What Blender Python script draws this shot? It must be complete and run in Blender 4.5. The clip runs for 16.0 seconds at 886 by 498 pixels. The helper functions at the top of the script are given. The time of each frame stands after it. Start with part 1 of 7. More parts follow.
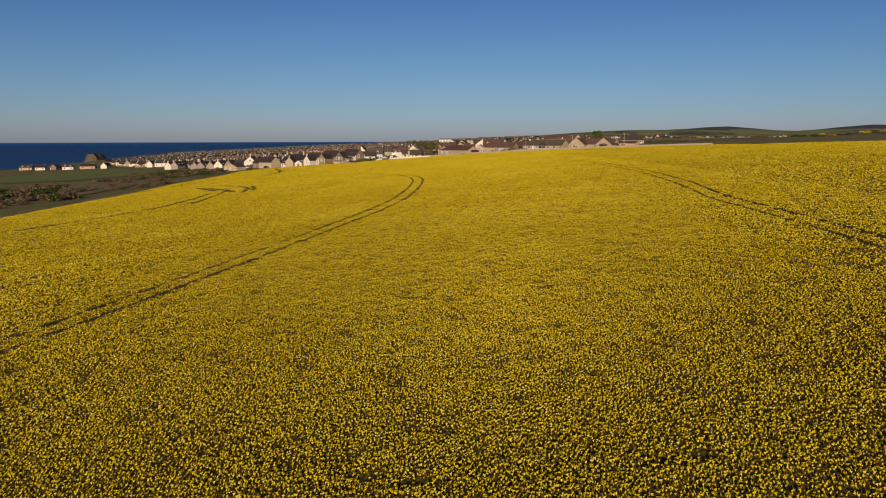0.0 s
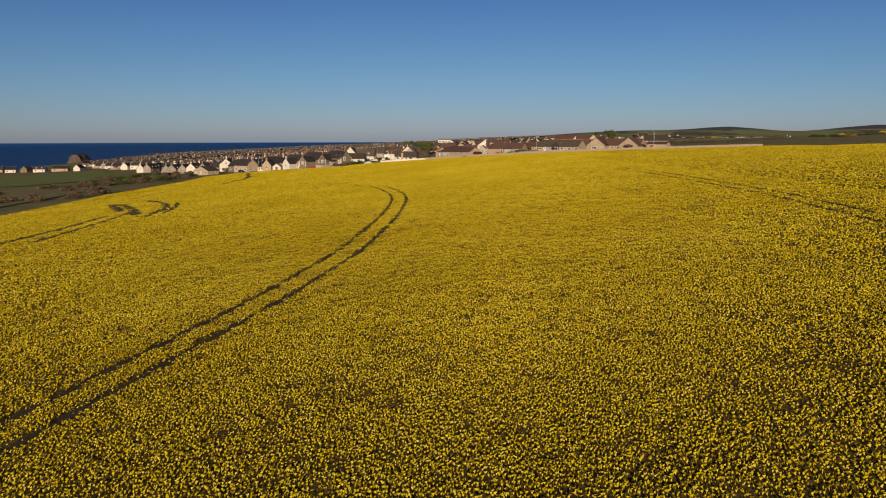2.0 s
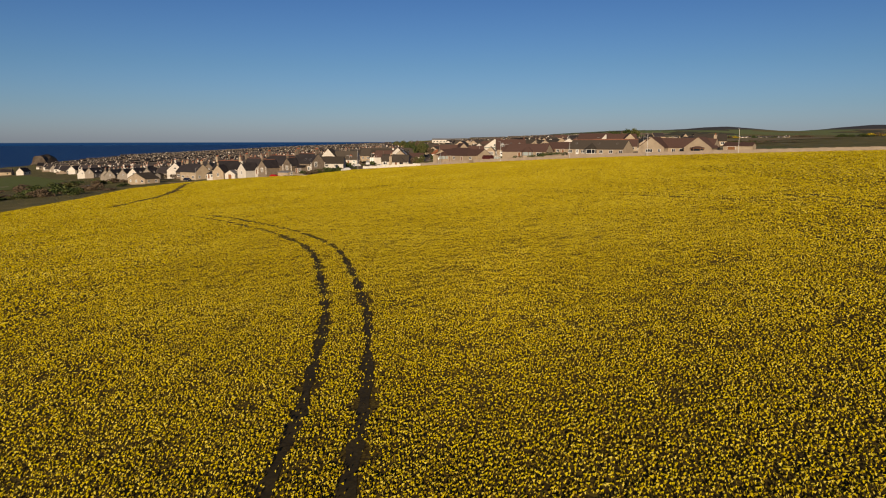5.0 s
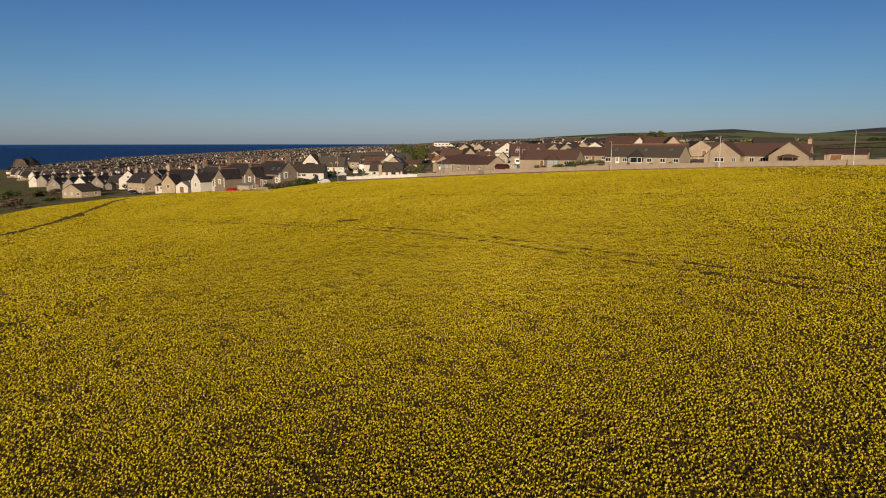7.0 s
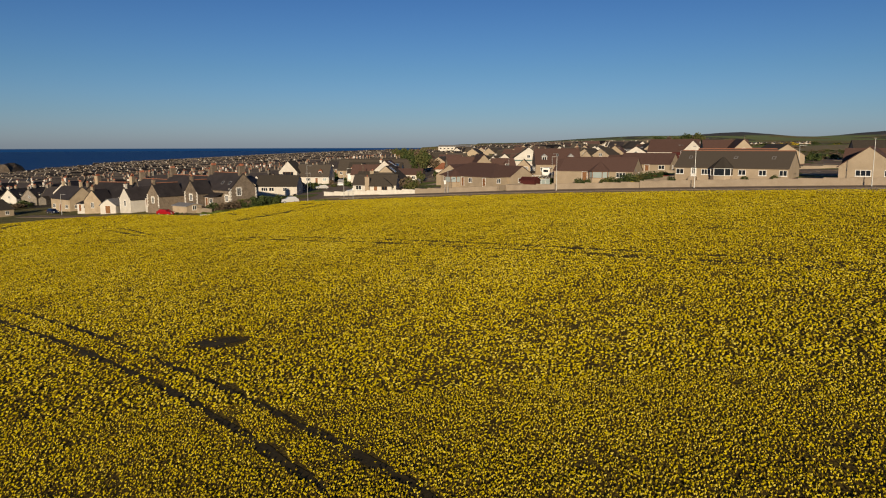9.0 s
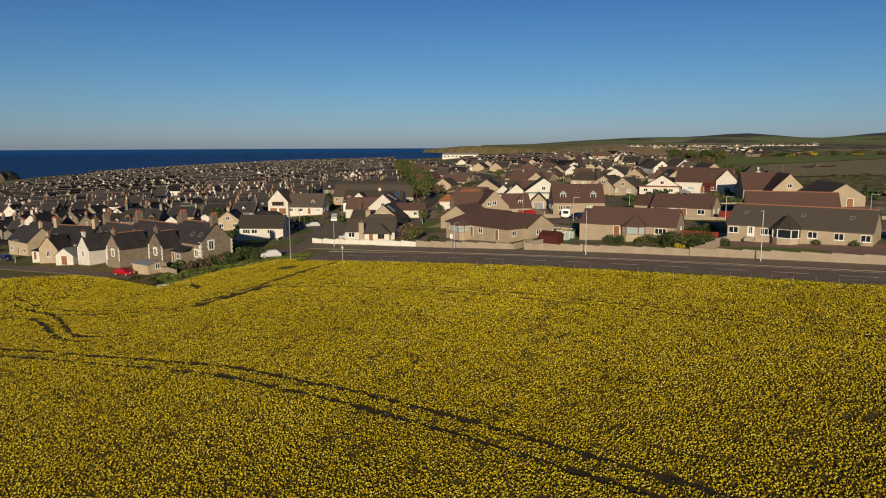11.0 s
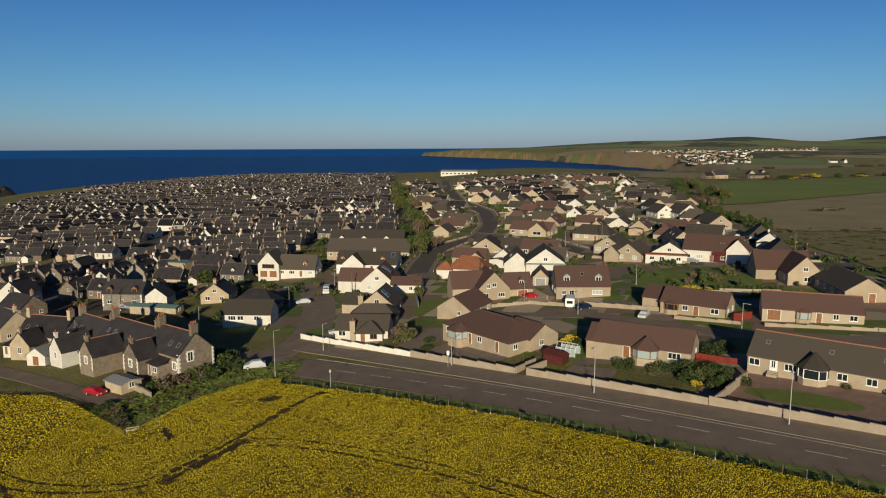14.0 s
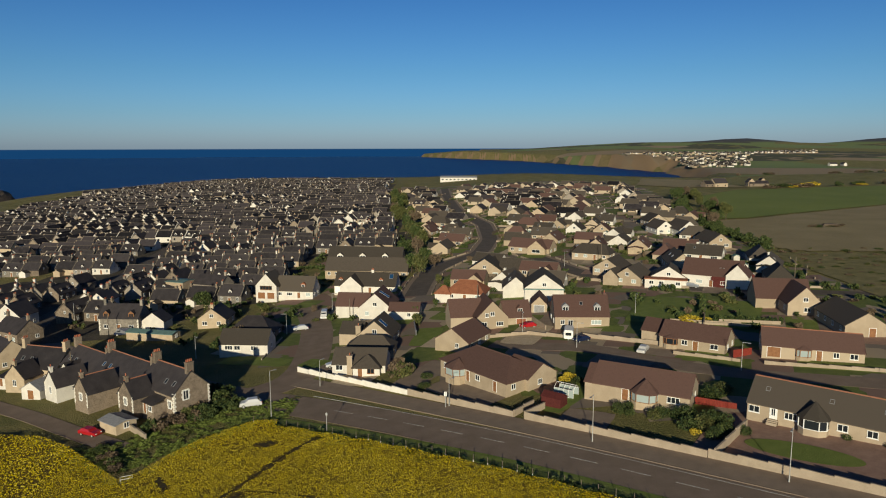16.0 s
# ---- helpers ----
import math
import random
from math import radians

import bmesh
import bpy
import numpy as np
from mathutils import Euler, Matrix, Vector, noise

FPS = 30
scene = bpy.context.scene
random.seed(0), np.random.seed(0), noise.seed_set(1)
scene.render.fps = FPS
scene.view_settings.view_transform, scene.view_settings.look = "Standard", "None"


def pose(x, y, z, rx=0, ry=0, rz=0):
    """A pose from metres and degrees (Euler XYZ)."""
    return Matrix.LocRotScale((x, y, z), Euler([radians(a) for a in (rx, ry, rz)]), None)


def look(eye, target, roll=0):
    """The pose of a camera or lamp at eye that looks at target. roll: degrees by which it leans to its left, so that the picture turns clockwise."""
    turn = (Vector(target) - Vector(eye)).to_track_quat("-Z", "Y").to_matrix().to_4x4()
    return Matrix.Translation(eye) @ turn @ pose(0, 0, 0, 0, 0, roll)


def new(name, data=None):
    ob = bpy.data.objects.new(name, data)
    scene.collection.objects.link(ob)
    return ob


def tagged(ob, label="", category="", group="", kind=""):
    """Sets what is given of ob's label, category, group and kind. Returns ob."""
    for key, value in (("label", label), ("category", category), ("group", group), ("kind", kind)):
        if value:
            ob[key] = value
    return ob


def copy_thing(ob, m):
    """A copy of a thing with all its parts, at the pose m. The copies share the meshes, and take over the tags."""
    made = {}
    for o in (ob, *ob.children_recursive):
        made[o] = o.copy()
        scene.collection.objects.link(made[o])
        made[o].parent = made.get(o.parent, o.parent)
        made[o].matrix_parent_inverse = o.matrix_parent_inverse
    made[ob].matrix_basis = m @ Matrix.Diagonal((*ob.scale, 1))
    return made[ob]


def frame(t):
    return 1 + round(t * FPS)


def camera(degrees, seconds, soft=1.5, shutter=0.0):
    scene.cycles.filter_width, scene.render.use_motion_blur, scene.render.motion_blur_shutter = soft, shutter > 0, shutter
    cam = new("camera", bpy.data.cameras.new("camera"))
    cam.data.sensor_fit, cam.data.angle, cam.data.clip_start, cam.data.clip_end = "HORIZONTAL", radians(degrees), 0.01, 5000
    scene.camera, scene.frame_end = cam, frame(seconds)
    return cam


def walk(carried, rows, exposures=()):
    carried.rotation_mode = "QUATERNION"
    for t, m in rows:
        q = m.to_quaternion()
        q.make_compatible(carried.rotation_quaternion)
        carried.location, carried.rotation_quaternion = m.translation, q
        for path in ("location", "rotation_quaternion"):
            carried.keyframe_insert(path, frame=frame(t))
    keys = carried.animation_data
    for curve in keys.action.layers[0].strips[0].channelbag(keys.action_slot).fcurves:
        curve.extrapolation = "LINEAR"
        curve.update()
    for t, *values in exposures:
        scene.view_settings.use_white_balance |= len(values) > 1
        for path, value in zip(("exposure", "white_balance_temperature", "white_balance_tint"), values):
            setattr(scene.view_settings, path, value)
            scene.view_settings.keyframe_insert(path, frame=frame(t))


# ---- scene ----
cam = camera(65.0, 16.0, soft=1.1)
PATH = [
    (0, (0.803, -304.925, 15.791), (0.803, -302.950, 15.478), -0.1),
    (0.5, (0.953, -291.714, 15.508), (0.953, -289.739, 15.195), -0.0),
    (1, (1.496, -277.833, 15.458), (1.496, -275.857, 15.145), -0.0),
    (1.5, (1.648, -264.112, 15.464), (1.649, -262.136, 15.151), -0.0),
    (2, (1.783, -250.453, 15.702), (1.784, -248.478, 15.390), -0.1),
    (2.5, (1.714, -236.891, 15.635), (1.716, -234.915, 15.322), -0.0),
    (3, (1.695, -222.302, 15.545), (1.700, -220.326, 15.232), -0.0),
    (3.5, (0.866, -207.968, 15.529), (0.876, -205.992, 15.216), -0.0),
    (6, (-1.800, -134.512, 15.754), (-1.774, -132.537, 15.442), -0.1),
    (6.5, (-1.196, -119.435, 15.844), (-1.174, -117.460, 15.531), -0.0),
    (7, (-0.569, -103.749, 16.378), (-0.553, -101.773, 16.072), -0.0),
    (7.5, (0.105, -88.681, 16.377), (0.112, -86.703, 16.079), -0.1),
    (8, (0.378, -73.310, 16.236), (0.379, -71.332, 15.940), -0.1),
    (8.5, (0.237, -58.085, 16.300), (0.238, -56.108, 16.004), -0.1),
    (9, (-0.487, -43.320, 16.636), (-0.485, -41.342, 16.340), -0.1),
    (9.2, (-0.914, -38.850, 16.992), (-0.912, -36.872, 16.697), -0.1),
    (11.3, (-0.800, -14.399, 27.806), (-0.810, -12.421, 27.511), -0.2),
    (11.5, (-0.736, -13.108, 28.804), (-0.746, -11.129, 28.511), -0.2),
    (12, (-0.703, -10.624, 32.484), (-0.711, -8.646, 32.191), -0.1),
    (12.5, (-0.639, -8.500, 35.962), (-0.646, -6.522, 35.668), -0.1),
    (13, (-0.609, -6.408, 39.766), (-0.615, -4.429, 39.472), -0.1),
    (13.5, (-0.428, -4.690, 43.316), (-0.434, -2.712, 43.022), -0.1),
    (14, (-0.292, -3.073, 46.873), (-0.298, -1.095, 46.579), -0.2),
    (14.5, (-0.033, -2.056, 50.064), (-0.039, -0.078, 49.770), -0.2),
    (15, (0.190, -1.349, 52.231), (0.184, 0.629, 51.937), -0.2),
    (15.5, (0.207, -1.171, 53.350), (0.201, 0.807, 53.056), -0.2),
    (16, (0.116, -0.954, 54.230), (0.111, 1.025, 53.936), -0.1),
]
walk(cam, [(t, look(eye, target, roll)) for t, eye, target, roll in PATH],
     [(0, -0.15, 6800, 11), (3.5, -0.15, 6750, 10), (9, -0.14, 6450, 5), (12, -0.07, 6200, 1), (16, 0.0, 5900, -4)])

# ---- light ----
SUN_EL, SUN_AZ = radians(13.0), radians(5.0)      # the light travels north, a little east
world = bpy.data.worlds.new("world")
scene.world = world
world.use_nodes = True
wn, wl = world.node_tree.nodes, world.node_tree.links
sky = wn.new("ShaderNodeTexSky")
sky.sky_type, sky.sun_disc = "NISHITA", False
sky.sun_elevation, sky.sun_rotation = SUN_EL, radians(180) + SUN_AZ
sky.altitude, sky.air_density, sky.dust_density, sky.ozone_density = 0, 1.0, 0.45, 3.6
coord, sep = wn.new("ShaderNodeTexCoord"), wn.new("ShaderNodeSeparateXYZ")
step = wn.new("ShaderNodeMapRange")
step.inputs["From Min"].default_value, step.inputs["From Max"].default_value = -0.0046, -0.0036
mix = wn.new("ShaderNodeMix")
mix.data_type = "RGBA"
mix.inputs["A"].default_value = (0.14, 0.58, 1.62, 1)    # open water out to the horizon
wl.new(coord.outputs["Generated"], sep.inputs[0])
wl.new(sep.outputs["Z"], step.inputs["Value"])
wl.new(step.outputs[0], mix.inputs["Factor"])
tint = wn.new("ShaderNodeMix")
tint.data_type, tint.blend_type = "RGBA", "MULTIPLY"
tint.inputs["Factor"].default_value = 1.0
fade = wn.new("ShaderNodeValToRGB")                       # paler at the horizon, deeper blue overhead
stops = fade.color_ramp.elements
stops[0].position, stops[0].color = 0.0, (0.80, 0.89, 1.42, 1)
stops[1].position, stops[1].color = 1.0, (0.07, 0.13, 0.25, 1)
for place, colour in ((0.045, (0.64, 0.785, 1.16, 1)), (0.10, (0.54, 0.70, 0.98, 1)), (0.20, (0.40, 0.56, 0.87, 1)), (0.45, (0.17, 0.27, 0.46, 1))):
    stops.new(place).color = colour
wl.new(sep.outputs["Z"], fade.inputs["Fac"])
wl.new(fade.outputs["Color"], tint.inputs["B"])
wl.new(sky.outputs[0], tint.inputs["A"])
wl.new(tint.outputs["Result"], mix.inputs["B"])
wl.new(mix.outputs["Result"], wn["Background"].inputs["Color"])
wn["Background"].inputs["Strength"].default_value = 0.088
sun = new("sun", bpy.data.lights.new("sun", "SUN"))
sun.data.energy, sun.data.angle, sun.data.color = 5.0, radians(0.55), (1.0, 0.79, 0.56)
sun.matrix_world = look((0, 0, 0), (math.sin(SUN_AZ) * math.cos(SUN_EL), math.cos(SUN_AZ) * math.cos(SUN_EL), -math.sin(SUN_EL)))


# ---- materials ----
def mat(name, a, b, scale=1.0, rough=0.85, bump=0.3, fine=12.0, metal=0.0, vary=0.0, island=0.0, spec=0.3, depth=0.03):
    """Two colours mixed by noise at two scales, with fine relief; vary: by object, island: by loose piece."""
    m = bpy.data.materials.new(name)
    m.use_nodes = True
    n, l = m.node_tree.nodes, m.node_tree.links
    p = n["Principled BSDF"]
    p.inputs["Roughness"].default_value, p.inputs["Metallic"].default_value = rough, metal
    p.inputs["Specular IOR Level"].default_value = spec
    geo = n.new("ShaderNodeNewGeometry")
    big, small = n.new("ShaderNodeTexNoise"), n.new("ShaderNodeTexNoise")
    big.inputs["Scale"].default_value, small.inputs["Scale"].default_value = scale, scale * fine
    big.inputs["Detail"].default_value, small.inputs["Detail"].default_value = 4, 3
    for t in (big, small):
        l.new(geo.outputs["Position"], t.inputs["Vector"])
    add = n.new("ShaderNodeMath")
    add.operation = "ADD"
    l.new(big.outputs["Fac"], add.inputs[0])
    l.new(small.outputs["Fac"], add.inputs[1])
    fac = n.new("ShaderNodeMapRange")
    fac.inputs["From Min"].default_value, fac.inputs["From Max"].default_value = 0.72, 1.28
    last = add.outputs[0]
    for amount, socket in ((vary, n.new("ShaderNodeObjectInfo").outputs["Random"]), (island, geo.outputs["Random Per Island"])):
        if amount:
            ma = n.new("ShaderNodeMath")
            ma.operation, ma.inputs[1].default_value, ma.inputs[2].default_value = "MULTIPLY_ADD", amount, -amount / 2
            l.new(socket, ma.inputs[0])
            ad = n.new("ShaderNodeMath")
            ad.operation = "ADD"
            l.new(last, ad.inputs[0])
            l.new(ma.outputs[0], ad.inputs[1])
            last = ad.outputs[0]
    l.new(last, fac.inputs["Value"])
    mx = n.new("ShaderNodeMix")
    mx.data_type = "RGBA"
    mx.inputs["A"].default_value, mx.inputs["B"].default_value = (*a, 1), (*b, 1)
    l.new(fac.outputs[0], mx.inputs["Factor"])
    l.new(mx.outputs["Result"], p.inputs["Base Color"])
    if bump:
        bp = n.new("ShaderNodeBump")
        bp.inputs["Strength"].default_value, bp.inputs["Distance"].default_value = bump, depth
        l.new(small.outputs["Fac"], bp.inputs["Height"])
        l.new(bp.outputs[0], p.inputs["Normal"])
    return m


CREAM = mat("cream_render", (0.335, 0.268, 0.190), (0.44, 0.358, 0.262), 0.5, 0.9, 0.4, 20, vary=0.6)
WHITE = mat("white_render", (0.56, 0.525, 0.47), (0.70, 0.665, 0.60), 0.6, 0.85, 0.3, 20, vary=0.3)
TAN = mat("tan_harl", (0.33, 0.26, 0.18), (0.48, 0.385, 0.27), 0.7, 0.95, 0.5, 20, vary=0.4)
STONE = mat("brown_stone", (0.13, 0.104, 0.080), (0.27, 0.215, 0.16), 1.2, 0.95, 0.6, 4, vary=0.4)
GREYSTONE = mat("grey_stone", (0.15, 0.136, 0.116), (0.31, 0.27, 0.225), 1.4, 0.95, 0.6, 4, vary=0.6)
QUOIN = mat("painted_quoin", (0.70, 0.66, 0.58), (0.82, 0.79, 0.72), 1.0, 0.85, 0.2)
BROWNTILE = mat("brown_concrete_tile", (0.092, 0.052, 0.043), (0.125, 0.073, 0.060), 2.5, 0.9, 0.5, 5, vary=0.6)
GREYTILE = mat("grey_brown_tile", (0.052, 0.044, 0.036), (0.092, 0.076, 0.061), 2.5, 0.9, 0.5, 5, vary=0.9)
SLATE = mat("dark_slate", (0.022, 0.019, 0.021), (0.050, 0.043, 0.045), 0.6, 0.7, 0.5, 14, vary=0.5, spec=0.4)
REDTILE = mat("red_clay_tile", (0.22, 0.085, 0.045), (0.33, 0.135, 0.07), 0.6, 0.9, 0.5, 8)
OLDSLATE = mat("old_slate", (0.009, 0.008, 0.010), (0.052, 0.044, 0.048), 0.6, 0.75, 0.5, 8, island=0.9)
SKEW = mat("gable_coping", (0.075, 0.066, 0.055), (0.30, 0.25, 0.19), 1.2, 0.95, 0.3, island=0.9)
RIDGESTONE = mat("grey_ridge", (0.075, 0.066, 0.058), (0.17, 0.145, 0.12), 1.2, 0.9, 0.2, island=0.6)
RIDGE = mat("terracotta_ridge", (0.24, 0.10, 0.06), (0.34, 0.16, 0.10), 2, 0.9, 0.2)
POT = mat("clay_pot", (0.32, 0.10, 0.05), (0.42, 0.16, 0.09), 2, 0.85, 0.1, vary=0.5)
LEAD = mat("lead_flashing", (0.20, 0.20, 0.21), (0.32, 0.32, 0.33), 2, 0.6, 0.2)
UPVC = mat("white_upvc", (0.76, 0.76, 0.74), (0.84, 0.84, 0.82), 2, 0.45, 0.0, spec=0.5)
TIMBER = mat("stained_timber", (0.17, 0.075, 0.03), (0.29, 0.14, 0.06), 2, 0.6, 0.2)
MAROON = mat("maroon_boards", (0.060, 0.012, 0.012), (0.105, 0.024, 0.020), 2, 0.85, 0.2)
REDWOOD = mat("red_stained_boards", (0.15, 0.020, 0.014), (0.25, 0.040, 0.026), 2, 0.8, 0.2)
ASPHALT = mat("asphalt", (0.185, 0.138, 0.100), (0.255, 0.195, 0.148), 0.35, 0.95, 1.0, 30, depth=0.05)
STREET = mat("dark_street_asphalt", (0.085, 0.070, 0.058), (0.135, 0.112, 0.092), 0.35, 0.95, 1.0, 30, depth=0.05)
SHADED_YARD = mat("town_yards_with_shade", (0.026, 0.023, 0.018), (0.105, 0.088, 0.060), 0.12, 0.95, 1.0, 14, depth=0.2)
FOOTWAY = mat("worn_footway", (0.215, 0.165, 0.123), (0.29, 0.226, 0.170), 0.5, 0.95, 1.0, 25, depth=0.05)
PAINT = mat("road_paint", (0.26, 0.245, 0.22), (0.55, 0.53, 0.49), 2.5, 0.8, 0.1)
PAVING = mat("block_paving", (0.24, 0.150, 0.112), (0.35, 0.230, 0.175), 0.8, 0.9, 0.9, 14)
GRAVEL = mat("pale_gravel", (0.42, 0.33, 0.22), (0.56, 0.46, 0.32), 1.2, 0.95, 1.0, 20)
BLOCKWALL = mat("rendered_garden_wall", (0.31, 0.25, 0.185), (0.42, 0.345, 0.262), 0.6, 0.92, 0.4, 18)
GRASS = mat("mown_grass", (0.125, 0.172, 0.030), (0.195, 0.230, 0.052), 0.5, 0.95, 1.0, 30, depth=0.08)
ROUGH = mat("rough_tussock_grass", (0.125, 0.122, 0.038), (0.28, 0.230, 0.098), 0.25, 0.97, 1.0, 20, depth=0.15)
LEAF = mat("shrub_leaf", (0.022, 0.042, 0.012), (0.085, 0.105, 0.028), 0.8, 0.75, 0.0, 6, island=0.7)
LEAFY = mat("spring_leaf", (0.050, 0.066, 0.017), (0.125, 0.122, 0.038), 0.8, 0.75, 0.0, 6, island=0.7)
TWIG = mat("bare_twig", (0.085, 0.062, 0.040), (0.17, 0.125, 0.08), 0.8, 0.9, 0.0, 6, island=0.6)
GORSE = mat("yellow_shrub", (0.34, 0.25, 0.02), (0.60, 0.46, 0.04), 1, 0.8, 0.0, 6, island=0.7)
BARK = mat("bark", (0.06, 0.045, 0.03), (0.12, 0.09, 0.06), 3, 0.95, 0.5)
STEEL = mat("galvanised_steel", (0.42, 0.42, 0.41), (0.58, 0.58, 0.56), 3, 0.45, 0.05, metal=0.4)
POSTWOOD = mat("weathered_post", (0.10, 0.08, 0.06), (0.19, 0.155, 0.115), 3, 0.95, 0.3)
BLACK = mat("black_rubber", (0.012, 0.012, 0.012), (0.025, 0.025, 0.025), 3, 0.7, 0.1)
GREENSHEET = mat("green_roof_sheet", (0.10, 0.17, 0.16), (0.16, 0.25, 0.23), 1, 0.6, 0.1)
ROCK = mat("dark_sea_rock", (0.045, 0.036, 0.028), (0.14, 0.11, 0.085), 0.05, 0.95, 0.8, 10, depth=1.5)


def plain(name, colour, rough=0.3, metal=0.0, coat=0.0):
    m = bpy.data.materials.new(name)
    m.use_nodes = True
    p = m.node_tree.nodes["Principled BSDF"]
    p.inputs["Base Color"].default_value = (*colour, 1)
    p.inputs["Roughness"].default_value, p.inputs["Metallic"].default_value = rough, metal
    p.inputs["Coat Weight"].default_value = coat
    return m


GLASS = plain("dark_window_glass", (0.018, 0.022, 0.028), 0.06)
BLIND = plain("glass_with_pale_blind", (0.36, 0.42, 0.42), 0.12)
SOLAR = plain("solar_glass", (0.02, 0.06, 0.14), 0.08)
CARWHITE = plain("white_car_paint", (0.55, 0.55, 0.55), 0.3, 0, 0.4)
CARRED = plain("red_car_paint", (0.36, 0.012, 0.016), 0.25, 0, 0.6)
CARBLUE = plain("dark_blue_car_paint", (0.012, 0.02, 0.055), 0.25, 0, 0.6)
CARGREY = plain("silver_car_paint", (0.30, 0.32, 0.35), 0.3, 0.5, 0.5)
LAMPRED = plain("red_lens", (0.35, 0.01, 0.01), 0.2)


# ---- lie of the land ----
def ease(a):
    a = min(1.0, max(0.0, a))
    return a * a * (3 - 2 * a)


def land(x, y):
    """Height of the ground: a slope that falls to the west, flat to the east."""
    z = 4.95 + 12.5 * (1 - math.exp(-x * 0.085 / 12.5)) if x > 0 else 4.95 - 60 * (1 - math.exp(x * 0.08 / 60))
    z += 0.6 * math.exp(-((y + 138) / 85) ** 2)
    if y > 250:
        z += (0.0055 * (1 - ease((x - 100) / 150)) + 0.0065 * ease(-x / 300)) * (min(y, 1000) - 250)
        z -= 4 * ease((x - 180) / 150) * ease((y - 450) / 350)
    return z


SEA = -43.0
COAST = [(-2400, 250), (-1300, 330), (-800, 420), (-600, 500), (-590, 640), (-610, 800), (-665, 980), (-640, 1180), (-520, 1380), (-330, 1420), (-150, 1250),
         (40, 1080), (200, 980), (330, 940), (420, 1150), (560, 1560), (700, 2010), (790, 2500), (700, 3050), (420, 3800), (60, 4350),
         (-190, 4800), (-150, 4990)]


def coast_distance(x, y):
    """Metres inland of the coast line (negative: out at sea)."""
    best, side = 1e9, 1
    for (ax, ay), (bx, by) in zip(COAST, COAST[1:]):
        dx, dy = bx - ax, by - ay
        t = min(1.0, max(0.0, ((x - ax) * dx + (y - ay) * dy) / (dx * dx + dy * dy)))
        d = math.hypot(x - ax - t * dx, y - ay - t * dy)
        if d < best:
            best, side = d, (1 if (x - ax) * dy - (y - ay) * dx > 0 else -1)
    return best * side


def sea_level(x, y):
    return SEA + 21 * ease((math.hypot(x, y) - 2300) / 2500)


def ridge_at(x, y, cx, cy, rx, ry, h):
    return h * math.exp(-((x - cx) / rx) ** 2 - ((y - cy) / ry) ** 2)


def terrain(x, y):
    """The whole sheet: the near land, the bay's far shore, the hills inland and the cliffs down to the water."""
    z = land(min(x, 300), y)
    far = ease((y - 900) / 500) if x > 250 else 0.0
    low = -13 + 30 * ease((y - 2100) / 900) + 34 * ease((y - 3000) / 1800)
    low -= 30 * ease((1000 - x) / 700) * ease((y - 3000) / 600)
    z = z * (1 - far) + low * far
    z += ridge_at(x, y, 1150, 700, 420, 520, 42)
    z += ridge_at(x, y, 2030, 4750, 300, 450, 46)
    z += ridge_at(x, y, 1480, 4750, 420, 450, 26)
    z += ridge_at(x, y, 2980, 4500, 380, 600, 58)
    z += ridge_at(x, y, 2300, 1400, 700, 700, 40)
    z += 1.5 * noise.noise((x * 0.006, y * 0.006, 0)) * ease((math.hypot(x, y - 150) - 500) / 500)
    z += 9 * noise.noise((x * 0.0016, y * 0.0016, 3)) * ease((math.hypot(x, y) - 1300) / 1500)
    if y > 350 or x < -380:
        c = coast_distance(x, y) + 9 * noise.noise((x * 0.02, y * 0.02, 5))
        k = ease((c + 4) / 42)
        z = (sea_level(x, y) - 9) * (1 - k) + z * k
    return z


# ---- building helpers ----
def part(name, bm, material, parent=None, label=""):
    me = bpy.data.meshes.new(name)
    bm.to_mesh(me)
    bm.free()
    return hang(name, me, material, parent, label)


def hang(name, me, material, parent=None, label=""):
    for m in (material if isinstance(material, (list, tuple)) else (material,)):
        if m.name not in [s.name for s in me.materials]:
            me.materials.append(m)
    ob = new(name, me)
    if parent:
        ob.parent = parent
    return tagged(ob, label)


def mesh(name, verts, faces, smooth=False):
    me = bpy.data.meshes.new(name)
    me.from_pydata(verts, [], faces)
    if smooth:
        me.polygons.foreach_set("use_smooth", [True] * len(me.polygons))
    me.update()
    return me


def box(bm, x0, x1, y0, y1, z0, z1, index=0):
    v = [bm.verts.new((x, y, z)) for z in (z0, z1) for x, y in ((x0, y0), (x1, y0), (x1, y1), (x0, y1))]
    for f in ((3, 2, 1, 0), (4, 5, 6, 7), (0, 1, 5, 4), (1, 2, 6, 5), (2, 3, 7, 6), (3, 0, 4, 7)):
        bm.faces.new([v[i] for i in f]).material_index = index
    return v


def prism(bm, ring, z0, z1, taper=1.0, index=0):
    cx, cy = sum(p[0] for p in ring) / len(ring), sum(p[1] for p in ring) / len(ring)
    a = [bm.verts.new((x, y, z0)) for x, y in ring]
    b = [bm.verts.new((cx + (x - cx) * taper, cy + (y - cy) * taper, z1)) for x, y in ring]
    n = len(ring)
    for i in range(n):
        bm.faces.new((a[i], a[(i + 1) % n], b[(i + 1) % n], b[i])).material_index = index
    bm.faces.new(a[::-1]).material_index = index
    bm.faces.new(b).material_index = index


def circle(r, n, cx=0, cy=0):
    return [(cx + r * math.cos(2 * math.pi * i / n), cy + r * math.sin(2 * math.pi * i / n)) for i in range(n)]


def thing(name, x, y, rz=0, z=None, label="", category="", group=""):
    e = new(name)
    e.empty_display_size = 0.5
    e.matrix_world = pose(x, y, land(x, y) if z is None else z, 0, 0, rz)
    return tagged(e, label, category, group)


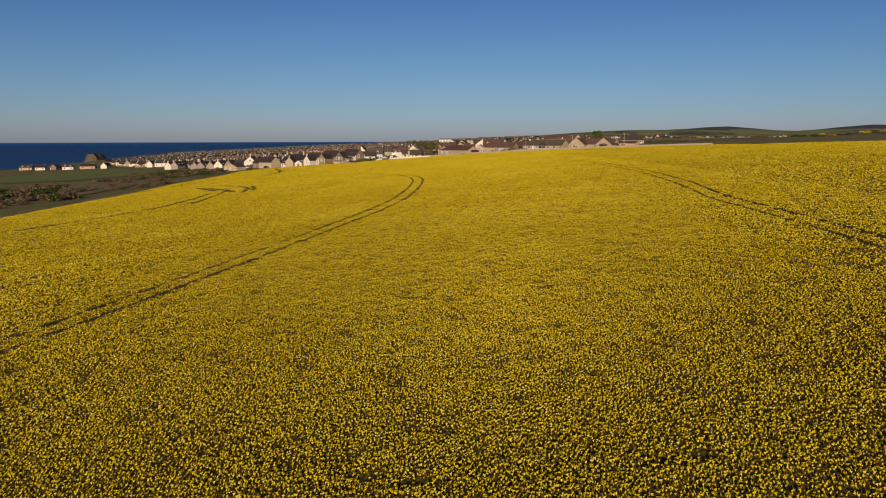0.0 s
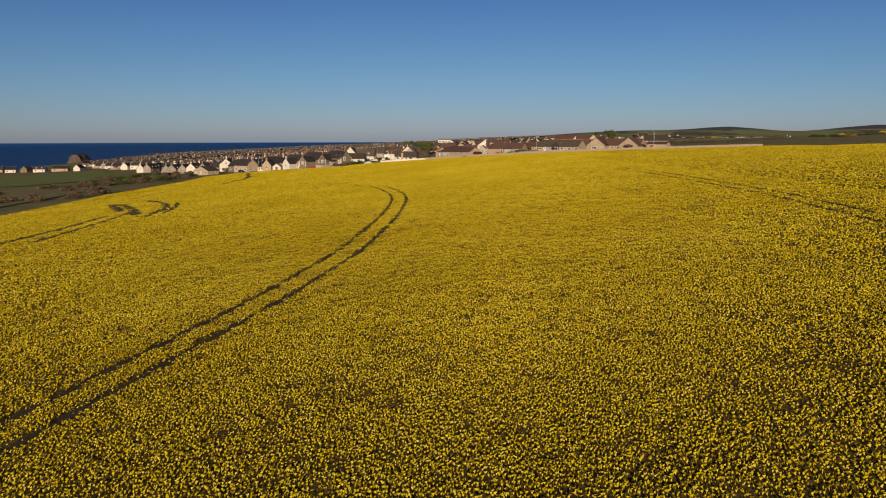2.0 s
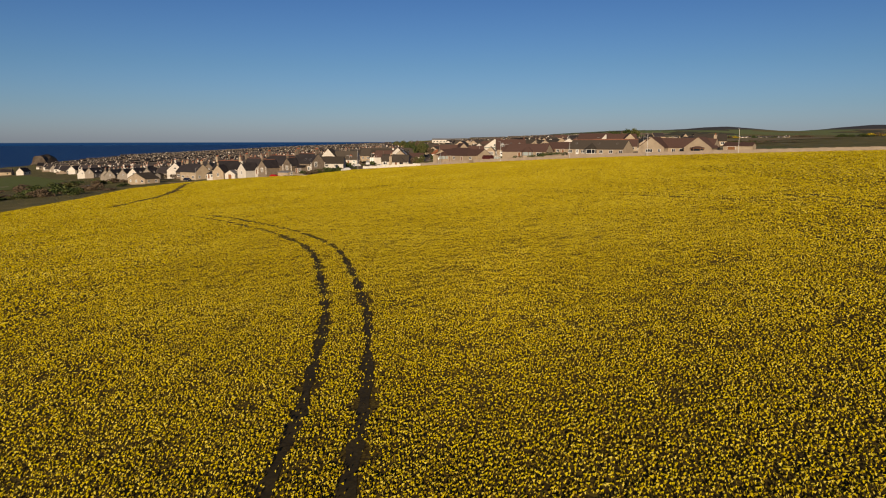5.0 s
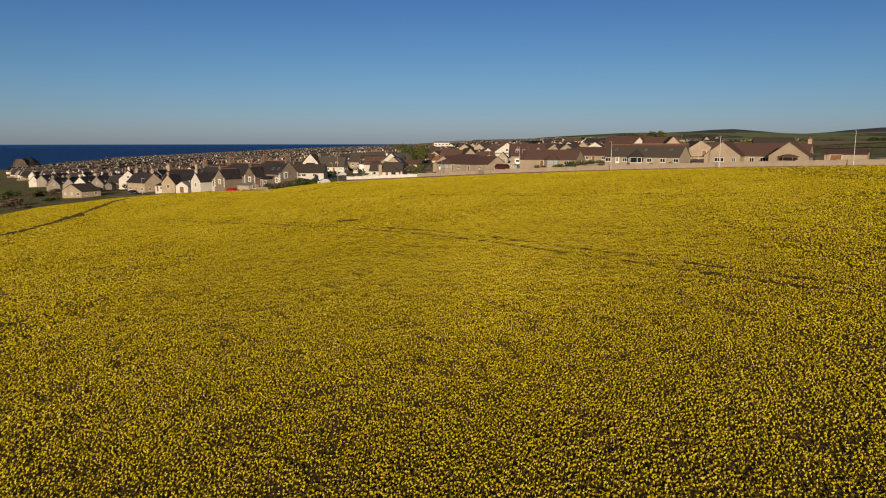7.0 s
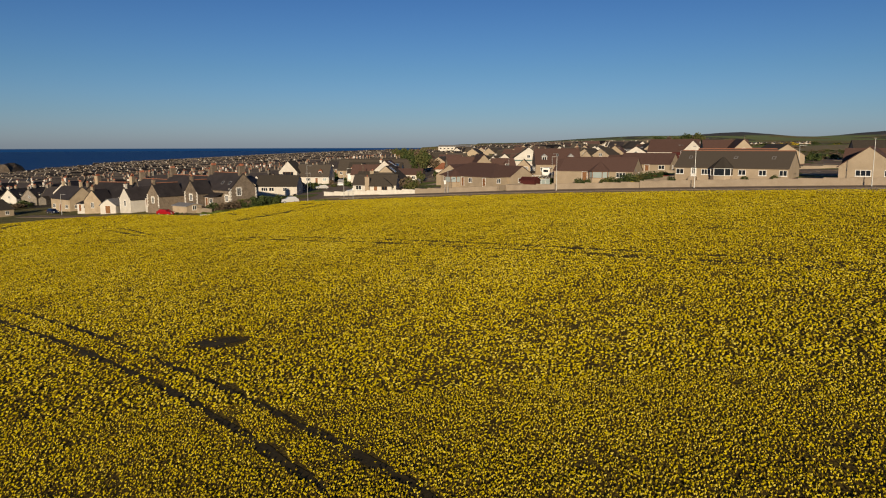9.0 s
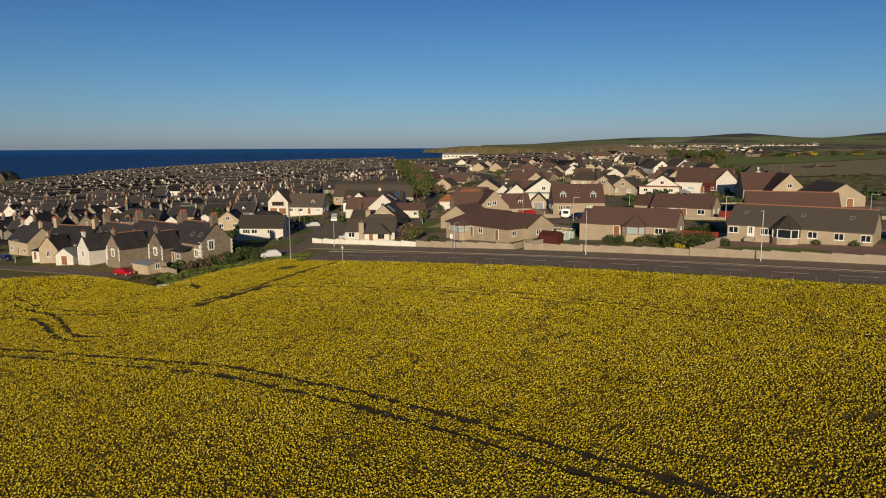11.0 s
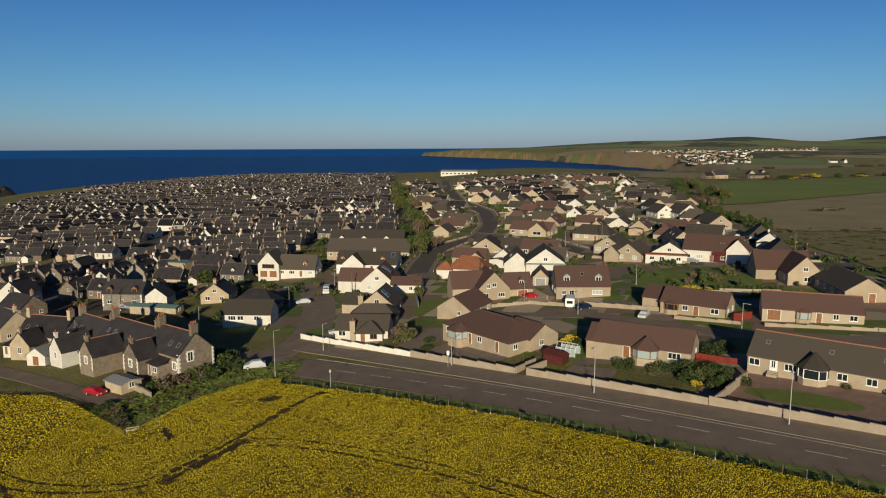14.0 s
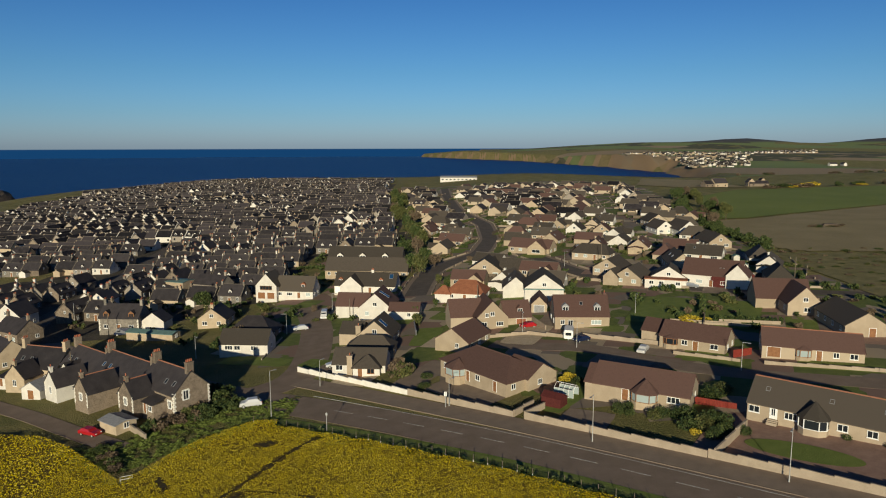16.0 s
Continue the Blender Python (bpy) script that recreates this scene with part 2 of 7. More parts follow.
# ---- the sheet of ground, and the sea ----
def graded(stops):
    """Even steps between stops of (place, step)."""
    out = []
    for (a, s), (b, _) in zip(stops, stops[1:]):
        n = max(1, round((b - a) / s))
        out += [a + (b - a) * i / n for i in range(n)]
    return out + [stops[-1][0]]


def sheet(name, xs, ys, height, material, keep=None, smooth=True):
    verts = [(x, y, height(x, y)) for y in ys for x in xs]
    w = len(xs)
    faces = [(j * w + i, j * w + i + 1, (j + 1) * w + i + 1, (j + 1) * w + i) for j in range(len(ys) - 1) for i in range(w - 1)
             if keep is None or keep((xs[i] + xs[i + 1]) / 2, (ys[j] + ys[j + 1]) / 2)]
    return hang(name, mesh(name, verts, faces, smooth), material)


def ground_material():
    """Rough grass, with ploughed and sown fields inland, gorse banks, woods on the hills with haze tinted in, and
    cliffs by slope.
    """
    m = mat("rough_grass", (0.125, 0.130, 0.032), (0.280, 0.235, 0.092), 0.08, 0.97, 1.0, 40, depth=0.9)
    n, l = m.node_tree.nodes, m.node_tree.links
    p = n["Principled BSDF"]
    geo = n.new("ShaderNodeNewGeometry")
    base = p.inputs["Base Color"].links[0].from_socket

    def layer(base, colour, fac):
        mx = n.new("ShaderNodeMix")
        mx.data_type = "RGBA"
        l.new(fac, mx.inputs["Factor"])
        l.new(base, mx.inputs["A"])
        mx.inputs["B"].default_value = (*colour, 1)
        return mx.outputs["Result"]

    def ramp(socket, lo, hi):
        r = n.new("ShaderNodeMapRange")
        r.inputs["From Min"].default_value, r.inputs["From Max"].default_value = lo, hi
        l.new(socket, r.inputs["Value"])
        return r.outputs[0]

    def times(a, b):
        k = n.new("ShaderNodeMath")
        k.operation = "MULTIPLY"
        l.new(a, k.inputs[0])
        l.new(b, k.inputs[1])
        return k.outputs[0]

    xyz = n.new("ShaderNodeSeparateXYZ")
    l.new(geo.outputs["Position"], xyz.inputs[0])
    wob = n.new("ShaderNodeTexNoise")
    wob.inputs["Scale"].default_value = 0.012
    l.new(geo.outputs["Position"], wob.inputs["Vector"])
    cells = n.new("ShaderNodeTexVoronoi")
    cells.inputs["Scale"].default_value = 0.0028
    l.new(geo.outputs["Position"], cells.inputs["Vector"])
    hue = n.new("ShaderNodeSeparateColor")
    l.new(cells.outputs["Color"], hue.inputs[0])
    inland = times(ramp(xyz.outputs["X"], 330, 420), ramp(xyz.outputs["Y"], 480, 620))
    base = layer(base, (0.19, 0.24, 0.085), times(inland, ramp(hue.outputs["Red"], 0.40, 0.42)))
    base = layer(base, (0.32, 0.245, 0.15), times(inland, ramp(hue.outputs["Green"], 0.70, 0.72)))
    base = layer(base, (0.085, 0.088, 0.048), times(times(inland, ramp(hue.outputs["Blue"], 0.72, 0.74)), ramp(wob.outputs["Fac"], 0.40, 0.45)))
    # wooded hilltops; the bluish tone puts distance haze into their colour
    wood = times(ramp(xyz.outputs["Z"], 68, 80), ramp(xyz.outputs["Y"], 3400, 3600))
    base = layer(base, (0.072, 0.072, 0.080), wood)
    nrm = n.new("ShaderNodeSeparateXYZ")
    l.new(geo.outputs["True Normal"], nrm.inputs[0])
    base = layer(base, (0.34, 0.235, 0.13), ramp(nrm.outputs["Z"], 0.93, 0.80))
    l.new(base, p.inputs["Base Color"])
    return m


xs = graded([(-3400, 250), (-1200, 60), (-600, 14), (-160, 6), (160, 14), (480, 45), (1600, 150), (4300, 150)])
ys = graded([(-700, 60), (-320, 12), (60, 6), (260, 12), (520, 16), (1480, 60), (2600, 110), (4990, 110)])
ground = tagged(sheet("ground", xs, ys, terrain, ground_material(), lambda x, y: x > -1400 or y < 3000), "rough coastal grassland falling to cliffs", "ground", kind="structure")


def sea_material():
    m = bpy.data.materials.new("sea_water")
    m.use_nodes = True
    n, l = m.node_tree.nodes, m.node_tree.links
    p = n["Principled BSDF"]
    p.inputs["Specular IOR Level"].default_value = 0.02
    p.inputs["Roughness"].default_value, p.inputs["IOR"].default_value = 0.35, 1.33
    geo, tex, bp = n.new("ShaderNodeNewGeometry"), n.new("ShaderNodeTexNoise"), n.new("ShaderNodeBump")
    tex.inputs["Scale"].default_value, tex.inputs["Detail"].default_value = 0.08, 6
    bp.inputs["Strength"].default_value, bp.inputs["Distance"].default_value = 1.0, 3.0
    l.new(geo.outputs["Position"], tex.inputs["Vector"])
    drift, swell, hue = n.new("ShaderNodeMapping"), n.new("ShaderNodeTexNoise"), n.new("ShaderNodeMix")
    drift.inputs["Scale"].default_value = (0.0012, 0.006, 1.0)
    swell.inputs["Scale"].default_value, swell.inputs["Detail"].default_value = 1.0, 6
    l.new(geo.outputs["Position"], drift.inputs["Vector"])
    l.new(drift.outputs[0], swell.inputs["Vector"])
    hue.data_type = "RGBA"
    hue.inputs["A"].default_value, hue.inputs["B"].default_value = (0.0015, 0.027, 0.145, 1), (0.0032, 0.046, 0.205, 1)
    l.new(swell.outputs["Fac"], hue.inputs["Factor"])
    l.new(hue.outputs["Result"], p.inputs["Base Color"])
    l.new(tex.outputs["Fac"], bp.inputs["Height"])
    l.new(bp.outputs[0], p.inputs["Normal"])
    return m


sx = graded([(-4900, 200), (4900, 200)])
sy = graded([(-200, 200), (4990, 200)])
tagged(sheet("water", sx, sy, sea_level, sea_material(), lambda x, y: math.hypot(x, y) < 4990 and (x < -300 or y > 500)),
       "deep blue open sea with a light chop", "sea", kind="structure")

# ---- the road along the field ----
RO, RD, RN = Vector((10.0, 120.0)), Vector((0.793, -0.609)), Vector((0.609, 0.793))


def along(s, o):
    """A place s metres down the main road, o metres off the garden walls' line (negative: towards the field)."""
    if o < 0:                     # the road opens out and swings away from the walls towards the junction
        o -= 0.0016 * min(85.0, max(0.0, 25.0 - s)) ** 2 * min(1.0, -o / 14)
    p = RO + RD * s + RN * o
    return p.x, p.y


def strip(name, path, width, material, lift=0.06, label="", category="", step=4.0, thick=0.0, kind="structure", parent=None):
    """A band of that width along a path on the ground, with a skirt."""
    pts = [Vector(p) for p in path]
    fine = []
    for a, b in zip(pts, pts[1:]):
        n = max(1, round((b - a).length / step))
        fine += [a + (b - a) * i / n for i in range(n)]
    fine.append(pts[-1])
    for _ in range(4):
        fine = [fine[0]] + [(fine[i - 1] + fine[i] * 2 + fine[i + 1]) / 4 for i in range(1, len(fine) - 1)] + [fine[-1]]
    verts, faces = [], []
    for i, p in enumerate(fine):
        d = (fine[min(i + 1, len(fine) - 1)] - fine[max(i - 1, 0)]).normalized()
        nrm = Vector((-d.y, d.x)) * width / 2
        for q, dz in ((p + nrm, -0.5), (p + nrm, lift), (p, lift), (p - nrm, lift), (p - nrm, -0.5)):
            verts.append((q.x, q.y, land(q.x, q.y) + dz + (thick if dz > 0 else 0)))
    for i in range(len(fine) - 1):
        for k in range(4):
            a = i * 5 + k
            faces.append((a, a + 1, a + 6, a + 5))
    ob = hang(name, mesh(name, verts, faces), material, parent)
    return tagged(ob, label, category, kind=kind)


def straight(s0, s1, o, n=30):
    return [along(s0 + (s1 - s0) * i / n, o) for i in range(n + 1)]


strip("road", straight(-150, 260, -9.7), 9.2, ASPHALT, 0.05, "worn grey asphalt main road beside the field", "road")
strip("pavement", straight(-50, 260, -2.6), 5.2, FOOTWAY, 0.13, "wide worn asphalt footway with a kerb", "pavement")
strip("verge", straight(-44, 260, -15.7), 3.0, GRASS, 0.10, "mown grass verge between road and fence", "verge")
strip("road", [along(-54, -9), (-33.5, 146), (-32.2, 158), (-33.6, 174), (-36.2, 192), (-41, 211), (-46, 223)], 9.0, ASPHALT, 0.07, "asphalt cul-de-sac running into the houses", "road")


# ---- the rapeseed field ----
LEFT_EDGE = [(-84.2, -445.2), (-88.6, -212.0), (-90.7, -165.4), (-95.0, -95.4), (-106.8, -25.4), (-110.0, 50.0), (-117.0, 100.0), (-107.0, 122.0), (-95.0, 126.5), (-85.3, 125.8), (-76.6, 123.7), (-68.1, 117.9),
             (-59.3, 109.6), (-52.0, 102.6), (-49.6, 104.6), (-47.4, 109.8), (-43.9, 116.1), (-40.0, 120.0), (-35.8, 123.6), (-31.0, 123.2)]


FIELD_RIM = [along(s0, -19.1) for s0 in range(-42, 262, 3)]


def field_right(x):
    """Where the field ends at the fence, north of each x."""
    return np.interp(x, [p[0] for p in FIELD_RIM], [p[1] for p in FIELD_RIM])


def in_field(x, y):
    if x > -31:
        return y < field_right(x) + 0.35 * math.sin(x * 0.9)
    inside = False
    ring = LEFT_EDGE + [(-31, 123), (-31, -445.2)]
    for (ax, ay), (bx, by) in zip(ring, ring[1:] + ring[:1]):
        if (ay > y) != (by > y) and x < (bx - ax) * (y - ay) / (by - ay) + ax:
            inside = not inside
    return inside


# wheel tracks through the crop: centre lines and the gap between the wheels
TRAMS = [
    ([(-32.0, -292), (-24.5, -267), (-19.6, -248), (-14.6, -228), (-9.6, -207), (-6.9, -192), (-6.2, -184), (-5.6, -175), (-5.1, -165), (-4.9, -154), (-5.1, -140), (-6.4, -126), (-8.3, -116), (-9.1, -112),
      (-10.2, -106.5), (-11.7, -100.6), (-14.1, -93.8), (-18.0, -85.0), (-23.7, -74.3), (-33.3, -58.3), (-42.5, -45)], 2.3),
    ([(29.7, -291.5), (31.6, -262), (33.0, -243.8), (34.0, -222), (37.8, -196.1), (40.0, -169.6), (40.7, -129.3), (40.0, -84.8)], 2.2),
    ([(-60, 66), (-52, 63.2), (-48.3, 61.6), (-43.9, 59.5), (-39, 57.3), (-34.3, 55.2), (-23, 50), (-9.5, 40), (-0.5, 32.2), (10, 22), (41.4, -8.5)], 2.3),
]
BARE = [
    # the pair that crosses the middle of the field, wheel by wheel
    ([(-52, 26), (-40, 13.5), (-32.3, 6.6), (-25, 0.2), (-17.7, -7), (-12.2, -12.8), (-8, -17.7), (-4.6, -22.1), (-1.6, -26), (1.8, -31), (4.5, -35.2), (7.1, -39.9), (22, -66), (35, -90)], 0.56),
    ([(-50, 27.5), (-38.2, 14.8), (-30.4, 7.9), (-22.4, 0.5), (-14.9, -7.4), (-10, -12.4), (-6.3, -16.7), (-2.6, -21), (1.9, -27.5), (5, -32.2), (8.8, -38.6), (24, -65), (37, -89)], 0.5),
    # the pair that runs in from the western edge and the trodden strip it meets
    ([(-76, 102), (-70.6, 96.3), (-66.5, 92.3), (-61.7, 88.5), (-57.3, 86.1), (-52.5, 84.4), (-48.1, 83.6), (-44, 83.2), (-40, 84)], 0.5),
    ([(-72, 95), (-66.1, 89.3), (-61.9, 85.7), (-57.5, 83.6), (-52.5, 82.3), (-48.1, 81.7), (-43, 81.4), (-39.4, 82.6)], 0.55),
    ([(-38.6, 84), (-36.4, 88.4), (-34, 91.5), (-31.6, 96.1), (-29.4, 100.4), (-27.3, 105.2), (-24.8, 109.8), (-22, 113.4)], 0.95),
    ([(-37.2, 83.4), (-34.8, 87.8), (-32.4, 90.8), (-30.2, 95)], 1.5),
    ([(-45.4, 102.3), (-42.4, 97.9)], 0.9),
    # the pair that leaves the strip eastwards
    ([(-29.1, 95.4), (-23.8, 94.2), (-19.4, 92.5), (-14, 90), (-8.9, 87.1), (-4, 83.8), (-1.1, 82.2), (3.8, 78.4), (10.4, 72.9), (17.2, 66.8), (22.1, 62.4), (28, 56.9), (31.7, 53.6), (37.4, 49.3), (70, 26.5)], 0.4),
    ([(-29.6, 94), (-24.4, 92), (-20.1, 90.5), (-15.8, 88.4), (-9.7, 85), (-4.9, 82), (-1.1, 79.8), (4.5, 75), (10.5, 69.8), (18, 63.6), (24.1, 58.2), (29.5, 53.2), (33.1, 49.6), (36.4, 46.6), (68, 24.5)], 0.45),
    # the turning loop
    ([(-66.4, 89.8), (-61.9, 86.5), (-57.5, 82), (-53.3, 76.4), (-50, 71.1), (-46.7, 68.3), (-41, 68.2)], 0.75),
    ([(-61.9, 82.8), (-56.9, 77.7), (-52.8, 72.1), (-49.1, 67.6), (-45, 66.2)], 0.8),
    # single wheel lines on the falling western side, widened to take in the shaded crop wall
    ([(-70.8, -195.0), (-65.6, -187.4), (-60.3, -177.3), (-56.2, -164.3), (-56.7, -143.1), (-59.2, -125.1)], 1.5),
    ([(-51.3, -161.1), (-53.4, -139.9), (-57.2, -118.7)], 1.2),
    ([(-48.6, -133.6), (-50.4, -123.6), (-53.1, -112.0), (-59.0, -98.6), (-66.3, -86.6), (-70.2, -81.9)], 1.7),
    ([(-47.3, -129.0), (-50.8, -114.5), (-54.6, -102.8), (-56.4, -98.6)], 1.2),
    ([(-61.6, -114.5), (-64.8, -108.1), (-71.1, -97.1), (-75.9, -86.5)], 1.7),
    ([(-52.9, -127.2), (-61.0, -110.0), (-68.3, -97.2), (-73.2, -89.3)], 1.9),
    ([(-79.9, -69.9), (-82.7, -48.5), (-82.4, -38.1)], 1.2),
    ([(-76, -2), (-76.8, 14), (-76.9, 26), (-79.5, 40), (-82.6, 53), (-89, 76), (-96.5, 102), (-98, 116)], 1.9),
]


def sampled(path, step=0.8):
    pts = [Vector(p) for p in path]
    out = []
    for a, b in zip(pts, pts[1:]):
        n = max(1, round((b - a).length / step))
        out += [a + (b - a) * i / n for i in range(n)]
    out.append(pts[-1])
    for _ in range(12):
        out = [out[0]] + [(out[i - 1] + out[i] * 2 + out[i + 1]) / 4 for i in range(1, len(out) - 1)] + [out[-1]]
    return out


tracks = []                       # sampled wheel lines: points and half widths
for path, gauge in TRAMS:
    mid = sampled(path)
    for side in (-1, 1):
        line = []
        for i, p in enumerate(mid):
            d = (mid[min(i + 1, len(mid) - 1)] - mid[max(i - 1, 0)]).normalized()
            line.append(p + Vector((-d.y, d.x)) * side * gauge / 2)
        tracks.append((line, 0.32))
for path, width in BARE:
    tracks.append((sampled(path), width / 2))
CELL = 0.1
trodden = {}
for line, half in tracks:
    for a, b in zip(line, line[1:]):
        for k in range(8):
            p = a + (b - a) * k / 8
            h = half * max(0.15, 0.8 + 1.5 * noise.noise((p.x * 0.8, p.y * 0.8, 0)))
            r = int(h / CELL) + 1
            ci, cj = int(p.x / CELL), int(p.y / CELL)
            for i in range(ci - r, ci + r + 1):
                for j in range(cj - r, cj + r + 1):
                    if (i * CELL - p.x) ** 2 + (j * CELL - p.y) ** 2 < h * h:
                        trodden[i, j] = True
GAPS = ((-82.2, 52.5, 2.6, 3.4), (-14.0, -2.9, 1.9, 1.5), (-30.8, 112.2, 2.2, 1.4))
for cx, cy, rx, ry in GAPS:
    for i in range(int((cx - rx) / CELL), int((cx + rx) / CELL)):
        for j in range(int((cy - ry) / CELL), int((cy + ry) / CELL)):
            if ((i * CELL - cx) / rx) ** 2 + ((j * CELL - cy) / ry) ** 2 < 1:
                trodden[i, j] = True


def canopy_material():
    """Leaves and stems below the flowers: olive brown, with the shade between single plants painted darker."""
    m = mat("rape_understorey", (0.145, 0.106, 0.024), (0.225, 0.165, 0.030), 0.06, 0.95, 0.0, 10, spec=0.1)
    n, l = m.node_tree.nodes, m.node_tree.links
    p = n["Principled BSDF"]
    base = p.inputs["Base Color"].links[0].from_socket
    geo = n.new("ShaderNodeNewGeometry")
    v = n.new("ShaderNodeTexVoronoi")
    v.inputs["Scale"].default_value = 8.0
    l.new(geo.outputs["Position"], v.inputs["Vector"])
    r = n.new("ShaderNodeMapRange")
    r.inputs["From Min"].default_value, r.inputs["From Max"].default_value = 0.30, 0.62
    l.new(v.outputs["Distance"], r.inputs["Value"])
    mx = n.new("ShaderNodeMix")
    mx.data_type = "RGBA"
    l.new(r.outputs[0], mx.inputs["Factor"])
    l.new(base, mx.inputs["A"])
    # darker brown stands for shade in the gaps
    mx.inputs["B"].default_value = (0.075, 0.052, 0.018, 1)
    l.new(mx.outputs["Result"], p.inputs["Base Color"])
    return m


fx = graded([(-122, 3), (-20, 3), (200, 6)])
fy = graded([(-430, 6), (-300, 3), (131, 3)])
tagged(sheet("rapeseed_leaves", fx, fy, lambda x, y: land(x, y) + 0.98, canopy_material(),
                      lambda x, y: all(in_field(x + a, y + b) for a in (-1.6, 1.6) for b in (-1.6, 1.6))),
                "stems and leaves of the rapeseed crop, gap shade painted dark", "crop", kind="stuff")
# soil laid at crop height; its dark colour includes the shade inside the trench
SHADED_SOIL = mat("trodden_soil_with_shade", (0.026, 0.019, 0.008), (0.075, 0.056, 0.020), 0.8, 0.98, 0.3, 8)
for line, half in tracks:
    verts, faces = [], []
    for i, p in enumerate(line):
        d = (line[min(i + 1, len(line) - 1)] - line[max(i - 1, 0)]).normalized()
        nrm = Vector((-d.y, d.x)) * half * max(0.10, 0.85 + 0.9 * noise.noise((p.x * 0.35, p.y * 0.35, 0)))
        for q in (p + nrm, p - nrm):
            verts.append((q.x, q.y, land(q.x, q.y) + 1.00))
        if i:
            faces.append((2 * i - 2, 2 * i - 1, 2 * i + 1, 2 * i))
    tagged(hang("wheel_track", mesh("wheel_track", verts, faces), SHADED_SOIL), "trodden wheel track through the rapeseed, darkened for trench shade", "wheel track", kind="structure")

# gaps in the crop: flat dark patches that paint in the hole's shade
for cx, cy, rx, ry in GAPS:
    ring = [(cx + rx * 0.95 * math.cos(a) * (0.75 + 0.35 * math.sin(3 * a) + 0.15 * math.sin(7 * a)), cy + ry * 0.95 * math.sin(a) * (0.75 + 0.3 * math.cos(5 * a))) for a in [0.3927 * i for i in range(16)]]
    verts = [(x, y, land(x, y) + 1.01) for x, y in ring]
    tagged(hang("bare_patch", mesh("bare_patch", verts, [tuple(range(16))]), SHADED_SOIL), "bare gap in the rapeseed crop, its shade painted dark", "bare patch", kind="structure")


def flower_material():
    m = bpy.data.materials.new("rape_flowers")
    m.use_nodes = True
    n, l = m.node_tree.nodes, m.node_tree.links
    p = n["Principled BSDF"]
    p.inputs["Roughness"].default_value, p.inputs["Specular IOR Level"].default_value = 0.9, 0.03
    geo = n.new("ShaderNodeNewGeometry")
    r = n.new("ShaderNodeValToRGB")
    e = r.color_ramp.elements
    e[0].position, e[0].color = 0.0, (0.150, 0.100, 0.016, 1)
    e[1].position, e[1].color = 1.0, (0.62, 0.52, 0.080, 1)
    for pos, col in ((0.16, (0.27, 0.190, 0.010, 1)), (0.36, (0.440, 0.345, 0.004, 1)), (0.70, (0.53, 0.425, 0.006, 1))):
        k = e.new(pos)
        k.color = col
    big = n.new("ShaderNodeTexNoise")
    big.inputs["Scale"].default_value, big.inputs["Detail"].default_value = 0.07, 5
    l.new(geo.outputs["Position"], big.inputs["Vector"])
    a = n.new("ShaderNodeMath")
    a.operation, a.inputs[1].default_value, a.inputs[2].default_value = "MULTIPLY_ADD", 0.50, -0.25
    l.new(big.outputs["Fac"], a.inputs[0])
    s = n.new("ShaderNodeMath")
    s.operation = "ADD"
    l.new(a.outputs[0], s.inputs[0])
    l.new(geo.outputs["Random Per Island"], s.inputs[1])
    l.new(s.outputs[0], r.inputs["Fac"])
    l.new(r.outputs["Color"], p.inputs["Base Color"])
    return m


FLOWERS = flower_material()


def land_of(x, y):
    """land() for whole arrays, south of y = 250."""
    z = np.where(x > 0, 4.95 + 12.5 * (1 - np.exp(-np.maximum(x, 0) * 0.085 / 12.5)), 4.95 - 60 * (1 - np.exp(np.minimum(x, 0) * 0.08 / 60)))
    return z + 0.6 * np.exp(-((y + 138) / 85) ** 2)


def field_mask(x, y):
    hit = np.zeros(x.shape, bool)
    ring = LEFT_EDGE + [(-31, 123), (-31, -445.2)]
    for (ax, ay), (bx, by) in zip(ring, ring[1:] + ring[:1]):
        if ay != by:
            hit ^= ((ay > y) != (by > y)) & (x < (bx - ax) * (y - ay) / (by - ay) + ax)
    east = y < field_right(x) + 0.35 * np.sin(x * 0.9)
    return np.where(x > -31, east, hit)


worn = np.zeros((3400, 5800), bool)          # cells of 0.1 m from (-130, -440)
for i, j in trodden:
    if 0 <= i + 1300 < 3400 and 0 <= j + 4400 < 5800:
        worn[i + 1300, j + 4400] = True


